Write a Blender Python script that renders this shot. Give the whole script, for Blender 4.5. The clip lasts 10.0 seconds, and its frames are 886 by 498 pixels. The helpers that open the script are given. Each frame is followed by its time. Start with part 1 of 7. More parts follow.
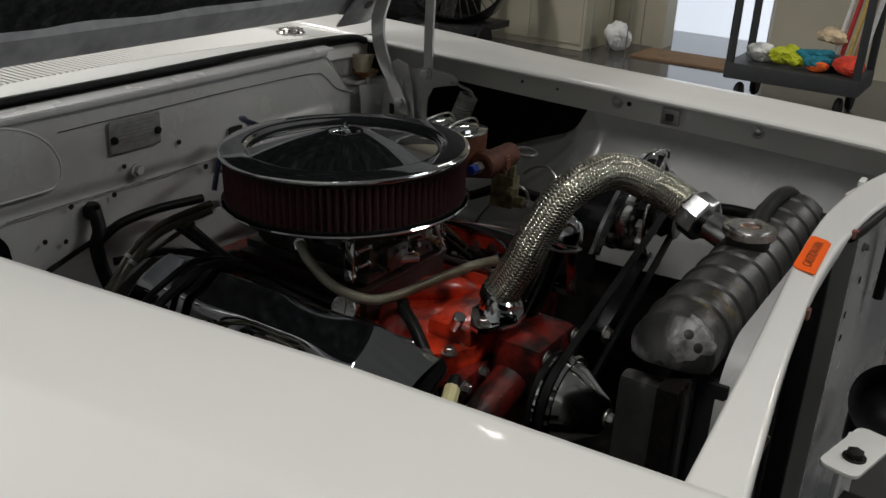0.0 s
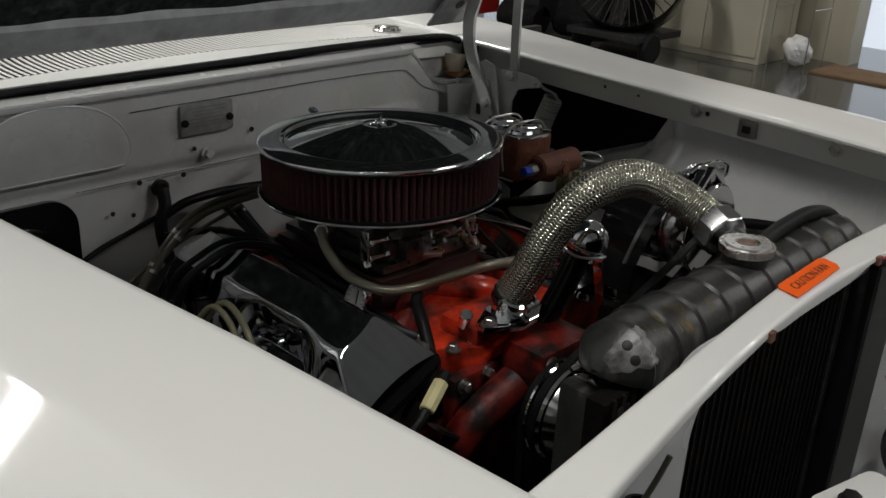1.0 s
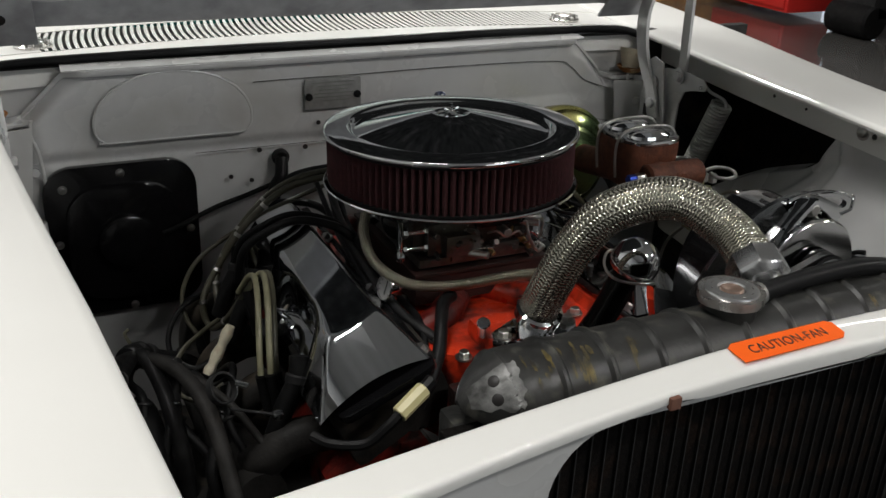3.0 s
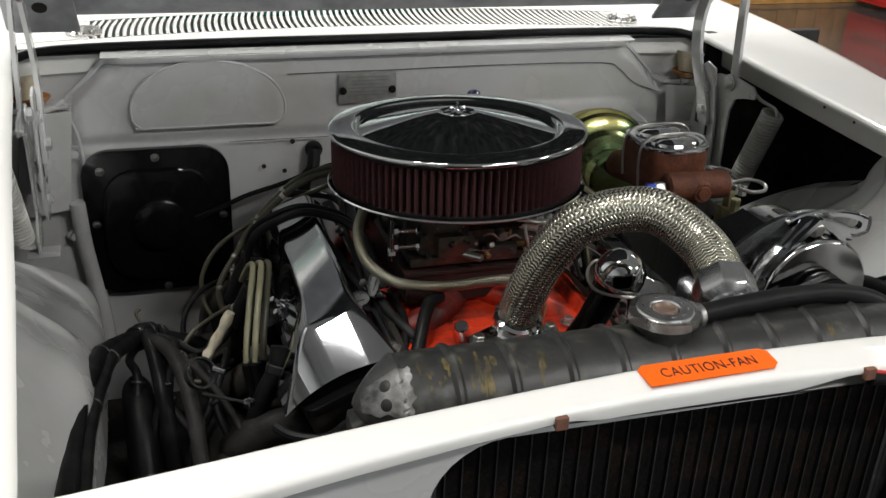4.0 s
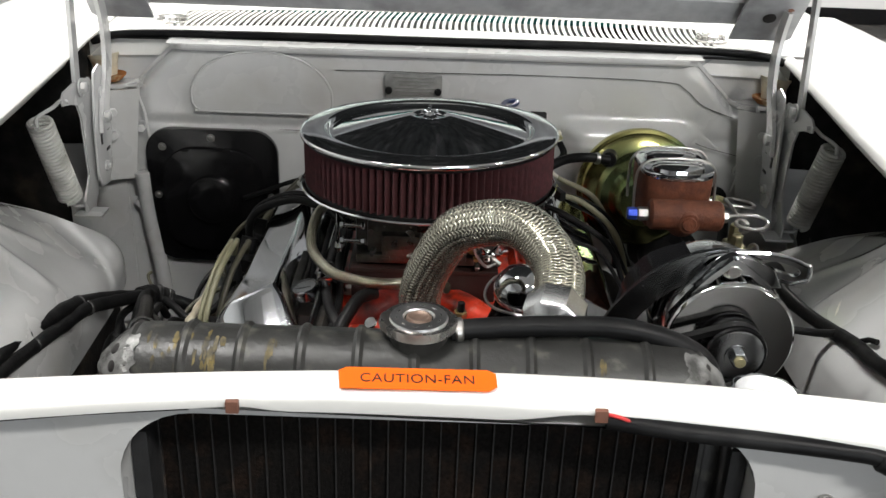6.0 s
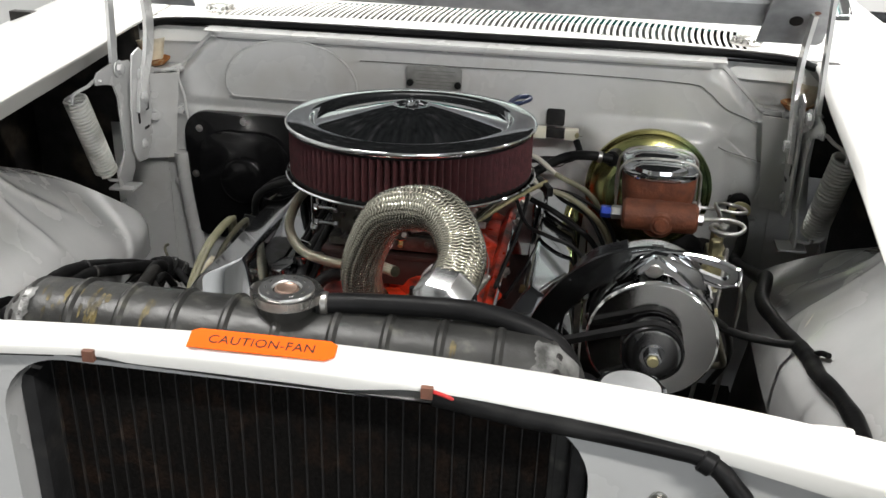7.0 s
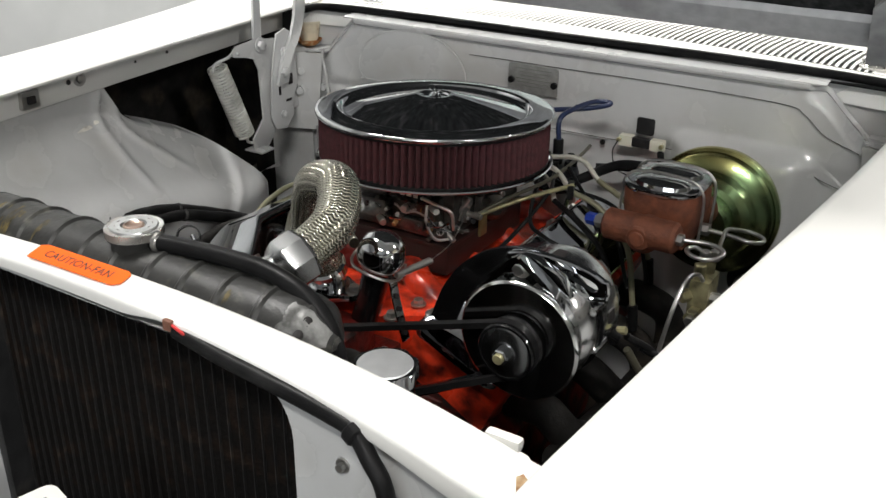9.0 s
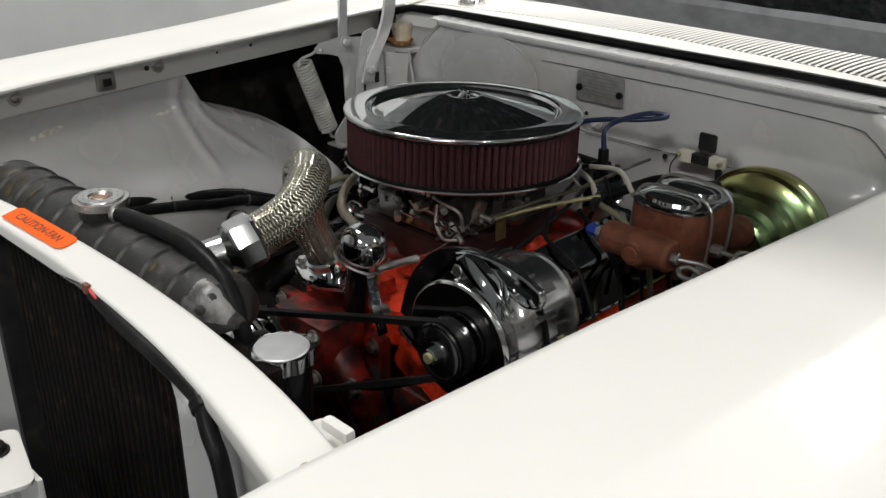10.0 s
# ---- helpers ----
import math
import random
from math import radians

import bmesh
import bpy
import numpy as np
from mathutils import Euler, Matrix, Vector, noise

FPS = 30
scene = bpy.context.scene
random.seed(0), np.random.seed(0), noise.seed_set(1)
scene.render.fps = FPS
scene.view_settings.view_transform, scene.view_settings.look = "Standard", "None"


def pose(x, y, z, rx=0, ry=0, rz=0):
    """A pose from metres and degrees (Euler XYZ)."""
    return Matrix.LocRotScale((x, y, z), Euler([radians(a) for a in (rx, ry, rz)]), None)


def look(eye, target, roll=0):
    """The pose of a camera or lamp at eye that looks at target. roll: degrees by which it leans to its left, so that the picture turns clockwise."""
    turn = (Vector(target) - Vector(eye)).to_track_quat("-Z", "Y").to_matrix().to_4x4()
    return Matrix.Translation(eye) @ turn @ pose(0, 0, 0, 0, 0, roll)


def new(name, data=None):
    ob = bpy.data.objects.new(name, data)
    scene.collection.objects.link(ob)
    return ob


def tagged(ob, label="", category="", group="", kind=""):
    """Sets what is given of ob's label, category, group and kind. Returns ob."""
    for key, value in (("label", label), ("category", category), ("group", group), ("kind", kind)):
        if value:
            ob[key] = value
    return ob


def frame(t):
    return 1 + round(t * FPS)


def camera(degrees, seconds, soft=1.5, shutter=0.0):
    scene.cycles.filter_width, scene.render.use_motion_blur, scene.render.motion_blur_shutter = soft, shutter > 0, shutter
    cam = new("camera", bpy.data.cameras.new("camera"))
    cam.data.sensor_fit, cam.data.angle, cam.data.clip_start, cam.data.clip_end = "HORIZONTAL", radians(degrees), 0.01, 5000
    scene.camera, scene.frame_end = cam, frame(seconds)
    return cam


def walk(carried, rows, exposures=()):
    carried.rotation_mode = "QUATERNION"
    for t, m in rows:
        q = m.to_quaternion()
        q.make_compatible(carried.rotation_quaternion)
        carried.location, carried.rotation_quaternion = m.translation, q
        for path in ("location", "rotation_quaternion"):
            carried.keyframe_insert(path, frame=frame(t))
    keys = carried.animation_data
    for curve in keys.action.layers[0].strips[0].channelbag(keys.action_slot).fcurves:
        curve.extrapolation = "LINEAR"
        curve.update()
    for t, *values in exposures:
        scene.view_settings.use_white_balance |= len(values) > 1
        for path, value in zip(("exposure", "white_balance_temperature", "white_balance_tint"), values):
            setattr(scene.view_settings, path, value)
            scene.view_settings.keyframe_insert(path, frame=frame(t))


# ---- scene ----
cam = camera(50.1, 10.0)
PATH = [
    (0, (-1.0060, -0.7815, 1.3555), (0.1768, -0.0580, 0.7834), 3.17),
    (0.5, (-0.9470, -0.8825, 1.3552), (0.1425, -0.0258, 0.7816), 3.04),
    (1, (-0.8790, -0.9526, 1.3537), (0.1322, -0.0061, 0.7777), 3.02),
    (1.5, (-0.7960, -1.0106, 1.3541), (0.1219, 0.0226, 0.7709), 2.99),
    (2, (-0.7150, -1.0496, 1.3523), (0.1297, 0.0378, 0.7573), 2.97),
    (2.5, (-0.6290, -1.0806, 1.3526), (0.0903, 0.0891, 0.7488), 2.73),
    (4, (-0.3810, -1.1585, 1.3611), (0.0323, 0.1399, 0.7340), 2.33),
    (4.5, (-0.2950, -1.1735, 1.3582), (0.0298, 0.1522, 0.7361), 2.4),
    (5, (-0.1970, -1.1915, 1.3583), (0.0302, 0.1554, 0.7385), 2.47),
    (5.5, (-0.0910, -1.2105, 1.3615), (0.0260, 0.1499, 0.7405), 2.34),
    (7, (0.2400, -1.2395, 1.3677), (0.0353, 0.1066, 0.7382), 1.83),
    (7.5, (0.3630, -1.2285, 1.3686), (0.0351, 0.0929, 0.7389), 1.59),
    (8, (0.4910, -1.2134, 1.3715), (0.0313, 0.0668, 0.7393), 1.45),
    (8.5, (0.6080, -1.1814, 1.3763), (0.0252, 0.0451, 0.7391), 1.01),
    (9, (0.7100, -1.1264, 1.3759), (0.0006, 0.0331, 0.7416), 0.87),
    (9.5, (0.8060, -1.0604, 1.3754), (-0.0121, 0.0263, 0.7432), 0.64),
    (10, (0.9120, -0.9715, 1.3638), (-0.0406, 0.0061, 0.7419), 0.39),
]
walk(cam, [(t, look(eye, target, roll)) for t, eye, target, roll in PATH],
     [(0, -2.0), (1.0, -2.0), (2.5, -1.66), (4.0, -0.97), (5.5, -0.41), (8.0, -0.34), (9.0, -0.57), (9.5, -0.84), (10, -1.12)])

# ---- light of the hall ----
world = bpy.data.worlds.new("hall_world")
scene.world = world
world.use_nodes = True
wb = world.node_tree.nodes["Background"]
wb.inputs[0].default_value = (0.75, 0.82, 0.95, 1)
wb.inputs[1].default_value = 0.12


def area(name, x, y, z, sx, sy, watts, colour=(1, 0.98, 0.945), tilt=(0, 0, 0)):
    lamp = bpy.data.lights.new(name, "AREA")
    lamp.shape, lamp.size, lamp.size_y, lamp.energy, lamp.color = "RECTANGLE", sx, sy, watts, colour
    ob = new(name, lamp)
    ob.matrix_world = pose(x, y, z, *tilt)
    return ob


LAMPS = [(-1.2, -0.6, 165), (1.6, -3.0, 195), (5.6, -2.6, 330), (-1.7, 3.1, 300), (1.9, 3.3, 400), (4.4, 1.9, 60)]
for lx, ly, lw in LAMPS:
    area("ceiling_lamp", lx, ly, 3.88, 1.3, 0.24, lw)
# daylight through the wide opening in the wall that the car faces
area("daylight_opening", 2.6, -7.28, 1.55, 4.4, 2.3, 215, (0.92, 0.965, 1.0), (90, 0, 0))


# ---- materials ----
def material(name, colour, rough=0.5, metal=0.0, coat=0.0, vary=0.12, scale=30.0, bump=0.0, bump_scale=200.0,
             second=None, spots=0.5, spot_scale=6.0, rough_vary=0.1, island=0.0):
    """A surface with variation at two scales: fine grain, and larger stains that lead to a second colour."""
    m = bpy.data.materials.new(name)
    m.use_nodes = True
    nt = m.node_tree
    n, l = nt.nodes, nt.links
    bsdf = n["Principled BSDF"]
    co = n.new("ShaderNodeTexCoord")

    def noise_at(s, detail):
        t = n.new("ShaderNodeTexNoise")
        t.inputs["Scale"].default_value, t.inputs["Detail"].default_value = s, detail
        l.new(co.outputs["Object"], t.inputs["Vector"])
        return t.outputs["Fac"]

    fine = noise_at(scale, 6)
    big = noise_at(spot_scale, 5)
    grain = n.new("ShaderNodeMapRange")
    grain.inputs["From Min"].default_value, grain.inputs["From Max"].default_value = 0.3, 0.7
    grain.inputs["To Min"].default_value, grain.inputs["To Max"].default_value = 1 - vary, 1 + vary
    l.new(fine, grain.inputs["Value"])
    mix = n.new("ShaderNodeMix")
    mix.data_type = "RGBA"
    ramp = n.new("ShaderNodeMapRange")
    ramp.inputs["From Min"].default_value, ramp.inputs["From Max"].default_value = spots, spots + 0.22
    l.new(big, ramp.inputs["Value"])
    l.new(ramp.outputs["Result"], mix.inputs["Factor"])
    mix.inputs["A"].default_value = (*colour, 1)
    mix.inputs["B"].default_value = (*(second or [c * (1 - vary) for c in colour]), 1)
    scaled = n.new("ShaderNodeVectorMath")
    scaled.operation = "SCALE"
    l.new(mix.outputs["Result"], scaled.inputs[0])
    out = grain.outputs["Result"]
    if island:
        geo = n.new("ShaderNodeObjectInfo")
        r = n.new("ShaderNodeMapRange")
        r.inputs["To Min"].default_value, r.inputs["To Max"].default_value = 1 - island, 1 + island
        l.new(geo.outputs["Random"], r.inputs["Value"])
        mul = n.new("ShaderNodeMath")
        mul.operation = "MULTIPLY"
        l.new(out, mul.inputs[0]), l.new(r.outputs["Result"], mul.inputs[1])
        out = mul.outputs["Value"]
    l.new(out, scaled.inputs["Scale"])
    l.new(scaled.outputs["Vector"], bsdf.inputs["Base Color"])
    rr = n.new("ShaderNodeMapRange")
    rr.inputs["To Min"].default_value = max(0.02, rough - rough_vary)
    rr.inputs["To Max"].default_value = min(1, rough + rough_vary)
    l.new(big, rr.inputs["Value"])
    l.new(rr.outputs["Result"], bsdf.inputs["Roughness"])
    bsdf.inputs["Metallic"].default_value = metal
    bsdf.inputs["Coat Weight"].default_value = coat
    bsdf.inputs["Coat Roughness"].default_value = 0.06
    if bump:
        b = n.new("ShaderNodeBump")
        b.inputs["Strength"].default_value, b.inputs["Distance"].default_value = bump, 0.002
        l.new(noise_at(bump_scale, 4), b.inputs["Height"])
        l.new(b.outputs["Normal"], bsdf.inputs["Normal"])
    return m


WHITE = material("white_gloss_paint", (0.77, 0.765, 0.735), 0.5, coat=0.7, vary=0.012, scale=9, rough_vary=0.01, spot_scale=2)
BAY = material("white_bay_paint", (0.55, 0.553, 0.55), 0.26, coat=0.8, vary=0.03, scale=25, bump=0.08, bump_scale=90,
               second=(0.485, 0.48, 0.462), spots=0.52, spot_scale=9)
HOODGREY = material("hood_underside_paint", (0.36, 0.367, 0.378), 0.42, vary=0.15, scale=40, second=(0.24, 0.24, 0.25), spot_scale=11, bump=0.1)
PAD = material("hood_pad_undercoat", (0.028, 0.029, 0.030), 0.85, vary=0.5, scale=70, second=(0.09, 0.09, 0.091), spots=0.54, spot_scale=26, bump=0.6, bump_scale=120)
CHROME = material("chrome", (0.70, 0.71, 0.72), 0.05, metal=1, vary=0.01, rough_vary=0.03, spot_scale=14)
COVERCHROME = material("smoky_chrome", (0.50, 0.51, 0.53), 0.05, metal=1, vary=0.03, scale=30, rough_vary=0.03, spot_scale=18)
STEEL = material("bare_steel", (0.50, 0.49, 0.47), 0.32, metal=1, vary=0.1, scale=80, rough_vary=0.12, spot_scale=30)
ALU = material("cast_aluminium", (0.46, 0.46, 0.45), 0.42, metal=1, vary=0.12, scale=120, bump=0.3, bump_scale=300)
ORANGE = material("engine_orange", (0.62, 0.042, 0.013), 0.30, coat=0.4, vary=0.18, scale=40, second=(0.035, 0.006, 0.005), spots=0.46, spot_scale=26, bump=0.5, bump_scale=120)
ZBRASS0 = material("carburetor_brass", (0.45, 0.33, 0.15), 0.4, metal=0.9, vary=0.2, scale=60)
BLACK = material("black_rubber", (0.007, 0.007, 0.0073), 0.42, vary=0.25, scale=60, second=(0.014, 0.014, 0.014), spot_scale=25, bump=0.15)
BLACKGLOSS = material("black_gloss_paint", (0.005, 0.005, 0.0055), 0.22, coat=0.3, vary=0.2, scale=30, rough_vary=0.1)
SATIN = material("black_satin_metal", (0.016, 0.016, 0.0165), 0.42, vary=0.3, scale=50, second=(0.06, 0.055, 0.05), spots=0.58, spot_scale=18, bump=0.2)
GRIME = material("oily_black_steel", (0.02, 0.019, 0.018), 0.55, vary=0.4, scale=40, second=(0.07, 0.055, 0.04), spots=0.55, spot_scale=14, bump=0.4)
TANK = material("worn_radiator_black", (0.020, 0.020, 0.019), 0.42, vary=0.4, scale=45, second=(0.10, 0.097, 0.08), spots=0.58, spot_scale=48, bump=0.3, bump_scale=140, rough_vary=0.18)
SOLDER = material("radiator_solder", (0.24, 0.24, 0.235), 0.5, metal=0.5, vary=0.25, scale=60, second=(0.05, 0.05, 0.048), spots=0.44, spot_scale=38, bump=0.4)
PLEAT = material("red_oiled_cotton", (0.048, 0.0095, 0.0115), 0.8, vary=0.3, scale=120, second=(0.05, 0.01, 0.014), spot_scale=20, bump=0.5, bump_scale=700)
RUST = material("rusted_cast_iron", (0.125, 0.037, 0.016), 0.7, vary=0.35, scale=70, second=(0.062, 0.021, 0.012), spots=0.5, spot_scale=24, bump=0.55, bump_scale=260)
TRAYRUST = material("rusty_tray", (0.30, 0.11, 0.025), 0.8, vary=0.4, scale=60, second=(0.55, 0.45, 0.28), spots=0.46, spot_scale=55, bump=0.4)
STAINED = material("stained_cream_metal", (0.60, 0.55, 0.42), 0.55, vary=0.15, scale=50, second=(0.34, 0.15, 0.04), spots=0.56, spot_scale=45)
ZINC = material("gold_zinc_plate", (0.50, 0.46, 0.18), 0.24, metal=1, vary=0.08, scale=18, second=(0.30, 0.43, 0.21), spots=0.40, spot_scale=9, rough_vary=0.08)
DECAL = material("orange_decal", (0.95, 0.13, 0.010), 0.5, vary=0.03, scale=50)
INK = material("black_ink", (0.012, 0.010, 0.010), 0.5, vary=0.1)
FIN = material("radiator_fins", (0.0058, 0.0052, 0.0048), 0.85, vary=0.5, scale=260, second=(0.014, 0.0088, 0.0064), spots=0.5, spot_scale=40, bump=0.5, bump_scale=500)
FINTUBE = material("radiator_tubes", (0.0065, 0.006, 0.0058), 0.65, vary=0.4, scale=90, second=(0.05, 0.035, 0.025), spots=0.58, spot_scale=40, bump=0.3)
# engine red darkened both for grime and for the shade low in the bay
GRIMYSHADERED = material("grimy_engine_paint", (0.17, 0.013, 0.008), 0.45, vary=0.3, scale=45, second=(0.014, 0.008, 0.007), spots=0.40, spot_scale=24, bump=0.8, bump_scale=110)
# grey in the spring's white paint stands in for the fender's shadow
SPRING = material("dusty_spring_paint", (0.55, 0.55, 0.52), 0.45, vary=0.15, scale=60, second=(0.30, 0.29, 0.27), spot_scale=30)
SEAM = material("dirty_seam_sealer", (0.09, 0.087, 0.08), 0.8, vary=0.5, scale=120, second=(0.30, 0.29, 0.28), spots=0.5, spot_scale=40)
WIRE = material("white_wire", (0.50, 0.48, 0.42), 0.5, vary=0.1, scale=60)
GREYWIRE = material("grey_plug_wire", (0.075, 0.070, 0.048), 0.42, vary=0.2, scale=60)
PALEWIRE = material("pale_plug_wire", (0.20, 0.19, 0.12), 0.42, vary=0.15, scale=60)
BLUE = material("blue_anodised", (0.03, 0.07, 0.45), 0.3, metal=0.6, vary=0.08)
BROWNCLIP = material("brown_rust_clip", (0.16, 0.07, 0.045), 0.65, vary=0.3, scale=90)
RED = material("red_plastic", (0.5, 0.03, 0.03), 0.4)
CREAM = material("cream_plastic", (0.62, 0.56, 0.30), 0.4, vary=0.1)


def braid(name, colour, rough, turns, along, second):
    """Woven steel: two crossing families of strands, as relief and colour, on u (round) and v (along)."""
    m = bpy.data.materials.new(name)
    m.use_nodes = True
    nt = m.node_tree
    n, l = nt.nodes, nt.links
    bsdf = n["Principled BSDF"]
    uv = n.new("ShaderNodeUVMap")
    sep = n.new("ShaderNodeSeparateXYZ")
    l.new(uv.outputs["UV"], sep.inputs[0])
    def op(kind, a, b=None):
        m_ = n.new("ShaderNodeMath")
        m_.operation = kind
        for k, val in enumerate((a, b)):
            if val is None:
                continue
            if isinstance(val, (int, float)):
                m_.inputs[k].default_value = val
            else:
                l.new(val, m_.inputs[k])
        return m_.outputs[0]

    # rows of slanted stitches: each row leans against its neighbour
    across = op("MULTIPLY", sep.outputs["X"], turns)
    lean = op("PINGPONG", across, 1.0)
    wob = n.new("ShaderNodeTexNoise")
    wob.inputs["Scale"].default_value, wob.inputs["Detail"].default_value = 45, 3
    place = n.new("ShaderNodeTexCoord")
    l.new(place.outputs["Object"], wob.inputs["Vector"])
    phase = op("ADD", op("ADD", op("MULTIPLY", sep.outputs["Y"], along), op("MULTIPLY", lean, 0.55)), op("MULTIPLY", wob.outputs["Fac"], 1.6))
    stitch = op("SINE", op("MULTIPLY", phase, 2 * math.pi))
    row = op("ABSOLUTE", op("SINE", op("MULTIPLY", across, math.pi)))
    total = op("SUBTRACT", op("ADD", op("ADD", op("MULTIPLY", stitch, 0.6), op("MULTIPLY", row, 0.45)), op("MULTIPLY", wob.outputs["Fac"], 0.9)), 0.72)
    mr = n.new("ShaderNodeMapRange")
    mr.inputs["From Min"].default_value, mr.inputs["From Max"].default_value = -0.5, 0.7
    l.new(total, mr.inputs["Value"])
    mix = n.new("ShaderNodeMix")
    mix.data_type = "RGBA"
    mix.inputs["A"].default_value, mix.inputs["B"].default_value = (*second, 1), (*colour, 1)
    l.new(mr.outputs["Result"], mix.inputs["Factor"])
    l.new(mix.outputs["Result"], bsdf.inputs["Base Color"])
    bsdf.inputs["Metallic"].default_value, bsdf.inputs["Roughness"].default_value = 0.9, rough
    bp = n.new("ShaderNodeBump")
    bp.inputs["Strength"].default_value, bp.inputs["Distance"].default_value = 0.7, 0.0015
    l.new(mr.outputs["Result"], bp.inputs["Height"])
    l.new(bp.outputs["Normal"], bsdf.inputs["Normal"])
    return m


for dull, gloss in ((FIN, 0.06), (PAD, 0.08), (BLACK, 0.14), (BLACKGLOSS, 0.25), (TANK, 0.45), (GRIME, 0.15), (SATIN, 0.3), (GRIMYSHADERED, 0.3), (DECAL, 0.12)):
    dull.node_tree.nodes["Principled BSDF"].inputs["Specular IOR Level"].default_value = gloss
BRAID = braid("braided_steel_hose", (0.66, 0.64, 0.545), 0.25, 32, 240, (0.20, 0.19, 0.148))
BRAIDTHIN = braid("braided_fuel_line", (0.62, 0.60, 0.48), 0.28, 14, 520, (0.14, 0.13, 0.095))


# ---- mesh tools ----
def finish(bm, angle=38):
    me = bpy.data.meshes.new("mesh")
    bmesh.ops.recalc_face_normals(bm, faces=bm.faces)
    bm.to_mesh(me)
    bm.free()
    for p in me.polygons:
        p.use_smooth = True
    me.set_sharp_from_angle(angle=radians(angle))
    return me


def part(name, bm, mat, parent, label="", angle=38):
    me = finish(bm, angle)
    me.name = name
    me.materials.append(mat)
    ob = new(name, me)
    if parent:
        ob.parent = parent
    if label:
        ob["label"] = label
    return ob


def again(ob, parent, m=None):
    """A further piece on the same mesh."""
    o = new(ob.name.split(".")[0], ob.data)
    o.parent = parent
    if m is not None:
        o.matrix_basis = m
    return o


def thing(name, label, category, group="", kind="", at=None):
    ob = new(name)
    ob.empty_display_size = 0.02
    return tagged(ob, label, category, group, kind)


def box(bm, x, y, z, sx, sy, sz, bevel=0.002, m=None, seg=2):
    r = bmesh.ops.create_cube(bm, size=1)["verts"]
    for v in r:
        v.co = Vector((v.co.x * sx, v.co.y * sy, v.co.z * sz))
    if bevel:
        edges = list({e for v in r for e in v.link_edges})
        out = bmesh.ops.bevel(bm, geom=edges, offset=min(bevel, 0.45 * min(sx, sy, sz)), segments=seg, profile=0.7, affect="EDGES")
        r = list({v for f in out["faces"] for v in f.verts} | {v for v in r if v.is_valid})
    t = Matrix.Translation((x, y, z))
    bmesh.ops.transform(bm, matrix=t @ m if m else t, verts=r)
    return bm


def B(*a, **k):
    return box(bmesh.new(), *a, **k)


def lathe(profile, n=48, m=None, bm=None, closed=False):
    """Turn a list of (radius, height) round z."""
    bm = bm or bmesh.new()
    rings = []
    for r, h in profile:
        if r < 1e-6:
            rings.append([bm.verts.new((0, 0, h))])
        else:
            rings.append([bm.verts.new((r * math.cos(2 * math.pi * i / n), r * math.sin(2 * math.pi * i / n), h)) for i in range(n)])
    pairs = list(zip(rings, rings[1:])) + ([(rings[-1], rings[0])] if closed else [])
    for a, b in pairs:
        for i in range(n):
            j = (i + 1) % n
            if len(a) == 1 and len(b) == 1:
                continue
            if len(a) == 1:
                bm.faces.new((a[0], b[i], b[j]))
            elif len(b) == 1:
                bm.faces.new((a[i], b[0], a[j]))
            else:
                bm.faces.new((a[i], b[i], b[j], a[j]))
    if m is not None:
        bmesh.ops.transform(bm, matrix=m, verts=[v for ring in rings for v in ring])
    return bm


def aim(p, q):
    """The pose at p whose z axis looks to q."""
    d = Vector(q) - Vector(p)
    return Matrix.Translation(p) @ d.to_track_quat("Z", "Y").to_matrix().to_4x4()


def rod(p, q, r, n=12, bm=None, bev=0.0):
    L = (Vector(q) - Vector(p)).length
    b = min(bev or r * 0.15, L * 0.3)
    return lathe([(0, 0), (r - b, 0), (r, b), (r, L - b), (r - b, L), (0, L)], n, aim(p, q), bm)


def spline(points, step=8):
    """Catmull-Rom through the points."""
    P = [Vector(p) for p in points]
    P = [2 * P[0] - P[1]] + P + [2 * P[-1] - P[-2]]
    out = []
    for a, b, c, d in zip(P, P[1:], P[2:], P[3:]):
        for k in range(step):
            t = k / step
            out.append(0.5 * (2 * b + (c - a) * t + (2 * a - 5 * b + 4 * c - d) * t * t + (3 * b - a - 3 * c + d) * t ** 3))
    return out + [P[-2]]


def tube(points, r, n=14, bm=None, step=8, smooth=True, radii=None):
    """A round hose through the points, capped, with u round it and v in metres along it."""
    bm = bm or bmesh.new()
    uv = bm.loops.layers.uv.verify()
    pts = spline(points, step) if smooth else [Vector(p) for p in points]
    up = Vector((0.13, 0.21, 1)).normalized()
    rings, length, last = [], 0, None
    side = None
    for i, p in enumerate(pts):
        d = (pts[min(i + 1, len(pts) - 1)] - pts[max(i - 1, 0)]).normalized()
        side = (side - d * side.dot(d)).normalized() if side else d.cross(up).normalized()
        other = d.cross(side)
        if last:
            length += (p - last).length
        last = p
        rr = radii(i / (len(pts) - 1)) if radii else r
        rings.append(([bm.verts.new(p + rr * (math.cos(2 * math.pi * k / n) * side + math.sin(2 * math.pi * k / n) * other)) for k in range(n)], length))
    for (a, la), (b, lb) in zip(rings, rings[1:]):
        for k in range(n):
            j = (k + 1) % n
            f = bm.faces.new((a[k], a[j], b[j], b[k]))
            for loop, val in zip(f.loops, ((k / n, la), ((k + 1) / n, la), ((k + 1) / n, lb), (k / n, lb))):
                loop[uv].uv = val
    bm.faces.new(list(reversed(rings[0][0])))
    bm.faces.new(rings[-1][0])
    return bm


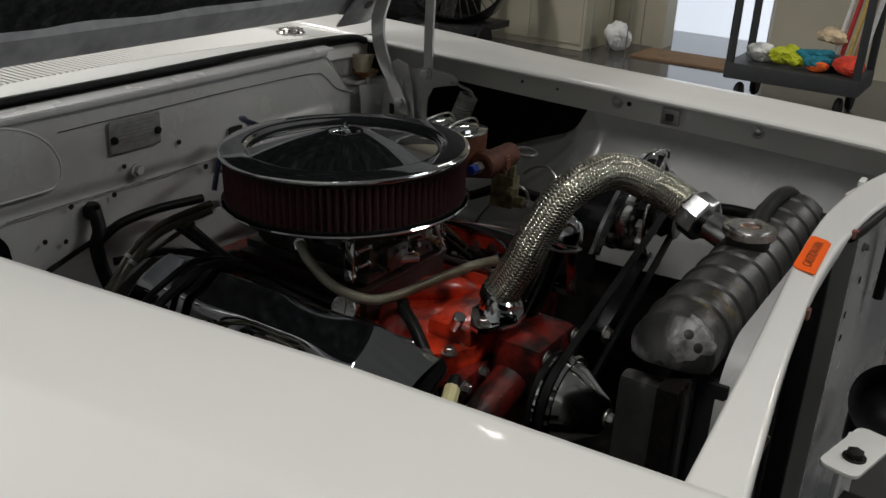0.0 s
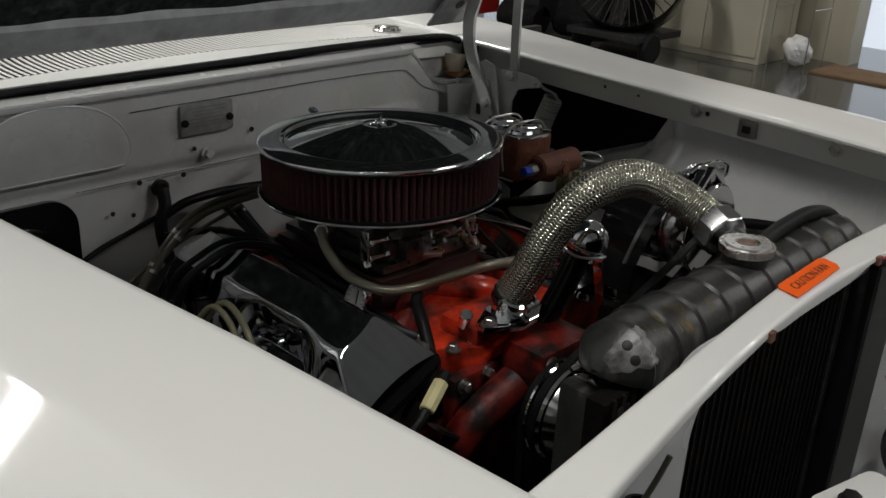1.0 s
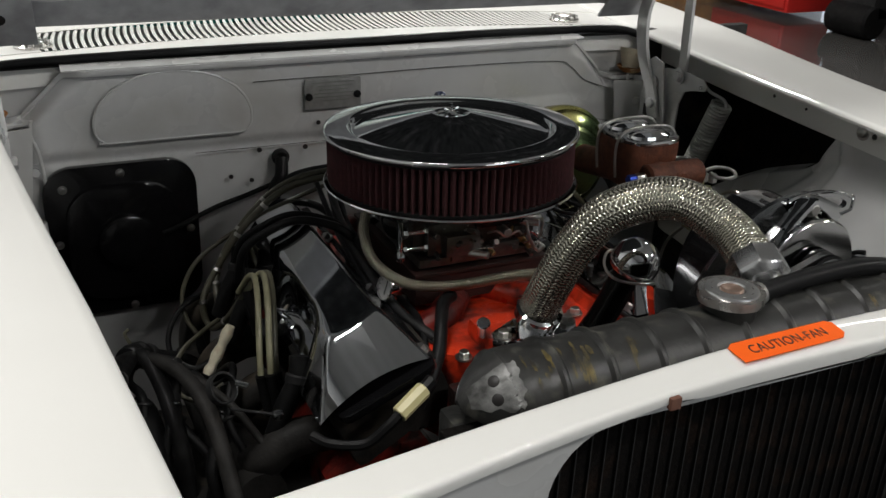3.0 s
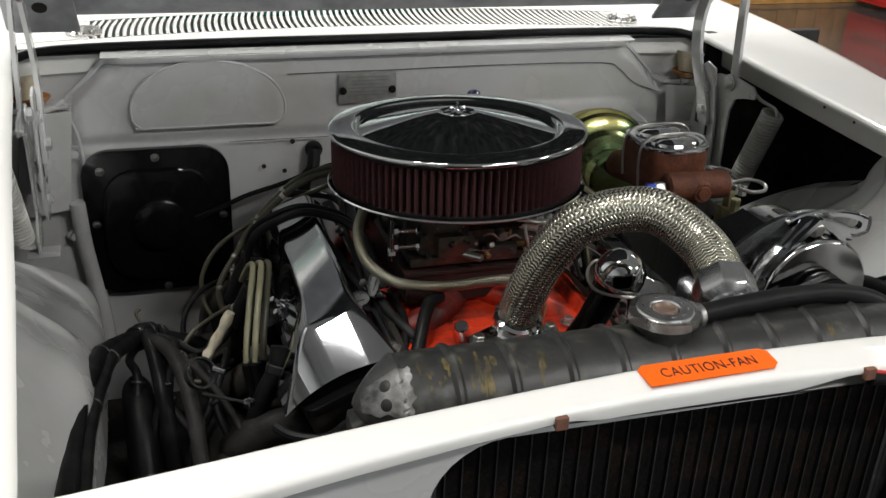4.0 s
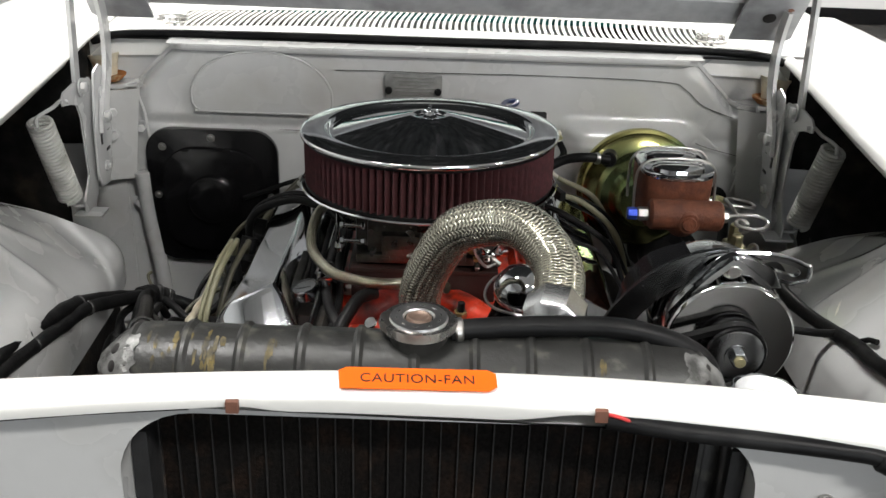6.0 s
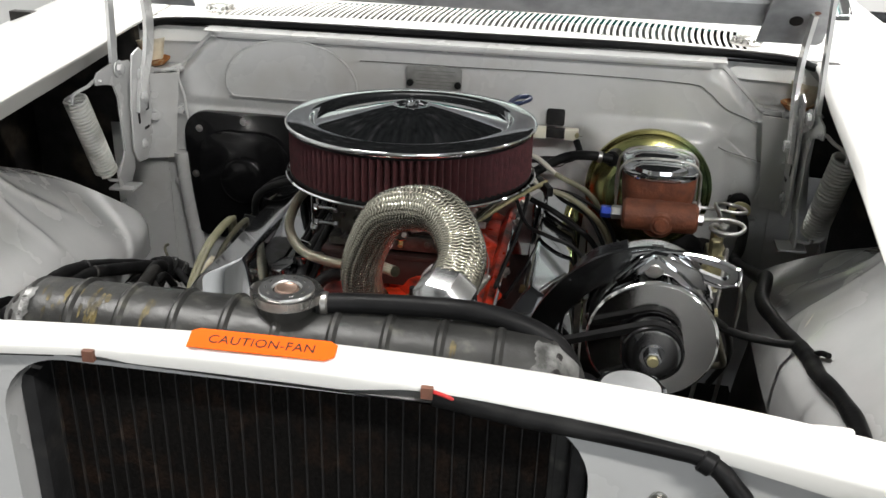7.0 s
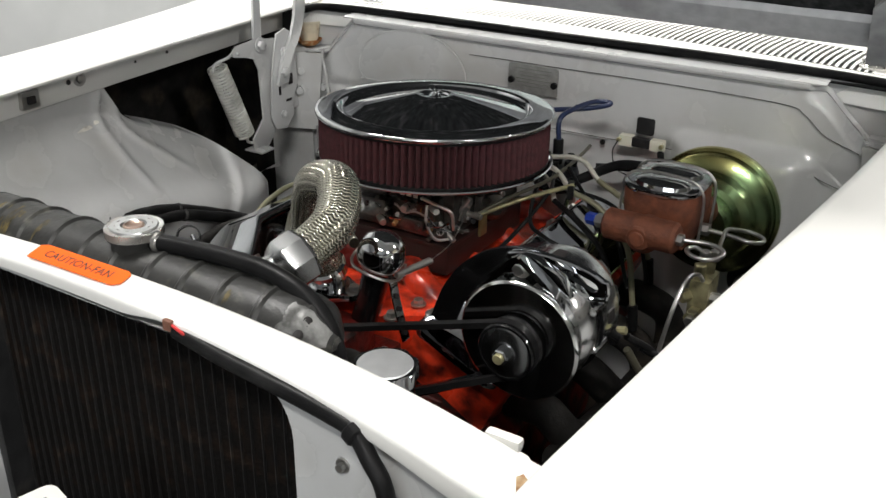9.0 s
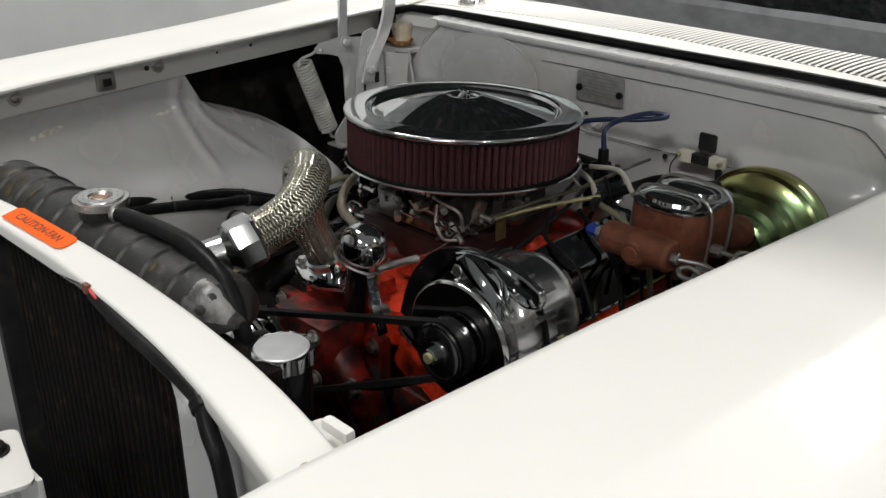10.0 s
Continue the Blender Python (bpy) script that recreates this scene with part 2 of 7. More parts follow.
def sheet(fn, nu, nv, thick=0.0, bm=None, normal=None):
    """A grid over u, v in 0..1; with thick it becomes a closed plate."""
    bm = bm or bmesh.new()
    V = [[bm.verts.new(fn(i / nu, j / nv)) for j in range(nv + 1)] for i in range(nu + 1)]
    faces = []
    for i in range(nu):
        for j in range(nv):
            faces.append(bm.faces.new((V[i][j], V[i + 1][j], V[i + 1][j + 1], V[i][j + 1])))
    if thick:
        bmesh.ops.recalc_face_normals(bm, faces=faces)
        bmesh.ops.solidify(bm, geom=faces, thickness=thick)
    return bm


def prism(outline, h, m=None, bm=None, bevel=0.0):
    """An outline in x, y raised by h along z."""
    bm = bm or bmesh.new()
    lo = [bm.verts.new((x, y, 0)) for x, y in outline]
    hi = [bm.verts.new((x, y, h)) for x, y in outline]
    n = len(lo)
    faces = [bm.faces.new(list(reversed(lo))), bm.faces.new(hi)]
    for i in range(n):
        j = (i + 1) % n
        faces.append(bm.faces.new((lo[i], lo[j], hi[j], hi[i])))
    verts = lo + hi
    if bevel:
        edges = [e for f in faces[:2] for e in f.edges]
        out = bmesh.ops.bevel(bm, geom=edges, offset=bevel, segments=2, profile=0.7, affect="EDGES")
        verts = list({v for f in out["faces"] for v in f.verts} | {v for v in verts if v.is_valid})
    if m is not None:
        bmesh.ops.transform(bm, matrix=m, verts=verts)
    return bm


def rounded(w, h, r, n=6, cx=0, cy=0):
    pts = []
    for sx, sy, a0 in ((1, 1, 0), (-1, 1, 90), (-1, -1, 180), (1, -1, 270)):
        for k in range(n + 1):
            a = radians(a0 + 90 * k / n)
            pts.append((cx + sx * (w / 2 - r) + r * math.cos(a), cy + sy * (h / 2 - r) + r * math.sin(a)))
    return pts


def band(pts, w, th, axis=(0, 1, 0)):
    """A flat bar of width w along axis, following the points."""
    P = spline(pts, 8)
    bm = bmesh.new()
    A = Vector(axis)
    rows = []
    for i, p in enumerate(P):
        d = (P[min(i + 1, len(P) - 1)] - P[max(i - 1, 0)]).normalized()
        nrm = d.cross(A).normalized()
        rows.append([bm.verts.new(p + a * w / 2 * A + b * th / 2 * nrm) for a, b in ((-1, -1), (1, -1), (1, 1), (-1, 1))])
    for a, b in zip(rows, rows[1:]):
        for k in range(4):
            bm.faces.new((a[k], a[(k + 1) % 4], b[(k + 1) % 4], b[k]))
    bm.faces.new(rows[0]), bm.faces.new(rows[-1])
    return bm


def hexbolt(p, d, r, h, washer=1.5, bm=None):
    """A hex head with its washer, at p, looking along d."""
    bm = bm or bmesh.new()
    q = Vector(p) + Vector(d)
    m = aim(p, q)
    lathe([(0, 0), (r * washer, 0), (r * washer, h * 0.25), (r, h * 0.25)], 18, m, bm)
    lathe([(r, h * 0.2), (r, h * 0.9), (r * 0.85, h), (0, h)], 6, m, bm)
    return bm


BOLTS = {}


def bolts(name, spots, r, h, mat, parent, washer=1.5):
    """Hex bolts, one object each on a shared mesh; spots: rows of place and direction."""
    for p, d in spots:
        key = (name, r, h, mat.name)
        m = aim(p, Vector(p) + Vector(d))
        if key in BOLTS:
            o = again(BOLTS[key], parent, m)
        else:
            o = BOLTS[key] = part(name, hexbolt((0, 0, 0), (0, 0, 1), r, h, washer), mat, parent)
            o.matrix_basis = m


def dots(name, spots, mat, parent, h=0.0012):
    """Small round holes or studs: rows of place, direction, radius."""
    for p, d, r in spots:
        part(name, lathe([(0, 0), (r, 0), (r, h), (0, h)], 12, aim(p, Vector(p) + Vector(d))), mat, parent)


def smooth(t):
    t = max(0.0, min(1.0, t))
    return t * t * (3 - 2 * t)


def lerp(table, t):
    """Linear between rows (t, value)."""
    if t <= table[0][0]:
        return table[0][1]
    for (a, va), (b, vb) in zip(table, table[1:]):
        if t <= b:
            return va + (vb - va) * (t - a) / (b - a)
    return table[-1][1]

# ---- car body ----
CX = 0.012
EDGE = [(-1.1, 0.462), (-0.66, 0.492), (-0.4, 0.517), (-0.2, 0.539), (0.0, 0.559), (0.17, 0.574), (0.35, 0.594), (0.7, 0.627)]
EDGEZ = {-1: [(-1.1, 0.974), (-0.7, 0.986), (-0.4, 0.995), (-0.2, 0.996), (0.0, 0.997), (0.4, 1.0), (0.7, 1.004)],
         1: [(-1.1, 0.968), (-0.7, 0.984), (-0.4, 0.9895), (-0.2, 0.990), (0.0, 0.9895), (0.4, 0.993), (0.7, 0.997)]}


def rim(s, y, d, dz):
    """A point on a fender: side, y, distance outward from the bay's edge, height over the edge."""
    wide = 1 + 0.30 * smooth((y + 0.15) / 0.65) * smooth((d - 0.06) / 0.08)
    return Vector((CX + s * (lerp(EDGE, y) + d * wide), y, lerp(EDGEZ[s], y) + dz))


TOP = [(0.072, -0.058), (0.060, -0.0585), (0.0575, -0.055), (0.054, -0.018), (0.048, -0.013), (0.006, -0.006), (0.001, -0.004), (0.0, 0.0), (0.003, 0.004), (0.012, 0.0055),
       (0.06, 0.0075), (0.12, 0.0085), (0.146, 0.009), (0.152, 0.0082), (0.157, 0.006), (0.164, 0.0022), (0.20, -0.015), (0.25, -0.042), (0.30, -0.076), (0.335, -0.110),
       (0.355, -0.150), (0.365, -0.22), (0.368, -0.32), (0.355, -0.48)]
body = thing("car_body", "white-painted body shell of a classic car with its hood raised", "car body")
for s in (-1, 1):
    bm = sheet(lambda u, v: rim(s, -1.05 + 1.85 * u, *TOP[round(v * (len(TOP) - 1))]), 60, len(TOP) - 1)
    part("fender", bm, WHITE, body, "glossy white front fender", angle=50)


HUMP = [(-0.66, 0.02), (-0.4, 0.085), (-0.2, 0.125), (-0.1, 0.135), (0.06, 0.147), (0.16, 0.146), (0.19, 0.135), (0.22, 0.105), (0.26, 0.045), (0.31, 0.015)]
HUMPZ = [(-0.66, 0.93), (-0.4, 0.925), (-0.2, 0.91), (-0.1, 0.895), (0.0, 0.85), (0.12, 0.80), (0.4, 0.79)]
FALL = [(-0.66, 0.15), (-0.4, 0.16), (-0.1, 0.15), (0.05, 0.115), (0.16, 0.085), (0.4, 0.08)]
VOID = [(-0.10, 0.975), (-0.085, 0.94), (-0.076, 0.907), (-0.036, 0.868), (0.035, 0.839), (0.104, 0.809), (0.135, 0.784), (0.153, 0.763), (0.168, 0.735), (0.19, 0.70), (0.22, 0.67), (0.4, 0.64)]


def mean5(table, t, d=0.02):
    return sum(lerp(table, t + k * d / 2) for k in (-2, -1, 0, 1, 2)) / 5


def brow(t, a=0.3):
    """A straight slope that rounds over into a wall."""
    if t <= 0:
        return 0.0
    return t if t < 1 - a else 1 - (1 + a - t) ** 2 / (4 * a) if t < 1 + a else 1.0


# the white panel ends in a bare edge, an added dark sheet below
LOW = {-1: 0.655, 1: 0.694}
RIDGE1 = [(0.75, -0.078), (0.777, -0.095), (0.82, -0.109), (0.876, -0.116), (0.932, -0.103)]
RIDGE2 = [(0.77, 0.025), (0.807, -0.016), (0.835, -0.046), (0.863, -0.068), (0.926, -0.071)]


def inner(s, y, z):
    """Inner fender: flat in front, swelling into the wheelhouse, which runs outward under the open void."""
    w = lerp(EDGE, y) + 0.072
    edge = mean5(VOID, y)
    out = 0.03 * smooth((z - edge + 0.008) / 0.012) * smooth((y + 0.10) / 0.05) * smooth((0.14 - y) / 0.05)
    k = smooth((y + 0.25) / 0.2)
    t = (mean5(HUMPZ, y) - z) / mean5(FALL, y)
    hump = mean5(HUMP, y) * ((1 - k) * smooth(t) + k * brow(t)) + 0.03 * smooth((0.66 - z) / 0.2)
    span = smooth((z - 0.755) / 0.05) * smooth((0.95 - z) / 0.03)
    bead = 0.008 * math.exp(-((y - lerp(RIDGE1, z)) / 0.010) ** 2) * span
    bead += 0.007 * math.exp(-((y - lerp(RIDGE2, z)) / 0.011) ** 2) * span
    return Vector((CX + s * (w + out - hump - bead), y, z))


for s in (-1, 1):
    def side(u, v):
        y = -0.66 + 1.05 * u
        top = 0.945 + (min(0.945, mean5(VOID, y, 0.012) + 0.002) - 0.945) * smooth((y + 0.10) / 0.02)
        return inner(s, y, top - (top - LOW[s]) * v)

    def apron(u, v):
        p = inner(s, -0.66 + 0.98 * u, LOW[s] + 0.012 - 0.30 * v)
        return p + Vector((s * (0.022 + 0.02 * v), 0, 0))

    bm = sheet(side, 190, 80)
    # black sheet added to stand for the dark gap under the edge
    part("splash_apron", sheet(apron, 90, 12, 0.003), GRIME, body, "black sheet filling the dark gap below the inner fender")
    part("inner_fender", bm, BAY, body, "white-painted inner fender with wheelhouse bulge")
    bm = B(CX + s * 0.86, -0.05, 0.66, 0.02, 1.1, 0.46, 0.004)
    box(bm, CX + s * 0.745, 0.43, 0.70, 0.25, 0.02, 0.60, 0.002)
    sheet(lambda u, v: rim(s, -0.16 + 0.58 * u, 0.072 + 0.23 * v, -0.045 - 0.05 * v), 10, 4, 0, bm)
    part("fender_liner", bm, GRIME, body, "black undercoated fender cavity")

# scuffed paint on the inner fenders
CHIP = material("bare_filler", (0.72, 0.70, 0.64), 0.6, vary=0.2, scale=90, second=(0.40, 0.37, 0.32), spots=0.5, spot_scale=70)
rng = random.Random(23)
for s, y0, z0, w, h, turn in ((-1, -0.364, 0.895, 0.026, 0.0055, 0.10), (-1, -0.392, 0.892, 0.006, 0.004, 0.0), (-1, -0.150, 0.880, 0.018, 0.0040, 0.05), (-1, -0.124, 0.885, 0.006, 0.0030, 0.4), (1, -0.135, 0.802, 0.014, 0.0018, 0.35)):
    bm = bmesh.new()
    ring = []
    for k in range(16):
        a = 2 * math.pi * k / 16
        g = rng.uniform(0.6, 1.15)
        py, pz = g * w * math.cos(a), g * h * math.sin(a)
        p = inner(s, y0 + py * math.cos(turn) - pz * math.sin(turn), z0 + py * math.sin(turn) + pz * math.cos(turn))
        ring.append(bm.verts.new(p - Vector((s * 0.0008, 0, -0.0004))))
    bm.faces.new(ring)
    part("paint_scuff", bm, CHIP, body, "scuffed patch down to pale filler")

# firewall: raised centre with sloping shoulders, and a flange along the top
FWTOP = [(-0.62, 0.918), (-0.545, 0.918), (-0.525, 0.922), (-0.46, 0.985), (-0.435, 0.993), (0.44, 0.996), (0.465, 0.988), (0.528, 0.924), (0.545, 0.92), (0.63, 0.92)]


def firewall(u, v):
    x = -0.62 + 1.25 * u
    top = lerp(FWTOP, x)
    z = top - (top - 0.35) * v ** 1.6
    dip = 0.010 * smooth((top - z - 0.005) / 0.006)
    edge = 0.014 * smooth((0.53 - abs(x - 0.005)) / 0.03) * smooth((z - 0.85) / 0.02)
    seam = 0.0022 * smooth((0.846 + 0.02 * smooth((x - 0.33) / 0.05) - 0.05 * smooth((x - 0.47) / 0.08) - z) / 0.003)
    pad = seam + 0.034 * smooth((0.135 - abs(x - 0.352)) / 0.055) * smooth((0.893 - z) / 0.045)
    ramp = 0.034 * (1 - smooth((top - z) / 0.034)) * smooth((abs(x - 0.002) - 0.432) / 0.03) * smooth((0.545 - abs(x - 0.002)) / 0.02)
    return Vector((x, 0.398 + dip - edge * 0.4 - pad + ramp, z))


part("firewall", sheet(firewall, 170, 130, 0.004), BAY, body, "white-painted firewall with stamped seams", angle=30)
for pts in ([(-0.27, 0.8465), (-0.1, 0.8465), (0.05, 0.8465), (0.25, 0.850), (0.31, 0.858), (0.44, 0.866), (0.48, 0.845), (0.56, 0.825)], [(0.0, 0.958), (0.2, 0.960), (0.40, 0.957), (0.44, 0.945), (0.475, 0.917), (0.53, 0.897)], [(-0.17, 0.957), (-0.1, 0.958), (0.0, 0.958)]):
    part("seam_line", tube([(x, 0.3965 if z > 0.87 else 0.3945, z) for x, z in pts], 0.0008, 6), SEAM, body, "dirty panel seam")
bm = sheet(lambda u, v: Vector((-0.46 + 0.925 * u, 0.392 + 0.052 * v, 0.9945 + 0.003 * u + 0.002 * math.sin(v * 3.1))), 30, 6, 0.002)
part("firewall_flange", bm, BAY, body)
# cowl
def cowlz(y, x):
    return 1.004 + 0.03 * (y - 0.5) - 0.012 * (x / 0.6) ** 2 + 0.003


def cowl_y(x, k):
    """Lines across the cowl bow back towards the middle: k=0 front lip, 1 slots' front, 2 slots' rear, 3 rear edge."""
    bow = 0.03 * (1 - (x / 0.55) ** 2)
    return (0.445, 0.502, 0.640, 0.80)[k] + (0.4, 0.7, 1, 1)[k] * bow


bm = bmesh.new()
sheet(lambda u, v: (lambda x, y: Vector((x, y, cowlz(y, x) - 0.035 * (1 - smooth(v / 0.12)))))(CX - 0.64 + 1.28 * u, 0.438 + (cowl_y(CX - 0.64 + 1.28 * u, 1) - 0.438) * v), 60, 12, 0.0015, bm)
for x0, x1 in ((CX - 0.64, -0.482), (0.512, CX + 0.64)):
    sheet(lambda u, v: (lambda x: Vector((x, cowl_y(x, 1) + (cowl_y(x, 2) - cowl_y(x, 1)) * v, cowlz(0.55, x))))(x0 + (x1 - x0) * u), 8, 6, 0.0015, bm)
sheet(lambda u, v: (lambda x: Vector((x, cowl_y(x, 2) + (cowl_y(x, 3) - cowl_y(x, 2)) * v, cowlz(0.6, x) + 0.01 * v)))(CX - 0.64 + 1.28 * u), 60, 4, 0.0015, bm)
cowl = part("cowl_panel", bm, WHITE, body, "white cowl panel with louvred air intake")
part("plenum", B(CX, 0.60, 0.93, 1.1, 0.22, 0.01, 0.002), GRIME, cowl, "dark plenum under the louvres")
SLATS = 84
for i in range(SLATS + 1):
    x = -0.482 + 0.994 * i / SLATS
    bm = bmesh.new()
    w = 0.0062
    def slat(u, v, x=x):
        y = cowl_y(x, 1) - 0.002 + (cowl_y(x, 2) - cowl_y(x, 1) + 0.004) * u
        return Vector((x + w * (v - 0.5) + 0.016 * (u - 0.2) ** 2 * (1 if x > 0 else 1), y, cowlz(0.55, x) - 0.001 + 0.002 * math.sin(math.pi * v)))
    sheet(slat, 6, 2, 0.006, bm)
    part("slat", bm, WHITE, cowl)
# black weather seal
bm = tube([(-0.60, 0.43, 0.985), (-0.53, 0.437, 0.999), (-0.3, 0.440, 1.003), (0.0, 0.440, 1.004), (0.3, 0.440, 1.006), (0.55, 0.437, 1.002), (0.615, 0.43, 0.99)], 0.0075, 10)
seal = thing("hood_seal", "black rubber weather seal along the cowl", "seal")
part("bulb", bm, BLACK, seal)
part("base_strip", sheet(lambda u, v: Vector((-0.58 + 1.175 * u, 0.430 + 0.016 * v, 0.9925 + 0.006 * math.sin(math.pi * u))), 40, 2, 0.002), BLACK, seal, "flat rubber base strip")

# front support bar
BARR = [(-0.52, -0.650), (-0.4, -0.643), (-0.3, -0.637), (-0.2, -0.630), (-0.1, -0.621), (0.0, -0.613), (0.1, -0.607), (0.2, -0.604), (0.3, -0.608), (0.4, -0.617), (0.46, -0.630), (0.54, -0.650)]
BARF = [(-0.52, -0.700), (-0.39, -0.681), (-0.24, -0.662), (-0.135, -0.653), (-0.095, -0.648), (0.085, -0.642), (0.13, -0.644), (0.25, -0.648), (0.37, -0.662), (0.45, -0.680), (0.54, -0.70)]
BARZ = [(-0.52, 0.968), (-0.4, 0.974), (-0.3, 0.981), (-0.2, 0.985), (-0.1, 0.986), (0.0, 0.985), (0.1, 0.982), (0.2, 0.977), (0.3, 0.973), (0.4, 0.969), (0.54, 0.966)]
LIPZ = [(-0.52, 0.948), (-0.3, 0.963), (-0.2, 0.968), (-0.12, 0.971), (-0.095, 0.966), (0.07, 0.961), (0.085, 0.962), (0.125, 0.9685), (0.145, 0.968), (0.2, 0.963), (0.3, 0.955), (0.42, 0.943), (0.54, 0.935)]


def bar_top(x, y):
    """Height of the bar's top, which falls a little towards the front."""
    r, f = mean5(BARR, x, 0.06), mean5(BARF, x, 0.05)
    return mean5(BARZ, x, 0.06) - 0.005 * (r - y) / (r - f)


def bar(u, v):
    """Section of the bar: rear wall, flat top, softly rounded front edge, front wall and a turned lip."""
    x = -0.50 + 1.03 * u
    r, f, low = mean5(BARR, x, 0.06), mean5(BARF, x, 0.05), mean5(LIPZ, x, 0.008)
    z, c = bar_top(x, r), bar_top(x, f)
    h = c - low
    rf = min(0.006, h * 0.45)
    rows = [(r, z - 0.03), (r, z - 0.006), (r - 0.0006, z - 0.0022), (r - 0.0025, z - 0.0004), (r - 0.006, z), (r * 0.5 + f * 0.5, (z + c) / 2)]
    rows += [(f + rf - rf * math.sin(a), c - rf + rf * math.cos(a)) for a in (0.0, 0.26, 0.52, 0.79, 1.05, 1.31, 1.57)]
    rows += [(f - 0.0005, low + 0.003), (f, low + 0.0008), (f + 0.002, low), (f + 0.012, low + 0.001)]
    y, zz = rows[round(v * 16)]
    return Vector((x, y, zz))


support = part("radiator_support", sheet(bar, 150, 16, 0.0012), WHITE, body, "white radiator support bar", angle=45)
bm = bmesh.new()
OPEN = rounded(0.488, 0.630, 0.06, 8, 0.024, 0.640)
outer = [(0.31, 0.951), (-0.26, 0.9615), (-0.26, 0.33), (0.31, 0.33)]
vo = [bm.verts.new((x, -0.638, z)) for x, z in outer]
vi = [bm.verts.new((x, -0.638, z)) for x, z in OPEN]
vb = [bm.verts.new((x, -0.604, z)) for x, z in OPEN]
n = len(vi)
q = n // 4
for k in range(4):
    for i in range(k * q, k * q + q - 1):
        bm.faces.new((vo[k], vi[i], vi[i + 1]))
    bm.faces.new((vo[k], vi[k * q + q - 1], vi[(k * q + q) % n], vo[(k + 1) % 4]))
for i in range(n):
    bm.faces.new((vi[i], vb[i], vb[(i + 1) % n], vi[(i + 1) % n]))
# side wings sweep forward to the ends of the bar
for x0, x1, top, low in ((0.31, 0.60, vo[0], vo[3]), (-0.26, -0.56, vo[1], vo[2])):
    far = [bm.verts.new((x1, -0.680, 0.940)), bm.verts.new((x1, -0.680, 0.33))]
    bm.faces.new((top, far[0], far[1], low))
part("front_panel", bm, BAY, body, "white front panel round the radiator opening", angle=30)
part("lower_pan", B(CX, -0.3, 0.36, 1.1, 1.5, 0.01, 0), GRIME, body, "dark underside of the engine bay")

# ---- raised hood ----
hood = thing("hood", "raised white hood seen from below, grey underside", "hood")
HA = radians(52)
def hood_at(x, d, h=0.0):
    """d: distance up the hood from its rear edge; h: height over the underside."""
    drop = 0.024 * smooth((abs(x - CX) - 0.50) / 0.09)
    return Vector((x, 0.425 - d * math.cos(HA) + h * math.sin(HA), 1.055 - drop + d * math.sin(HA) + h * math.cos(HA)))
part("hood_skin", sheet(lambda u, v: hood_at(CX + (u - 0.5) * 1.2, 1.25 * v, 0.03), 30, 20, 0.002), WHITE, hood, "white outer skin")
bm = bmesh.new()
def hood_rim(u, v):
    x = CX + (u - 0.5) * 1.2
    rows = [(0.0, 0.03), (-0.004, 0.012), (0.0, 0.002), (0.008, 0.0), (0.034, -0.003), (0.054, 0.0), (0.064, 0.012)]
    d, h = rows[round(v * 6)]
    return hood_at(x, d, h)
sheet(hood_rim, 60, 6, 0.001, bm)
part("hood_frame", bm, HOODGREY, hood, "grey painted inner frame with scuffs")
for s in (-1, 1):
    part("side_frame", sheet(lambda u, v: hood_at(CX + s * (0.50 + 0.10 * u), 0.05 + 1.19 * v, 0.004), 4, 30, 0.001), HOODGREY, hood, "grey painted edge of the inner frame")
part("hood_pad", sheet(lambda u, v: hood_at(CX + (u - 0.5) * 1.03, 0.060 + 1.16 * v, 0.012 + 0.004 * noise.noise(Vector((u * 9, v * 9, 0)))), 60, 60, 0.004), PAD, hood, "black mottled sound-deadening pad")

# wheels and lower sides, below the fenders
for s in (-1, 1):
    for wy in (0.02, 2.72):
        wheel = part("wheel", lathe([(0.02, -0.05), (0.19, -0.055), (0.20, -0.09), (0.195, -0.10), (0.20, -0.06)], 40, pose(CX + s * 0.735, wy, 0.325, 0, 90, 0)), STEEL, body, "plain steel wheel")
        part("tyre", lathe([(0.195, -0.09), (0.24, -0.102), (0.30, -0.10), (0.322, -0.08), (0.325, 0.0), (0.322, 0.08), (0.30, 0.10), (0.24, 0.102), (0.195, 0.09)], 56, pose(CX + s * 0.735, wy, 0.325, 0, 90, 0)), BLACK, wheel, "black tyre")
    bm = sheet(lambda u, v: Vector((CX + s * (0.985 - 0.03 * v), 0.78 + 2.7 * u, 0.88 - 0.63 * v)), 12, 8, 0.004)
    part("body_side", bm, WHITE, body, "white body side and door")
    bm = sheet(lambda u, v: Vector((CX + s * (0.70 + 0.285 * u), 0.80 + 2.68 * v, 0.99 - 0.13 * smooth((u - 0.35) / 0.8))), 6, 10, 0.004)
    part("shoulder", bm, WHITE, body, "white upper body side")
part("tail_panel", sheet(lambda u, v: Vector((CX + (u - 0.5) * 1.97, 3.48, 0.97 - 0.70 * v)), 8, 6, 0.004), WHITE, body, "white tail panel")
part("rear_deck", sheet(lambda u, v: Vector((CX + (u - 0.5) * 1.4, 2.9 + 0.58 * v, 0.99)), 8, 4, 0.004), WHITE, body, "white rear deck")

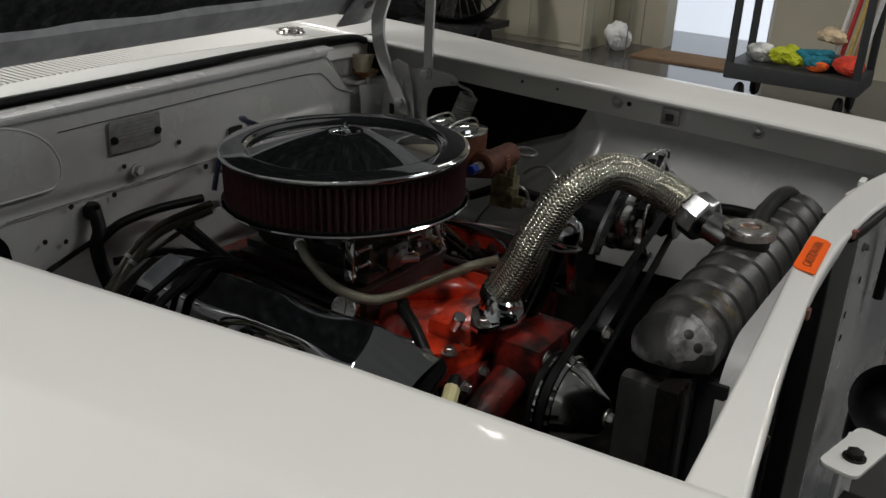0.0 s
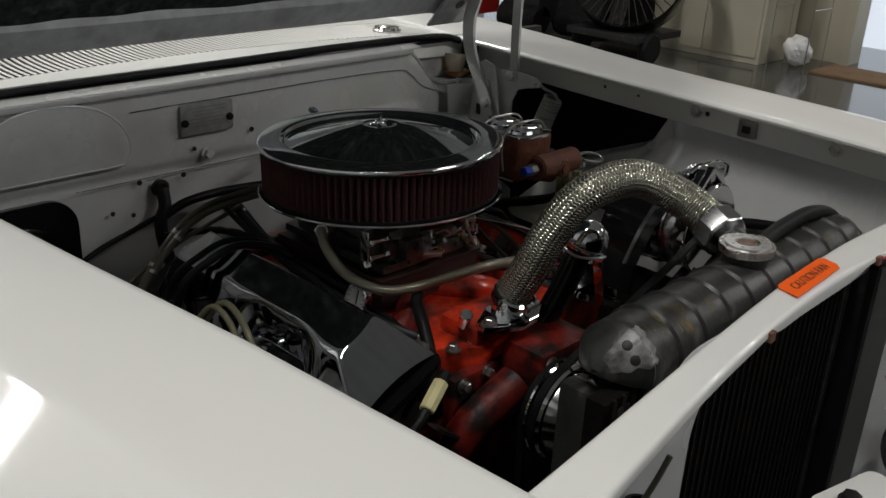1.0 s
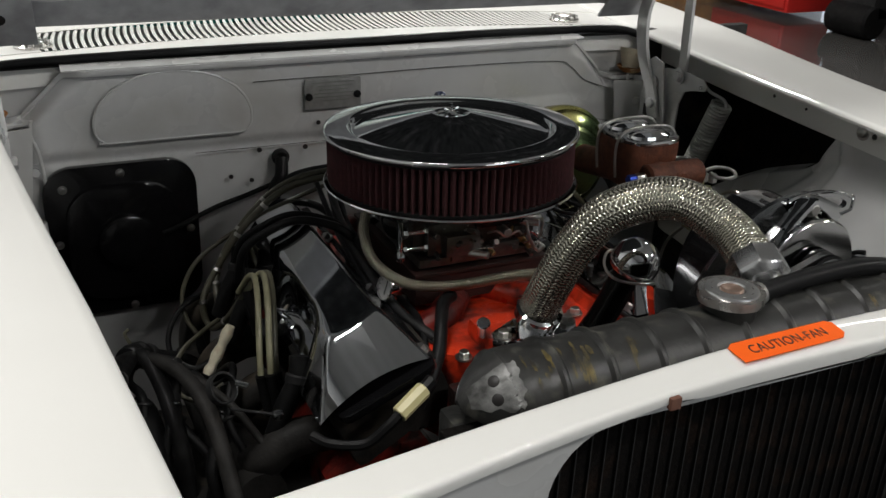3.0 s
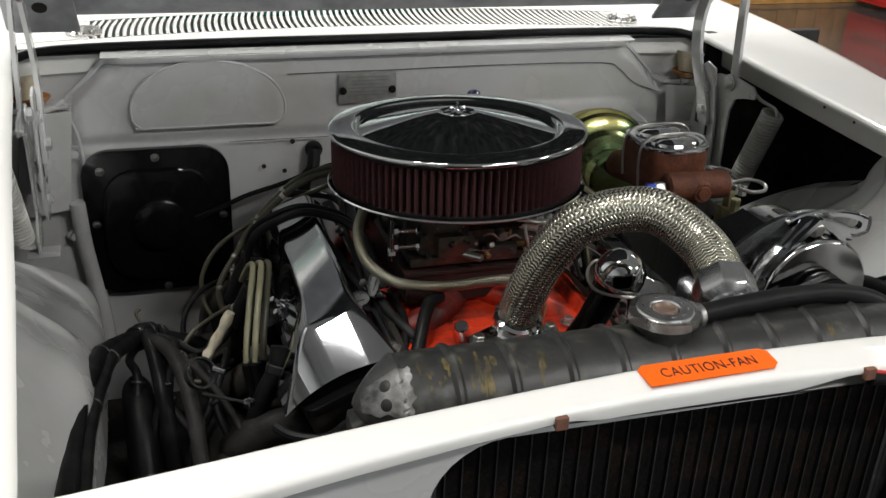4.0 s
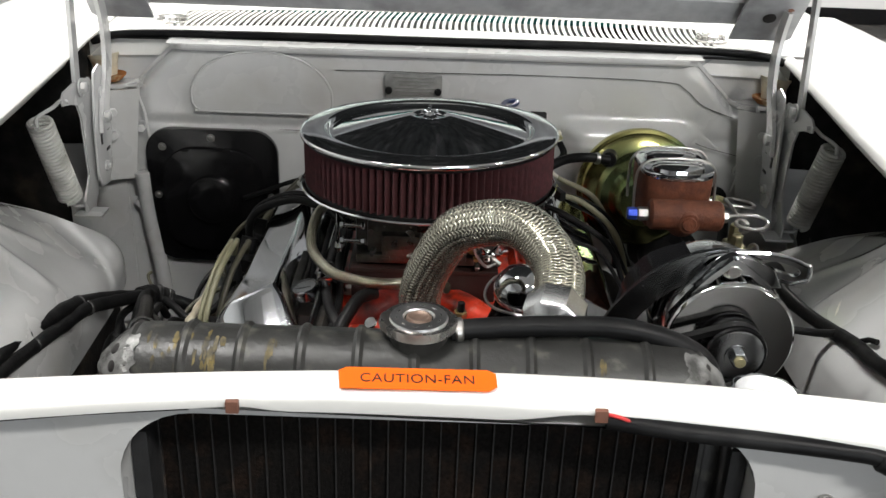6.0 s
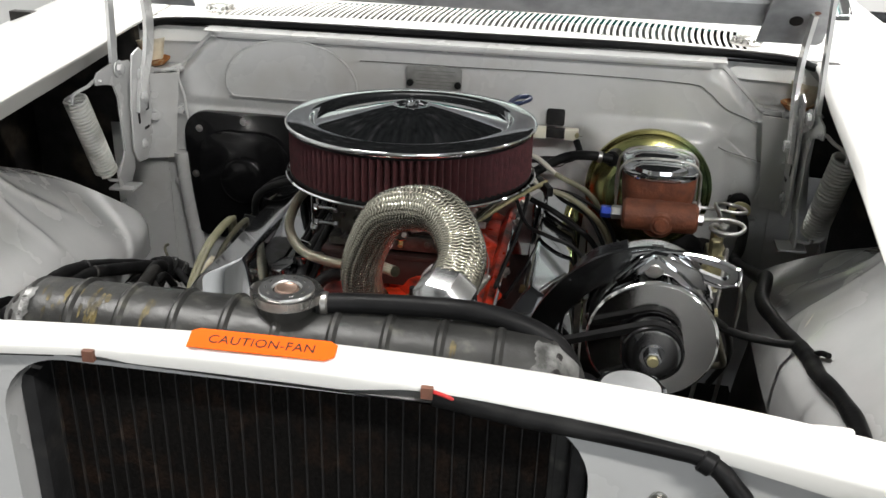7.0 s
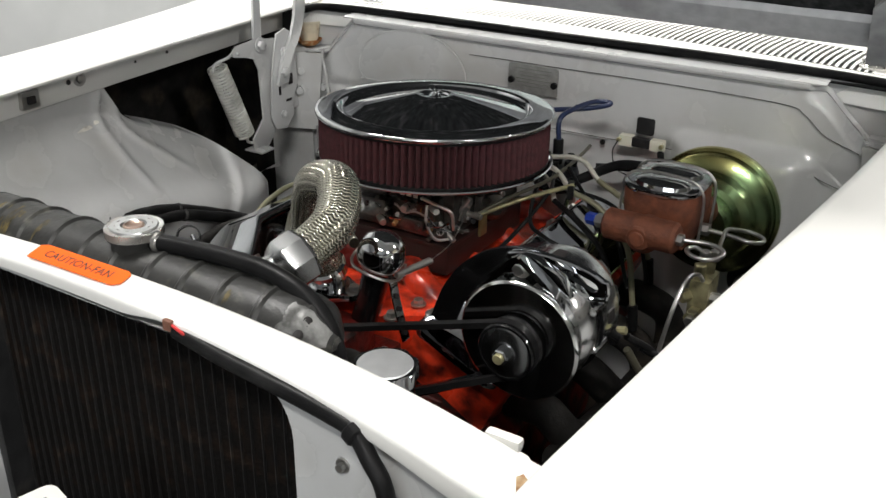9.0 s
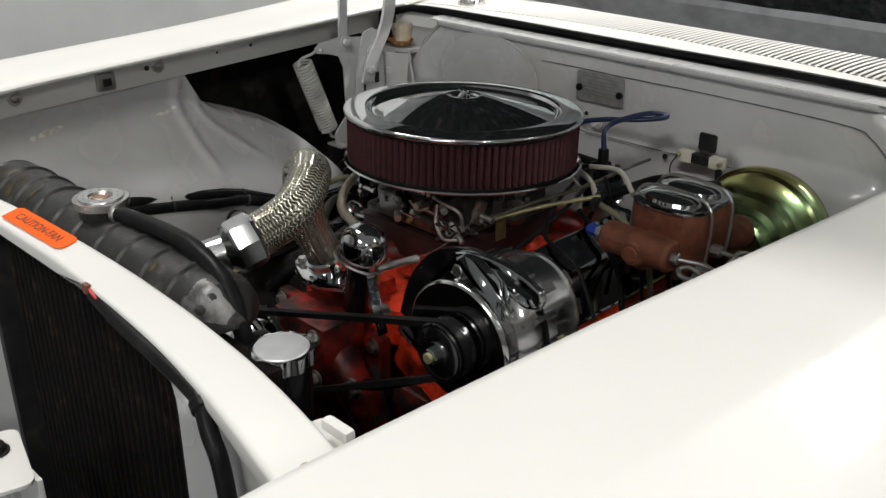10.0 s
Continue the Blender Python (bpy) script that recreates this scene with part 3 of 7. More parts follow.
# ---- air cleaner ----
cleaner = thing("air_cleaner", "round chrome air cleaner with dark red pleated filter", "air cleaner")
part("lid", lathe([(0.168, 0.9620), (0.1735, 0.9622), (0.1762, 0.9640), (0.1768, 0.9668), (0.1760, 0.9695), (0.1735, 0.9710), (0.1700, 0.9714), (0.1450, 0.9735), (0.1425, 0.9732), (0.1405, 0.9706), (0.1385, 0.9672), (0.1360, 0.9652), (0.1335, 0.9654),
                         (0.1300, 0.9661), (0.11, 0.9707), (0.09, 0.9754), (0.05, 0.9847), (0.028, 0.9895), (0.0225, 0.9900), (0.0200, 0.9888), (0.0185, 0.9860), (0, 0.9855)], 128), CHROME, cleaner, "mirror-bright chrome lid", 60)
bm = lathe([(0, 0.9855), (0.0095, 0.9855), (0.0095, 0.9875), (0.0065, 0.9905), (0.005, 0.9935), (0, 0.994)], 20)
rod((0, 0, 0.986), (0, 0, 1.003), 0.0028, 10, bm)
for s in (-1, 1):
    box(bm, s * 0.0075, 0, 0.9935, 0.008, 0.0028, 0.0055, 0.001, Matrix.Rotation(-s * 0.5, 4, "Y"))
part("wing_nut", bm, CHROME, cleaner)
bm = bmesh.new()
NP = 104
for i in range(NP * 4):
    a = 2 * math.pi * i / (NP * 4)
    r = 0.1655 + 0.0060 * (1, 0.45, -1, 0.45)[i % 4]
    for z in (0.896, 0.963):
        bm.verts.new((r * math.cos(a), r * math.sin(a), z))
bm.verts.ensure_lookup_table()
for i in range(NP * 4):
    j = (i + 1) % (NP * 4)
    bm.faces.new((bm.verts[2 * i], bm.verts[2 * j], bm.verts[2 * j + 1], bm.verts[2 * i + 1]))
part("filter_element", bm, PLEAT, cleaner, "dark red oiled pleated filter", 80)
bm = bmesh.new()
for z0 in (0.8925, 0.9585):
    lathe([(0.1712, z0), (0.1718, z0 + 0.002), (0.1712, z0 + 0.0045), (0.163, z0 + 0.0045), (0.163, z0)], 96, None, bm, True)
part("filter_rim", bm, BLACK, cleaner, "black rubber filter rims")
part("base_pan", lathe([(0.1765, 0.8935), (0.178, 0.8915), (0.1765, 0.8895), (0.170, 0.887), (0.12, 0.884), (0.075, 0.872), (0.066, 0.862), (0.066, 0.855), (0, 0.855)], 96), CHROME, cleaner, "chrome base pan")
# the engine sits a little nose-high, and the cleaner with it
cleaner.matrix_basis = pose(0.0015, 0.0035, 0.979, -2.1, -0.7, 0) @ Matrix.Diagonal((0.984, 0.984, 0.94, 1)) @ Matrix.Translation((0, 0, -0.9668))

# ---- engine ----
engine = thing("engine", "orange-painted V8 engine block with intake manifold", "engine")
part("block", B(0, 0.03, 0.50, 0.34, 0.54, 0.34, 0.03), GRIMYSHADERED, engine, "orange engine block")
for s in (-1, 1):
    part("cylinder_bank", box(bmesh.new(), s * 0.15, 0.03, 0.60, 0.14, 0.52, 0.16, 0.02, Matrix.Rotation(s * radians(40), 4, "Y")), GRIMYSHADERED, engine)
bm = bmesh.new()
prism([(-0.13, -0.20), (-0.05, -0.255), (0.05, -0.255), (0.13, -0.20), (0.12, 0.24), (-0.12, 0.24)], 0.055, pose(0, 0, 0.715), bm, 0.012)
for s in (-1, 1):
    for k in range(4):
        y = -0.14 + 0.105 * k
        # left runners take the darkened red, right ones plain orange
        part("runner", tube([(s * 0.02, y * 0.6, 0.775), (s * 0.07, y, 0.775), (s * 0.125, y * 1.05, 0.745)], 0.021, 12, None, 5), GRIMYSHADERED if s < 0 else ORANGE, engine)
box(bm, 0, 0.0, 0.783, 0.15, 0.20, 0.03, 0.008)
box(bm, 0.0, -0.215, 0.775, 0.11, 0.07, 0.035, 0.012)
part("intake_manifold", bm, ORANGE, engine, "orange cast intake manifold", 30)
part("valley_rail", B(0, -0.255, 0.70, 0.22, 0.02, 0.09, 0.006), GRIMYSHADERED, engine)
HEAD = {-1: (-0.189, 0.757), 1: (0.198, 0.757)}
HY = 0.02


def tilted(s):
    return Matrix.Translation((HEAD[s][0], HY, HEAD[s][1])) @ Matrix.Rotation(s * radians(24), 4, "Y")


def put(bm, m):
    bmesh.ops.transform(bm, matrix=m, verts=bm.verts)
    return bm


for s in (-1, 1):
    # left head is drawn black, right head orange
    part("cylinder_head", put(B(0, 0, -0.052, 0.145, 0.50, 0.10, 0.012), tilted(s)), GRIME if s < 0 else ORANGE, engine, "black cylinder head" if s < 0 else "orange cylinder head")
part("timing_cover", put(lathe([(0, 0), (0.10, 0), (0.105, 0.008), (0.10, 0.02), (0.07, 0.035), (0, 0.038)], 40), pose(0.0, -0.25, 0.58, 90)), GRIMYSHADERED, engine)
bm = B(0.03, -0.30, 0.735, 0.11, 0.075, 0.09, 0.02)
tube([(0.06, -0.30, 0.73), (0.10, -0.30, 0.69), (0.12, -0.28, 0.62)], 0.026, 14, bm)
tube([(-0.03, -0.30, 0.73), (-0.10, -0.29, 0.69), (-0.12, -0.27, 0.62)], 0.026, 14, bm)
part("water_pump", bm, GRIMYSHADERED, engine, "orange water pump")
bolts("manifold_bolt", [((x, y, 0.772), (0, 0, 1)) for x in (-0.1, 0.1) for y in (-0.19, -0.08, 0.08)], 0.007, 0.009, STEEL, engine)
for dx, dz, r in ((0, 0, 0.05), (0.11, -0.1, 0.018), (-0.1, -0.08, 0.018)):
    part("front_boss", lathe([(0, 0), (r, 0), (r, 0.016), (0, 0.02)], 24, pose(dx, -0.262, 0.66 + dz, 90)), GRIME, engine)

for s in (-1, 1):
    vc = thing("valve_cover", "polished chrome valve cover bolted to the cylinder head", "valve cover", "valve covers")
    b = bmesh.new()
    L0, L1, RUN = -0.276, 0.185, 0.088

    def cover(u, v, s=s):
        """A flat-topped cover: u runs along the engine, v across; a sloping facet closes each end in a crisp crease."""
        y = L0 + (L1 - L0) * u
        flare = 0.026 * smooth((-0.12 - y) / 0.09) if s < 0 else 0.0
        x = -0.0605 - flare + (0.121 + flare) * v
        scoop = smooth((y + 0.190) / 0.06) * smooth((0.0 - y) / 0.06) if s < 0 else 0.0
        out = s * x
        slope = min((0.0605 + flare - out - 0.024 * scoop) / (0.040 + flare * 0.6 - 0.022 * scoop), (0.0605 + out) / 0.020)
        side = 0.056 * brow(max(0.0, slope), 0.26)
        end = min((y - L0) / RUN * 0.059, (L1 - y) / (RUN * 0.6) * 0.059) + 0.016 * (1 - ((x + flare / 2) / (0.06 + flare / 2)) ** 2)
        k = 0.0036
        m = max(0.0, min(1.0, 0.5 + 0.5 * (end - side) / k))
        return Vector((x, y, 0.012 + max(0.0, end * (1 - m) + side * m - k * m * (1 - m))))

    sheet(cover, 200, 110, 0, b)
    put(b, tilted(s))
    part("cover", b, COVERCHROME, vc, "", 60)
    # left chrome flange coloured black for the dark beside the cover
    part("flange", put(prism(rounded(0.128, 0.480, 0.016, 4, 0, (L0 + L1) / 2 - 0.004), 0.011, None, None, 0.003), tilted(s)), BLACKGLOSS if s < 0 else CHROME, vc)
    M = tilted(s)
    up = M.to_3x3() @ Vector((0, 0, 1))
    bolts("bolt", [(M @ Vector((x, y, 0.011)), up) for y in (L0 + 0.02, -0.09, 0.09, L1 - 0.02) for x in (-0.058 * s,)], 0.006, 0.010, STEEL, vc)
# bolts, brackets and fittings crowding the front of the engine
bolts("front_bolt", [((x, -0.3385, z), (0, -1, 0)) for x, z in ((-0.012, 0.765), (0.070, 0.765), (-0.012, 0.708), (0.070, 0.706))], 0.0075, 0.010, STEEL, engine)
bolts("rail_bolt", [((x, -0.266, z), (0, -1, 0)) for x, z in ((-0.095, 0.735), (-0.050, 0.738), (-0.095, 0.690), (0.100, 0.735))], 0.007, 0.010, STEEL, engine)
bolts("manifold_end_bolt", [((x, -0.236, 0.7695), (0, 0, 1)) for x in (-0.085, -0.045, 0.046, 0.088)], 0.007, 0.010, STEEL, engine)
part("heater_nipple", rod((-0.052, -0.222, 0.790), (-0.060, -0.234, 0.812), 0.0085, 12), CHROME, engine, "bright hose nipple")
part("sender", rod((0.046, -0.214, 0.790), (0.048, -0.216, 0.822), 0.0080, 6), ZBRASS0, engine, "brass temperature sender")
part("sender_tip", rod((0.048, -0.216, 0.820), (0.0485, -0.2165, 0.834), 0.0045, 10), BLACK, engine)
for x0, x1, z0, z1 in ((-0.150, -0.100, 0.700, 0.655), (-0.118, -0.070, 0.668, 0.610), (0.098, 0.140, 0.705, 0.650)):
    part("front_bracket", band([(x0, -0.272, z0), ((x0 + x1) / 2, -0.285, (z0 + z1) / 2 + 0.006), (x1, -0.290, z1)], 0.026, 0.004), SATIN, engine, "greasy black bracket")
con = thing("wire_connector", "yellowish plastic wiring connector beside the valve cover", "connector")
part("shell", rod((-0.160, -0.288, 0.775), (-0.196, -0.300, 0.756), 0.0100, 8), CREAM, con)
part("collar", rod((-0.148, -0.284, 0.782), (-0.161, -0.2883, 0.7745), 0.0080, 8), BLACK, con)
part("lead", tube([(-0.195, -0.300, 0.7565), (-0.210, -0.303, 0.746), (-0.235, -0.300, 0.728), (-0.268, -0.285, 0.726), (-0.285, -0.265, 0.728)], 0.006, 8), BLACK, con)

# ---- carburetor ----
CARB = material("grimy_carburetor_alloy", (0.13, 0.127, 0.12), 0.32, metal=0.9, vary=0.25, scale=90, second=(0.07, 0.062, 0.05), spots=0.46, spot_scale=28, bump=0.35, bump_scale=260, rough_vary=0.15)
SPACER = material("dark_red_phenolic", (0.020, 0.008, 0.007), 0.42, vary=0.25, scale=50, second=(0.02, 0.012, 0.01), spots=0.5, spot_scale=30, bump=0.2, bump_scale=200)
carb = thing("carburetor", "bare aluminium four-barrel carburetor under the air cleaner", "carburetor")
bm = B(0, 0, 0.834, 0.150, 0.20, 0.046, 0.008)
for x in (-0.035, 0.035):
    for y in (-0.045, 0.045):
        lathe([(0.031, 0), (0.033, 0.004), (0.033, 0.012), (0.028, 0.012), (0.026, 0.0)], 24, pose(x, y, 0.850), bm)
part("main_body", bm, CARB, carb)
bm = B(0, 0, 0.806, 0.178, 0.215, 0.012, 0.003)
part("base_flange", bm, CARB, carb)
bm = B(-0.074, -0.005, 0.838, 0.034, 0.165, 0.048, 0.009)
box(bm, 0.074, -0.005, 0.838, 0.034, 0.165, 0.048, 0.009)
box(bm, 0.0, 0.100, 0.838, 0.11, 0.03, 0.04, 0.008)
box(bm, -0.03, -0.100, 0.828, 0.05, 0.03, 0.03, 0.006)
part("fuel_bowl", bm, CARB, carb)
choke = part("choke_housing", lathe([(0, 0), (0.021, 0), (0.023, 0.003), (0.023, 0.02), (0.018, 0.022), (0, 0.023)], 32, aim((-0.085, -0.045, 0.846), (-0.13, -0.075, 0.846))), BLACKGLOSS, carb, "black choke cap with chrome ring")
part("ring", lathe([(0.0235, 0.002), (0.0255, 0.004), (0.0255, 0.009), (0.0235, 0.010)], 32, aim((-0.085, -0.045, 0.846), (-0.13, -0.075, 0.846))), CHROME, choke)
bm = bmesh.new()
for dz in (-0.010, 0.012):
    rod((-0.107, -0.100, 0.838 + dz), (-0.077, -0.102, 0.838 + dz), 0.0030, 10, bm)
    rod((-0.110, -0.100, 0.838 + dz), (-0.104, -0.1005, 0.838 + dz), 0.0055, 6, bm)
    rod((-0.082, -0.102, 0.838 + dz), (-0.077, -0.102, 0.838 + dz), 0.0050, 6, bm)
box(bm, -0.1125, -0.095, 0.838, 0.003, 0.014, 0.056, 0.001)
rod((-0.116, -0.094, 0.818), (-0.106, -0.096, 0.818), 0.008, 6, bm)
part("fuel_inlet", bm, CHROME, carb, "chrome fuel inlet fittings")
part("name_plate", B(0.028, -0.104, 0.855, 0.075, 0.004, 0.020, 0.001), BLACKGLOSS, carb, "dark plate with pale bars")
bm = bmesh.new()
for k, w in enumerate((0.009, 0.009, 0.008)):
    box(bm, 0.018 + 0.011 * k, -0.1065, 0.857, w * 0.8, 0.001, 0.0055, 0)
part("plate_bars", bm, WIRE, carb)
for (p, q, r) in (((0.088, -0.07, 0.83), (0.106, -0.07, 0.855), 0.003), ((0.097, -0.06, 0.82), (0.097, 0.08, 0.82), 0.0028), ((0.07, -0.095, 0.822), (0.10, -0.10, 0.80), 0.004),
                  ((0.06, -0.1, 0.845), (0.08, -0.115, 0.845), 0.005), ((0.03, -0.10, 0.84), (0.03, -0.122, 0.84), 0.006), ((-0.02, -0.11, 0.815), (0.0, -0.128, 0.815), 0.005)):
    part("linkage_rod", rod(p, q, r, 10), STEEL, carb)
for y in (-0.06, -0.02, 0.03):
    part("throttle_lever", box(bmesh.new(), 0.0935, y, 0.832, 0.003, 0.022, 0.034, 0.002, Matrix.Rotation(y * 8, 4, "X")), STEEL, carb)
part("throttle_shaft", rod((0.088, -0.06, 0.845), (0.102, -0.06, 0.845), 0.007, 12), STEEL, carb)
for x, y in ((-0.045, -0.085), (0.045, -0.085), (-0.045, 0.085), (0.045, 0.085), (0, -0.09)):
    part("cover_screw", lathe([(0.005, 0), (0.0045, 0.003), (0, 0.0035)], 12, pose(x, y, 0.853)), STEEL, carb)
for x, z in ((-0.045, 0.835), (-0.02, 0.84), (0.05, 0.835), (0.062, 0.82)):
    part("port_plug", rod((x, -0.09, z), (x, -0.103, z), 0.0055, 8), STEEL if x < 0 else ZBRASS0, carb)
part("idle_spring", tube([(0.082 + 0.004 * math.cos(k * 1.3), -0.115 + 0.0018 * k, 0.812 + 0.004 * math.sin(k * 1.3)) for k in range(30)], 0.0009, 6, None, 2), STEEL, carb)
bm = B(0.03, -0.105, 0.815, 0.05, 0.012, 0.016, 0.003)
box(bm, -0.025, -0.107, 0.812, 0.04, 0.01, 0.014, 0.003)
part("vacuum_block", bm, CARB, carb, "grimy vacuum block")
rng = random.Random(11)
for k in range(26):
    # short fittings, screws and nipples on the front and side faces
    if k % 2:
        p = Vector((rng.uniform(-0.075, 0.078), -0.104, rng.uniform(0.806, 0.848)))
        d = Vector((rng.uniform(-0.3, 0.3), -1, rng.uniform(-0.3, 0.5)))
    else:
        p = Vector((0.091, rng.uniform(-0.09, 0.08), rng.uniform(0.806, 0.850)))
        d = Vector((1, rng.uniform(-0.4, 0.3), rng.uniform(-0.3, 0.5)))
    q, r = p + d.normalized() * rng.uniform(0.008, 0.022), rng.uniform(0.0022, 0.0052)
    part("fitting", rod(p, q, r, rng.choice((6, 10))), rng.choice((CHROME, STEEL, SATIN, CARB, CARB, SATIN)), carb)
for k in range(5):
    p = Vector((rng.uniform(-0.06, 0.07), -0.108, rng.uniform(0.812, 0.846)))
    part("bowl_link", tube([p, p + Vector((0.008, -0.010, 0.006)), p + Vector((0.022, -0.008, rng.uniform(-0.012, 0.012))), p + Vector((0.034, 0.002, 0.0))], 0.0015, 8), STEEL if k % 2 else CHROME, carb)

for x in (-0.052, -0.018, 0.016, 0.052):
    part("bowl_screw", lathe([(0.0042, 0), (0.0036, 0.0028), (0, 0.003)], 12, pose(x, -0.096, 0.8485, 25)), STEEL, carb)
for x, w, hgt in ((-0.045, 0.022, 0.020), (-0.012, 0.016, 0.024), (0.058, 0.020, 0.018)):
    part("casting_boss", box(bmesh.new(), x, -0.098, 0.832, w, 0.014, hgt, 0.004), CARB, carb)
for x, l in ((0.010, 0.020), (0.066, 0.016)):
    part("mixture_screw", rod((x, -0.10, 0.818), (x + 0.002, -0.10 - l, 0.812), 0.0035, 10), ZBRASS0, carb)
part("choke_rod", tube([(-0.098, -0.060, 0.85), (-0.088, -0.085, 0.862), (-0.070, -0.092, 0.866), (-0.02, -0.09, 0.868)], 0.0013, 6), STEEL, carb)
part("gasket", B(0, 0, 0.7925, 0.196, 0.228, 0.006, 0.002), SPACER, carb, "dark red base plate")
part("spacer", B(0, 0, 0.770, 0.190, 0.222, 0.042, 0.004), SPACER, carb, "dark red-brown carburetor spacer")
part("vacuum_pod", lathe([(0, 0), (0.017, 0.001), (0.020, 0.005), (0.020, 0.012), (0.014, 0.016), (0.008, 0.024), (0, 0.025)], 28, aim((0.098, 0.010, 0.818), (0.16, -0.05, 0.818))), CARB, carb, "round vacuum pod")
part("pod_bracket", box(bmesh.new(), 0.100, -0.020, 0.796, 0.004, 0.020, 0.030, 0.002), ZBRASS0, carb, "brass-plated bracket")
part("pump_lever", tube([(0.050, -0.106, 0.856), (0.074, -0.108, 0.852), (0.094, -0.100, 0.842), (0.096, -0.095, 0.815)], 0.0026, 8), STEEL, carb)
part("pump_link", tube([(0.062, -0.112, 0.850), (0.066, -0.118, 0.826), (0.080, -0.118, 0.806), (0.094, -0.105, 0.804)], 0.0022, 8), STEEL, carb)
part("kickdown_stud", rod((0.092, -0.055, 0.826), (0.118, -0.058, 0.826), 0.0045, 10), STEEL, carb)
part("cable_bracket", box(bmesh.new(), 0.098, 0.055, 0.815, 0.004, 0.050, 0.036, 0.003), CARB, carb)
carb.location.z = 0.030

# ---- hoses on the engine ----
DULLCHROME = material("dull_chrome", (0.36, 0.37, 0.38), 0.24, metal=1, vary=0.08, scale=60, rough_vary=0.1, spot_scale=30)
hose = thing("upper_radiator_hose", "thick braided steel radiator hose in a high arch", "hose")
HOSE = [(0.0, -0.256, 0.828), (0.0, -0.283, 0.878), (0.013, -0.299, 0.926), (0.043, -0.322, 0.976), (0.100, -0.354, 0.995), (0.132, -0.404, 0.976), (0.130, -0.456, 0.957)]
part("braided_sleeve", tube(HOSE, 0.0240, 40, None, 16), BRAID, hose, "braided stainless steel sleeve")
NUT = material("dull_nickel", (0.56, 0.565, 0.57), 0.24, metal=1, vary=0.08, scale=60, rough_vary=0.1, spot_scale=30)
part("hose_nut", lathe([(0.022, -0.002), (0.0275, 0.0), (0.0300, 0.004), (0.0300, 0.026), (0.0275, 0.031), (0.021, 0.036), (0.019, 0.040)], 8, aim((0.130, -0.450, 0.9585), (0.113, -0.505, 0.940)) @ Matrix.Rotation(0.35, 4, "Z")), NUT, hose, "dull nickel faceted hose end", 30)
part("outlet_elbow", tube([(0.119, -0.484, 0.948), (0.110, -0.505, 0.943), (0.104, -0.53, 0.940)], 0.019, 20), NUT, hose, "nickel outlet")
part("hose_collar", lathe([(0.0245, 0.0), (0.0285, 0.002), (0.0285, 0.014), (0.0245, 0.016)], 32, aim((0.0, -0.256, 0.820), (0.0, -0.272, 0.86))), CHROME, hose)
neck = thing("thermostat_housing", "chrome water neck bolted to the intake manifold", "thermostat housing")
bm = prism([(-0.062, -0.008), (-0.052, -0.018), (-0.012, -0.036), (0.018, -0.034), (0.050, -0.014), (0.056, 0.0), (0.048, 0.012), (0.012, 0.030), (-0.014, 0.030), (-0.056, 0.008)], 0.009, pose(0.0, -0.255, 0.796), None, 0.003)
part("base_flange", bm, CHROME, neck)
part("neck_pipe", tube([(0.0, -0.253, 0.80), (0.0, -0.257, 0.825)], 0.0235, 24), CHROME, neck)
bolts("bolt", [((-0.048, -0.262, 0.805), (0, 0, 1)), ((0.044, -0.256, 0.805), (0, 0, 1))], 0.007, 0.009, STEEL, neck)

fuel = thing("fuel_line", "braided steel fuel line looping under the air cleaner", "fuel line")
part("braided_line", tube([(-0.134, -0.030, 0.883), (-0.147, -0.060, 0.868), (-0.147, -0.098, 0.846), (-0.122, -0.130, 0.829), (-0.085, -0.143, 0.822), (-0.045, -0.158, 0.826), (0.0, -0.205, 0.852), (0.03, -0.235, 0.862)], 0.0068, 14, None, 12), BRAIDTHIN, fuel)
part("line_fitting", rod((-0.134, -0.030, 0.883), (-0.118, -0.022, 0.872), 0.010, 6), CHROME, fuel)
gauge = thing("fuel_gauge", "small white-faced pressure gauge in a chrome case", "gauge")
GM = aim((-0.134, -0.104, 0.811), (-0.454, -0.144, 0.911))
part("case", lathe([(0, -0.014), (0.016, -0.014), (0.0185, -0.010), (0.0185, 0.002), (0.0165, 0.003), (0.016, 0.0)], 32, GM), CHROME, gauge)
part("dial", lathe([(0, 0.0), (0.0158, 0.0)], 32, GM), material("gauge_dial", (0.34, 0.34, 0.33), 0.25), gauge, "white dial with black needle")
bm = box(bmesh.new(), 0.002, 0.001, 0.0012, 0.0012, 0.02, 0.0006, 0)
for k in range(9):
    a = radians(-120 + 30 * k)
    box(bm, 0.013 * math.sin(a), 0.013 * math.cos(a), 0.0008, 0.001, 0.003, 0.0004, 0, Matrix.Rotation(-a, 4, "Z"))
part("needle", put(bm, GM), INK, gauge)
part("stem", rod((-0.130, -0.108, 0.812), (-0.105, -0.085, 0.80), 0.005, 8), STEEL, gauge)

# oil filler: chrome breather ball on a tube
fill = thing("oil_filler", "chrome breather cap on a dark filler tube", "oil filler")
part("tube", tube([(0.060, -0.262, 0.765), (0.085, -0.275, 0.82), (0.104, -0.284, 0.876)], 0.0175, 20), BLACKGLOSS, fill, "black filler tube")
part("breather_cap", lathe([(0, 0), (0.020, 0), (0.026, 0.004), (0.0295, 0.012), (0.0295, 0.022), (0.026, 0.034), (0.017, 0.043), (0.007, 0.047), (0, 0.0475)], 48, aim((0.104, -0.284, 0.872), (0.120, -0.293, 0.914))), CHROME, fill, "mirror-bright chrome cap")
CM = aim((0.1030, -0.2835, 0.872), (0.120, -0.293, 0.914)) @ Matrix.Scale(1.1, 4)
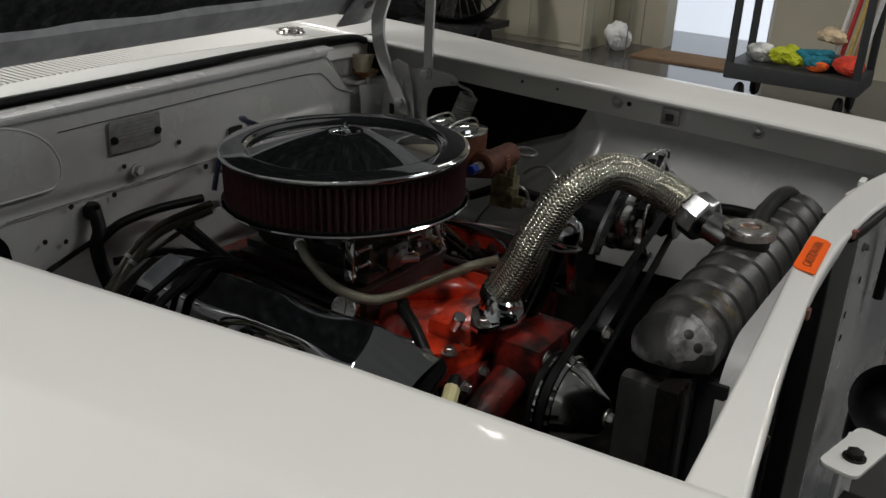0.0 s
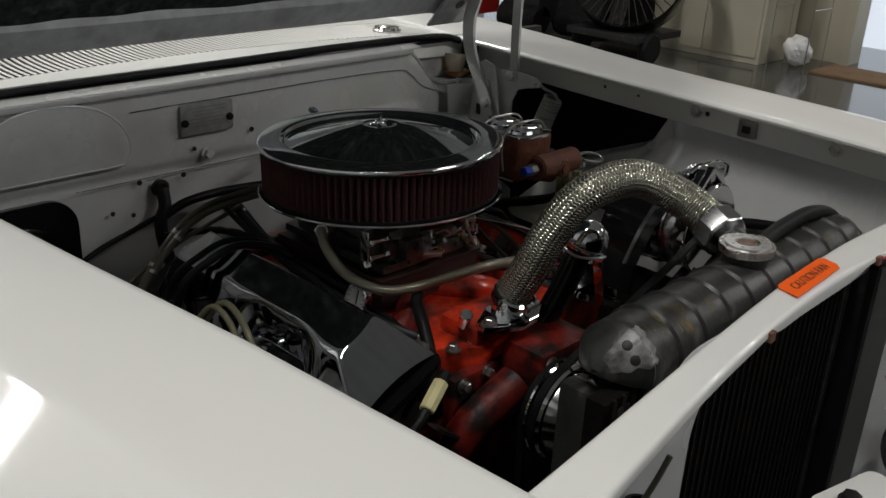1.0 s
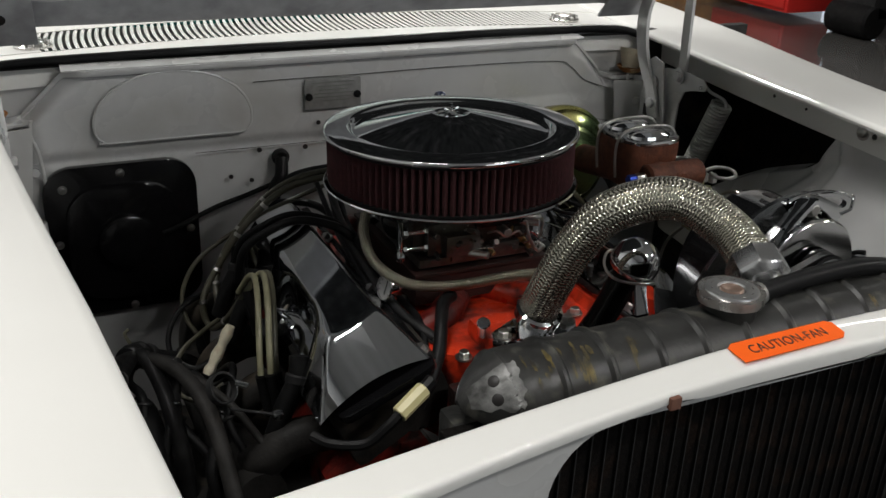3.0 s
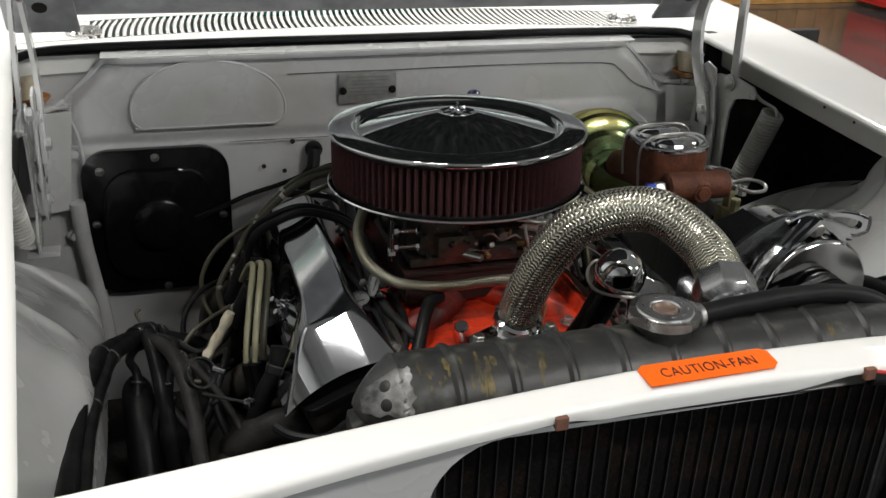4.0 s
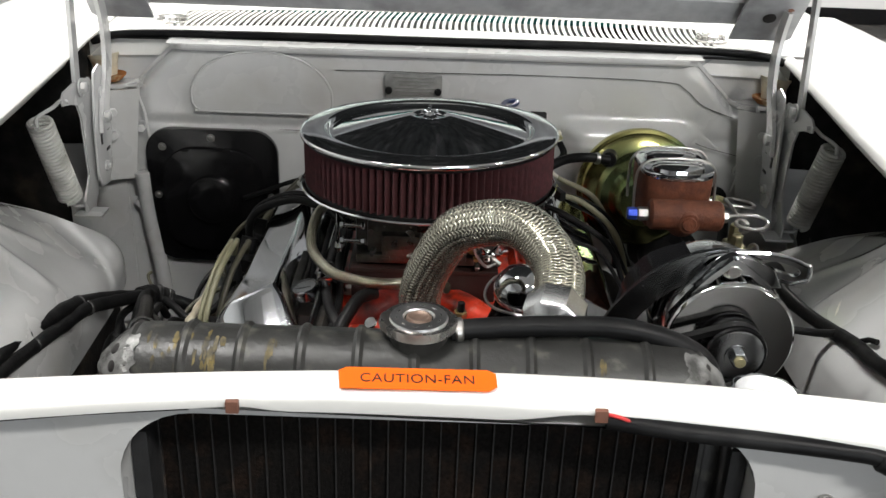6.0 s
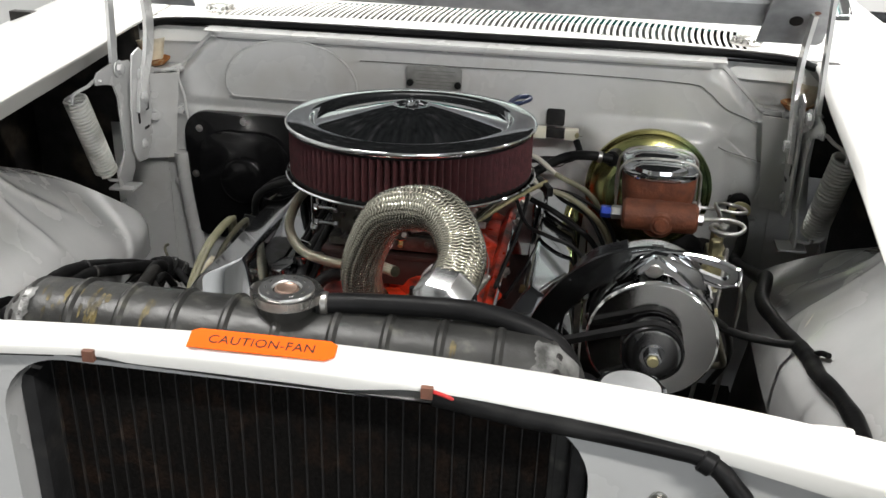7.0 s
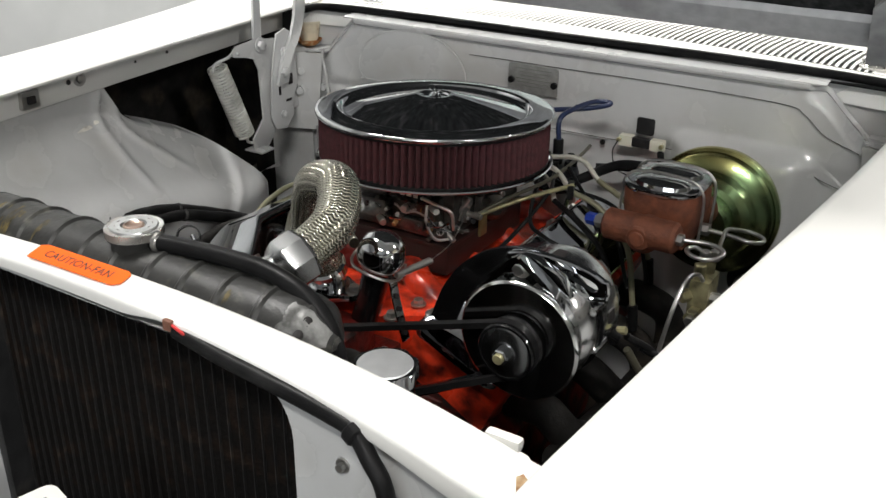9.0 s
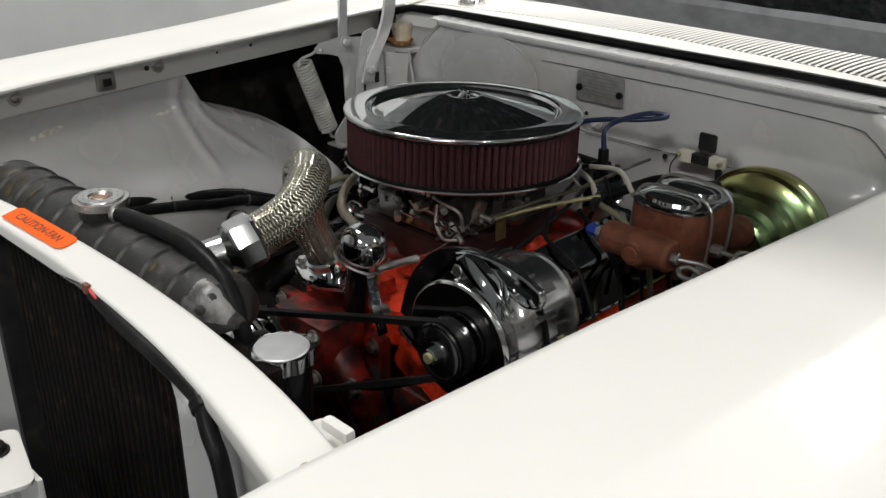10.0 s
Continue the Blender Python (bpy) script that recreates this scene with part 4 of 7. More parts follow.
part("wire_clip", put(tube([(0.030 * math.cos(a), 0.030 * math.sin(a), 0.004 + 0.006 * math.sin(2 * a)) for a in [0.5 + k * 0.42 for k in range(14)]], 0.0016, 8), CM), STEEL, fill)

# ---- radiator ----
rad = thing("radiator", "black ribbed radiator with worn paint", "radiator")


def tank(u, v):
    x = -0.258 + 0.516 * u
    a = radians(200 - 220 * v)
    rib = 0.0026 * (1 if (x * 1000) % 46 < 6 else 0)
    k = min(1, min(u, 1 - u) / 0.085)
    r = 0.0375 * (0.10 + 0.90 * math.sin(k * math.pi / 2) ** 0.8) + rib * k
    return Vector((x, -0.559 + 1.08 * r * math.cos(a), 0.944 + r * math.sin(a)))


part("top_tank", sheet(tank, 172, 26), TANK, rad, "black top tank with bands and worn spots", 30)
for s in (-1, 1):
    k = 0.004 if s < 0 else 0.996
    bm = bmesh.new()
    bm.faces.new([bm.verts.new(tank(k, v / 26)) for v in range(27)])
    part("tank_end", bm, SOLDER, rad)

    def patch(u, v, s=s):
        uu = 0.010 + 0.070 * u * (1 + 0.16 * noise.noise(Vector((v * 7, s, 0.3))))
        p = tank(uu if s < 0 else 1 - uu, 0.17 + 0.27 * v + 0.03 * noise.noise(Vector((u * 5, v * 3, s))))
        c = Vector((p.x, -0.559, 0.944))
        return p + (p - c).normalized() * 0.0010 + Vector((s * 0.0006, 0, 0))

    part("end_bracket", sheet(patch, 12, 24), SOLDER, rad, "bare solder-grey end bracket")
    for v in (0.30, 0.74):
        du, dv = patch(0.50, v) - patch(0.40, v), patch(0.45, v + 0.04) - patch(0.45, v - 0.04)
        nrm = du.cross(dv).normalized()
        nrm = nrm if nrm.z > 0 else -nrm
        part("bracket_hole", lathe([(0, 0.0004), (0.0042, 0.0004), (0.0048, 0.0), (0.0048, -0.004)], 20, aim(patch(0.45, v), patch(0.45, v) + nrm)), INK, rad)
bm = bmesh.new()
box(bm, 0.024, -0.575, 0.63, 0.60, 0.02, 0.60, 0.002)
part("core", bm, FIN, rad, "dark radiator core")
for i in range(40):
    x = -0.262 + 0.56 * i / 39
    bm = B(x, -0.586, 0.62, 0.0011, 0.004, 0.62, 0)
    part("core_tube", bm, FINTUBE, rad)
for s in (-1, 1):
    part("side_channel", B(0.024 + s * 0.236, -0.60, 0.63, 0.014, 0.03, 0.58, 0.003), SATIN, rad)
    part("end_column", B(s * 0.246, -0.555, 0.62, 0.022, 0.066, 0.60, 0.008), TANK, rad, "black end column of the core")
WEAR = material("brass_showing_through", (0.13, 0.10, 0.035), 0.55, metal=0.4, vary=0.4, scale=90, second=(0.035, 0.032, 0.024), spots=0.38, spot_scale=70)
rng = random.Random(5)
for x, count, spread in ((-0.176, 9, 0.010), (-0.160, 12, 0.004), (-0.112, 8, 0.002), (-0.205, 5, 0.010), (0.150, 4, 0.006)):
    for k in range(count):
        bm = bmesh.new()
        cx, cv, w, h = x + rng.gauss(0, spread), rng.uniform(0.24, 0.46), rng.uniform(0.0008, 0.0026), rng.uniform(0.02, 0.07)
        ring = []
        for j in range(9):
            a = 2 * math.pi * j / 9
            grow = rng.uniform(0.55, 1.2)
            p = tank((cx + grow * w * math.cos(a) + 0.258) / 0.516, cv + grow * h * math.sin(a))
            ring.append(bm.verts.new(p + (p - Vector((p.x, -0.559, 0.944))).normalized() * 0.0006))
        bm.faces.new(ring)
        part("brass_wear", bm, WEAR, rad, "paint worn through to brass")
part("filler_neck", lathe([(0.024, -0.03), (0.024, 0.0), (0.028, 0.001), (0.028, 0.004)], 32, pose(0.004, -0.557, 0.987)), TANK, rad)
CO = []
for k in range(72):
    a = 2 * math.pi * k / 72
    r = 0.0288 + 0.0036 * max(0, math.cos(2 * a)) ** 6
    CO.append((r * math.cos(a), r * math.sin(a)))
CAPMETAL = material("scuffed_cap_chrome", (0.62, 0.61, 0.59), 0.26, metal=1, vary=0.12, scale=50, second=(0.42, 0.36, 0.33), spots=0.5, spot_scale=35, rough_vary=0.12)
SATINCHROME = material("worn_chrome", (0.62, 0.62, 0.62), 0.32, metal=1, vary=0.08, scale=60, rough_vary=0.12, spot_scale=30)
cap = part("radiator_cap", prism(CO, 0.008, pose(0.004, -0.557, 0.9895), None, 0.003), CAPMETAL, rad, "chrome radiator cap with worn stamped top")
part("cap_ring", lathe([(0.024, 0), (0.023, 0.0022), (0.013, 0.0024), (0.0115, 0.0)], 40, pose(0.004, -0.557, 0.9970)), SATINCHROME, cap, "stamped ring")
part("cap_button", lathe([(0.0105, 0), (0.010, 0.002), (0.0085, 0.0024), (0.006, 0.001), (0, 0.0006)], 32, pose(0.004, -0.557, 0.9970)), material("rusty_brass", (0.42, 0.30, 0.24), 0.35, metal=0.8, vary=0.3, scale=80), cap, "worn brass centre")
for k in range(10):
    a = 2 * math.pi * k / 10 + 0.2
    part("stamped_bar", box(bmesh.new(), 0.004 + 0.018 * math.cos(a), -0.557 + 0.018 * math.sin(a), 0.9994, 0.0010, 0.004, 0.0003, 0, Matrix.Rotation(a, 4, "Z")), CAPMETAL, cap)
ovf = thing("overflow_hose", "black rubber overflow hose over the radiator", "hose")
part("hose_body", tube([(0.030, -0.557, 0.987), (0.07, -0.552, 0.9885), (0.12, -0.549, 0.990), (0.171, -0.550, 0.990), (0.215, -0.553, 0.980), (0.242, -0.556, 0.960), (0.254, -0.556, 0.920), (0.256, -0.55, 0.84)], 0.0088, 16, None, 10), BLACK, ovf)
part("hose_clip", rod((0.033, -0.5565, 0.987), (0.040, -0.5558, 0.9873), 0.0105, 16), STEEL, ovf)

# decal on the bar
decal = thing("caution_decal", "orange warning decal with black capital letters", "decal")
DC, DW, DH = [Vector((x, y, bar_top(x, y))) for x, y in ((0.0055, -0.6262), (0.0605, -0.6232), (0.0055, -0.6172))]
DX = (DW - DC).normalized()
DN = DX.cross(DH - DC).normalized()
DM = Matrix.Translation(DC + DN * 0.0012) @ Matrix((DX, DN.cross(DX), DN)).transposed().to_4x4() @ Matrix.Diagonal((0.945, 0.93, 1, 1))
bm = prism([(-0.0605, -0.0125), (0.0555, -0.0125), (0.0625, -0.007), (0.0625, 0.008), (0.056, 0.0125), (-0.056, 0.0125), (-0.0625, 0.008)], 0.0006, DM)
part("sticker", bm, DECAL, decal)
txt = bpy.data.curves.new("words", "FONT")
txt.body, txt.size, txt.align_x, txt.align_y, txt.extrude, txt.space_character = "CAUTION-FAN", 0.0165, "CENTER", "CENTER", 0.0001, 1.06
tob = new("words", txt)
tme = bpy.data.meshes.new_from_object(tob)
bpy.data.objects.remove(tob)
tme.materials.append(INK)
words = new("lettering", tme)
words.parent = decal
words.matrix_basis = DM @ Matrix.Translation((0, -0.0005, 0.0009)) @ Matrix.Diagonal((0.78, 0.9, 1, 1))

# ---- brakes ----
booster = thing("brake_booster", "gold zinc-plated brake booster bolted to the firewall", "brake booster")
BM = pose(0.351, 0.200, 0.806, -90, 0, 0) @ Matrix.Diagonal((0.89, 0.89, 1, 1))
part("front_shell", lathe([(0, 0), (0.045, 0.0), (0.050, 0.004), (0.054, 0.022), (0.062, 0.030), (0.076, 0.034), (0.080, 0.042), (0.083, 0.046), (0.096, 0.050), (0.106, 0.058), (0.110, 0.068)], 80, BM), ZINC, booster, "stepped gold shell", 25)
part("rim", lathe([(0.110, 0.066), (0.1155, 0.068), (0.1165, 0.073), (0.1155, 0.079), (0.109, 0.081)], 80, BM), ZINC, booster)
part("rear_shell", lathe([(0.109, 0.080), (0.106, 0.105), (0.090, 0.125), (0.05, 0.13), (0.05, 0.2), (0, 0.2)], 80, BM), ZINC, booster)
bm = rod((0.292, 0.238, 0.872), (0.285, 0.205, 0.876), 0.0125, 16)
part("check_valve", bm, BLACK, booster, "black check valve")
vac = thing("vacuum_hose", "black vacuum hose from manifold to booster", "hose")
part("hose_body", tube([(0.11, 0.16, 0.82), (0.16, 0.19, 0.845), (0.21, 0.205, 0.872), (0.25, 0.20, 0.881), (0.285, 0.205, 0.876)], 0.0078, 14), BLACK, vac)
part("hose_clamp", rod((0.262, 0.202, 0.8795), (0.270, 0.203, 0.8785), 0.0092, 16), STEEL, vac)

mc = thing("master_cylinder", "rusty cast-iron brake master cylinder with chrome lid", "master cylinder")
MX, MY = 0.347, 0.045
def reservoir(u, v):
    a = 2 * math.pi * u
    c, s_ = math.cos(a), math.sin(a)
    wx = math.copysign(abs(c) ** 0.5, c)
    wy = math.copysign(abs(s_) ** 0.5, s_)
    k = 0.90 + 0.10 * smooth(v * 1.4)
    return Vector((MX + 0.050 * k * wx, MY + 0.058 * k * wy, 0.858 + 0.068 * v))
bm = sheet(reservoir, 64, 10)
bmesh.ops.remove_doubles(bm, verts=bm.verts, dist=1e-5)
box(bm, MX, MY, 0.862, 0.085, 0.10, 0.02, 0.006)
part("reservoir", bm, RUST, mc, "rust-brown reservoir")
bm = rod((0.298, -0.048, 0.889), (0.396, -0.051, 0.890), 0.0205, 28, None, 0.004)
rod((0.349, -0.040, 0.886), (0.349, -0.070, 0.885), 0.0165, 24, bm, 0.003)
rod((0.349, -0.069, 0.885), (0.349, -0.073, 0.885), 0.010, 20, bm, 0.002)
rod((0.347, -0.045, 0.880), (0.355, 0.20, 0.835), 0.024, 24, bm)
part("bore", bm, RUST, mc, "rusty cylinder bore with end plug")
lid2 = part("lid", prism(rounded(0.100, 0.120, 0.032, 8), 0.0055, pose(MX, MY, 0.9245), None, 0.0025), CHROME, mc, "chrome lid with two domes")
bm = bmesh.new()
for dy in (-0.026, 0.026):
    lathe([(0.038, 0), (0.036, 0.005), (0.028, 0.0085), (0, 0.010)], 32, Matrix.Translation((MX, MY + dy, 0.9296)) @ Matrix.Diagonal((1, 0.66, 1, 1)), bm)
part("dome", bm, CHROME, lid2)
for dy in (-0.024, 0.026):
    y = MY + dy
    part("bail", tube([(MX - 0.056, y - 0.006, 0.870), (MX - 0.056, y, 0.905), (MX - 0.052, y, 0.930), (MX - 0.030, y, 0.943), (MX + 0.030, y, 0.943), (MX + 0.052, y, 0.930), (MX + 0.056, y, 0.905), (MX + 0.056, y - 0.006, 0.862)], 0.0020, 10), STEEL, mc, "steel wire bail")
part("blue_fitting", rod((0.270, -0.045, 0.888), (0.284, -0.046, 0.888), 0.0085, 6), BLUE, mc, "blue anodised fitting")
for p, q_, r in (((0.284, -0.046, 0.888), (0.299, -0.047, 0.889), 0.0095), ((0.395, -0.052, 0.890), (0.404, -0.052, 0.890), 0.0080), ((0.396, 0.042, 0.871), (0.410, 0.042, 0.871), 0.0085)):
    part("tube_nut", rod(p, q_, r, 6), STEEL, mc)
for nm, pts in (("front", [(0.402, -0.052, 0.890), (0.430, -0.044, 0.890), (0.450, -0.047, 0.888), (0.456, -0.060, 0.886), (0.446, -0.075, 0.884), (0.426, -0.078, 0.884), (0.413, -0.066, 0.885), (0.419, -0.052, 0.885), (0.430, -0.047, 0.877), (0.431, -0.044, 0.866)]),
                ("rear", [(0.408, 0.042, 0.871), (0.435, 0.044, 0.869), (0.460, 0.042, 0.867), (0.475, 0.055, 0.864), (0.473, 0.075, 0.862), (0.455, 0.084, 0.863), (0.437, 0.070, 0.868), (0.431, 0.045, 0.875), (0.434, 0.015, 0.872), (0.437, -0.010, 0.864), (0.437, -0.018, 0.858)])):
    bl = thing("brake_line", "bright steel brake line bent in a loop", "brake line", "brake lines")
    part("line", tube(pts, 0.0028, 10), STEEL, bl)
    part("nut", rod(pts[-1], (pts[-1][0], pts[-1][1], pts[-1][2] + 0.014), 0.007, 6), STEEL, bl)
pv = thing("proportioning_valve", "brass proportioning valve below the master cylinder", "brake valve")
ZBRASS = material("dull_yellow_brass", (0.36, 0.33, 0.19), 0.42, metal=0.6, vary=0.3, scale=60, second=(0.12, 0.105, 0.07), spots=0.5, spot_scale=40)
part("valve_body", B(0.432, 0.0, 0.800, 0.026, 0.046, 0.060, 0.005), ZBRASS, pv)
for p, q_, r in (((0.432, -0.02, 0.784), (0.432, -0.042, 0.784), 0.011), ((0.432, 0.01, 0.828), (0.432, 0.01, 0.856), 0.009), ((0.428, -0.014, 0.828), (0.428, -0.014, 0.850), 0.008), ((0.420, -0.018, 0.806), (0.412, -0.030, 0.806), 0.009)):
    part("valve_port", rod(p, q_, r, 6), ZBRASS, pv)
for p, q_ in (((0.444, -0.01, 0.806), (0.458, -0.01, 0.806)), ((0.444, 0.012, 0.790), (0.458, 0.012, 0.790)), ((0.432, -0.040, 0.784), (0.432, -0.050, 0.784))):
    part("port_nut", rod(p, q_, 0.0072, 6), STEEL, pv)
PV = Matrix.Translation((-0.002, -0.026, 0.009))
for ob in pv.children:
    ob.matrix_basis = PV @ ob.matrix_basis
for pts in ([(0.436, -0.058, 0.846), (0.435, -0.078, 0.862), (0.431, -0.106, 0.868), (0.427, -0.128, 0.848), (0.422, -0.144, 0.810), (0.414, -0.155, 0.74), (0.405, -0.16, 0.66)], [(0.454, -0.036, 0.815), (0.466, -0.056, 0.794), (0.460, -0.07, 0.71), (0.45, -0.08, 0.62)], [(0.43, 0.0, 0.779), (0.41, 0.02, 0.735), (0.40, 0.02, 0.65)]):
    bl = tagged(part("brake_pipe", tube(pts, 0.0028, 8), STEEL, None), "thin steel brake pipe running down the bay", "brake line", "brake lines")

# ---- alternator ----
FANCHROME = material("brushed_chrome", (0.72, 0.72, 0.715), 0.13, metal=1, vary=0.04, scale=40, rough_vary=0.04, spot_scale=12)
CASECHROME = material("polished_case", (0.80, 0.80, 0.80), 0.17, metal=1, vary=0.05, scale=40, rough_vary=0.1, spot_scale=25, bump=0.15, bump_scale=35)
alt = thing("alternator", "chrome alternator with black pulley and fan", "alternator")
AX, AZ = 0.329, 0.869
def axial(y):
    return pose(AX, y, AZ, -90, 0, 0)
part("front_case", lathe([(0.02, 0), (0.05, 0.0), (0.062, 0.006), (0.0665, 0.016), (0.0665, 0.042), (0.0655, 0.044)], 64, axial(-0.332)), CASECHROME, alt, "chrome front case")
part("rear_case", lathe([(0.0655, 0), (0.068, 0.001), (0.068, 0.045), (0.062, 0.060), (0.045, 0.068), (0, 0.068)], 64, axial(-0.286)), CASECHROME, alt, "chrome rear case")
part("seam_ring", lathe([(0.067, 0), (0.0695, 0.001), (0.0695, 0.004), (0.067, 0.005)], 64, axial(-0.290)), BLACKGLOSS, alt)
fan = part("cooling_fan", lathe([(0.018, 0.0), (0.045, 0.0), (0.066, 0.0), (0.0685, 0.002), (0.0690, 0.004), (0.0685, 0.006), (0.018, 0.006)], 96, axial(-0.353)), FANCHROME, alt, "chrome fan disc")
for k in range(14):
    a = 2 * math.pi * k / 14
    part("blade", box(bmesh.new(), AX + 0.058 * math.cos(a), -0.342, AZ + 0.058 * math.sin(a), 0.016, 0.014, 0.0015, 0, Matrix.Rotation(-a - 0.5, 4, "Y")), STEEL, fan)
part("pulley", lathe([(0.012, 0.003), (0.024, 0.003), (0.026, 0.0), (0.031, 0.0), (0.0325, 0.002), (0.026, 0.010), (0.026, 0.012), (0.0325, 0.020), (0.0325, 0.023), (0.012, 0.024)], 56, axial(-0.380)), BLACKGLOSS, alt, "black grooved pulley")
part("pulley_face", lathe([(0.010, 0.0), (0.026, 0.0), (0.0285, 0.0015), (0.0285, 0.003)], 48, axial(-0.3815)), DULLCHROME, alt, "polished pulley face")
part("pulley_nut", rod((AX, -0.378, AZ), (AX, -0.392, AZ), 0.0092, 6, lathe([(0, 0), (0.013, 0), (0.013, 0.002), (0, 0.002)], 32, axial(-0.3835))), DULLCHROME, alt, "worn steel shaft nut")
part("shaft_end", rod((AX, -0.391, AZ), (AX, -0.396, AZ), 0.0058, 16), ZBRASS, alt)
bm = prism([(-0.046, 0.0), (0.050, 0.0), (0.040, 0.020), (0.010, 0.034), (-0.006, 0.036), (-0.020, 0.028)], 0.012, Matrix.Translation((AX, -0.326, AZ + 0.058)) @ Matrix.Rotation(radians(90), 4, "X"), None, 0.003)
part("mounting_ear", bm, CHROME, alt, "chrome mounting ear")
for q in ((-0.062, 0.022), (0.058, 0.030)):
    part("ear_strut", band([(AX - 0.006, -0.341, AZ + 0.091), (AX - 0.006 + (q[0] + 0.006) * 0.5, -0.341, AZ + 0.046 + q[1] * 0.5 + 0.006), (AX + q[0], -0.339, AZ + q[1])], 0.010, 0.006), CHROME, alt, "chrome strut of the mounting ear")
part("ear_bolt", hexbolt((AX - 0.006, -0.339, AZ + 0.079), (0, -1, 0), 0.0075, 0.008, 1.4), STEEL, alt)
for k in range(10):
    a = radians(15 + 34 * k)
    part("vent", box(bmesh.new(), AX + 0.056 * math.cos(a), -0.221, AZ + 0.056 * math.sin(a), 0.006, 0.008, 0.018, 0.001, Matrix.Rotation(-a, 4, "Y")), INK, alt)
for k in range(9):
    a = radians(8 + 40 * k)
    part("case_window", box(bmesh.new(), AX + 0.0672 * math.cos(a), -0.262, AZ + 0.0672 * math.sin(a), 0.0030, 0.016, 0.013, 0.001, Matrix.Rotation(-a, 4, "Y")), INK, alt)
    part("through_bolt", rod((AX + 0.0665 * math.cos(a + 0.3), -0.300, AZ + 0.0665 * math.sin(a + 0.3)), (AX + 0.0665 * math.cos(a + 0.3), -0.268, AZ + 0.0665 * math.sin(a + 0.3)), 0.0042, 8), CASECHROME, alt)
bm = rod((0.398, -0.245, 0.853), (0.409, -0.245, 0.856), 0.005, 8)
part("output_stud", bm, ZBRASS, alt, "brass output stud")
part("boot", rod((0.392, -0.245, 0.852), (0.404, -0.243, 0.846), 0.008, 10), BLACK, alt)
arm = thing("alternator_bracket", "chrome slotted alternator adjusting arm", "bracket")
ARMTOP = [(0.296, 0.951), (0.314, 0.9565), (0.34, 0.9595), (0.368, 0.9585), (0.392, 0.9535), (0.406, 0.9475)]
ARMLOW = [(0.404, 0.9275), (0.393, 0.9255), (0.375, 0.931), (0.352, 0.937), (0.33, 0.939), (0.305, 0.935)]
ARMEND = [(0.409 + 0.003 * math.cos(a_), 0.938 + 0.0095 * math.sin(a_)) for a_ in (1.2, 0.9, 0.6, 0.3, 0.0, -0.3, -0.6, -0.9, -1.2)]
SLOT = [(0.344, 0.9525), (0.368, 0.9515), (0.390, 0.9465), (0.400, 0.9415), (0.401, 0.9365), (0.396, 0.9335), (0.385, 0.9365), (0.362, 0.9435), (0.345, 0.9455), (0.341, 0.949)]
ring = [(p.x, p.z) for p in spline([(x, 0, z) for x, z in ARMTOP + ARMEND + ARMLOW], 4)]
SLOT = [(p.x, p.z) for p in spline([(x, 0, z) for x, z in SLOT + SLOT[:1]], 4)][:-1]


def plate_with_slot(ring, slot, y, th):
    """A flat bar in the x, z plane with a slot through it."""
    bm = bmesh.new()
    near = lambda p, pts: min(range(len(pts)), key=lambda i: (pts[i][0] - p[0]) ** 2 + (pts[i][1] - p[1]) ** 2)
    rings = {}
    for side, yy in ((0, y), (1, y + th)):
        rings[side] = ([bm.verts.new((x, yy, z)) for x, z in ring], [bm.verts.new((x, yy, z)) for x, z in slot])
        edges = []
        for loop in rings[side]:
            edges += [bm.edges.new((loop[i], loop[(i + 1) % len(loop)])) for i in range(len(loop))]
        bmesh.ops.triangle_fill(bm, use_beauty=True, use_dissolve=False, edges=edges)
    for k in (0, 1):
        lo, hi = rings[0][k], rings[1][k]
        for i in range(len(lo)):
            j = (i + 1) % len(lo)
            bm.faces.new((lo[i], lo[j], hi[j], hi[i]))
    return bm


part("slotted_arm", plate_with_slot(ring, SLOT, -0.3225, 0.008), CHROME, arm, "flat chrome arm with a long slot")
loop = [(x, -0.3225, z) for x, z in ring[1:-1]]
part("arm_edge", tube(loop, 0.0022, 8, None, 4), CHROME, arm, "rounded edge of the arm")
part("curved_brace", band([(0.348, -0.3165, 0.944), (0.318, -0.3165, 0.946), (0.282, -0.315, 0.935), (0.250, -0.312, 0.911), (0.224, -0.306, 0.875), (0.205, -0.30, 0.83)], 0.006, 0.030), DULLCHROME, arm, "curved polished brace")
part("side_plate", band([(0.300, -0.268, 0.930), (0.262, -0.266, 0.912), (0.240, -0.262, 0.880), (0.232, -0.258, 0.83), (0.236, -0.255, 0.77)], 0.070, 0.004), BLACKGLOSS, arm, "black plate beside the alternator")
low = thing("alternator_lower_bracket", "dark steel lower alternator bracket with bolt", "bracket")
part("strap", band([(0.30, -0.345, 0.815), (0.26, -0.342, 0.79), (0.20, -0.34, 0.755), (0.155, -0.338, 0.735)], 0.02, 0.006), BLACKGLOSS, low)
part("bolt", hexbolt((0.157, -0.350, 0.735), (0, -1, 0), 0.010, 0.012, 1.4), STEEL, low)
bracket2 = thing("throttle_spring_bracket", "chrome perforated bracket for the return spring", "bracket")
bm = band([(0.124, -0.292, 0.862), (0.132, -0.295, 0.858), (0.136, -0.295, 0.838), (0.144, -0.295, 0.808), (0.150, -0.294, 0.785)], 0.014, 0.002)
part("perforated_strip", bm, CHROME, bracket2)
bm = bmesh.new()
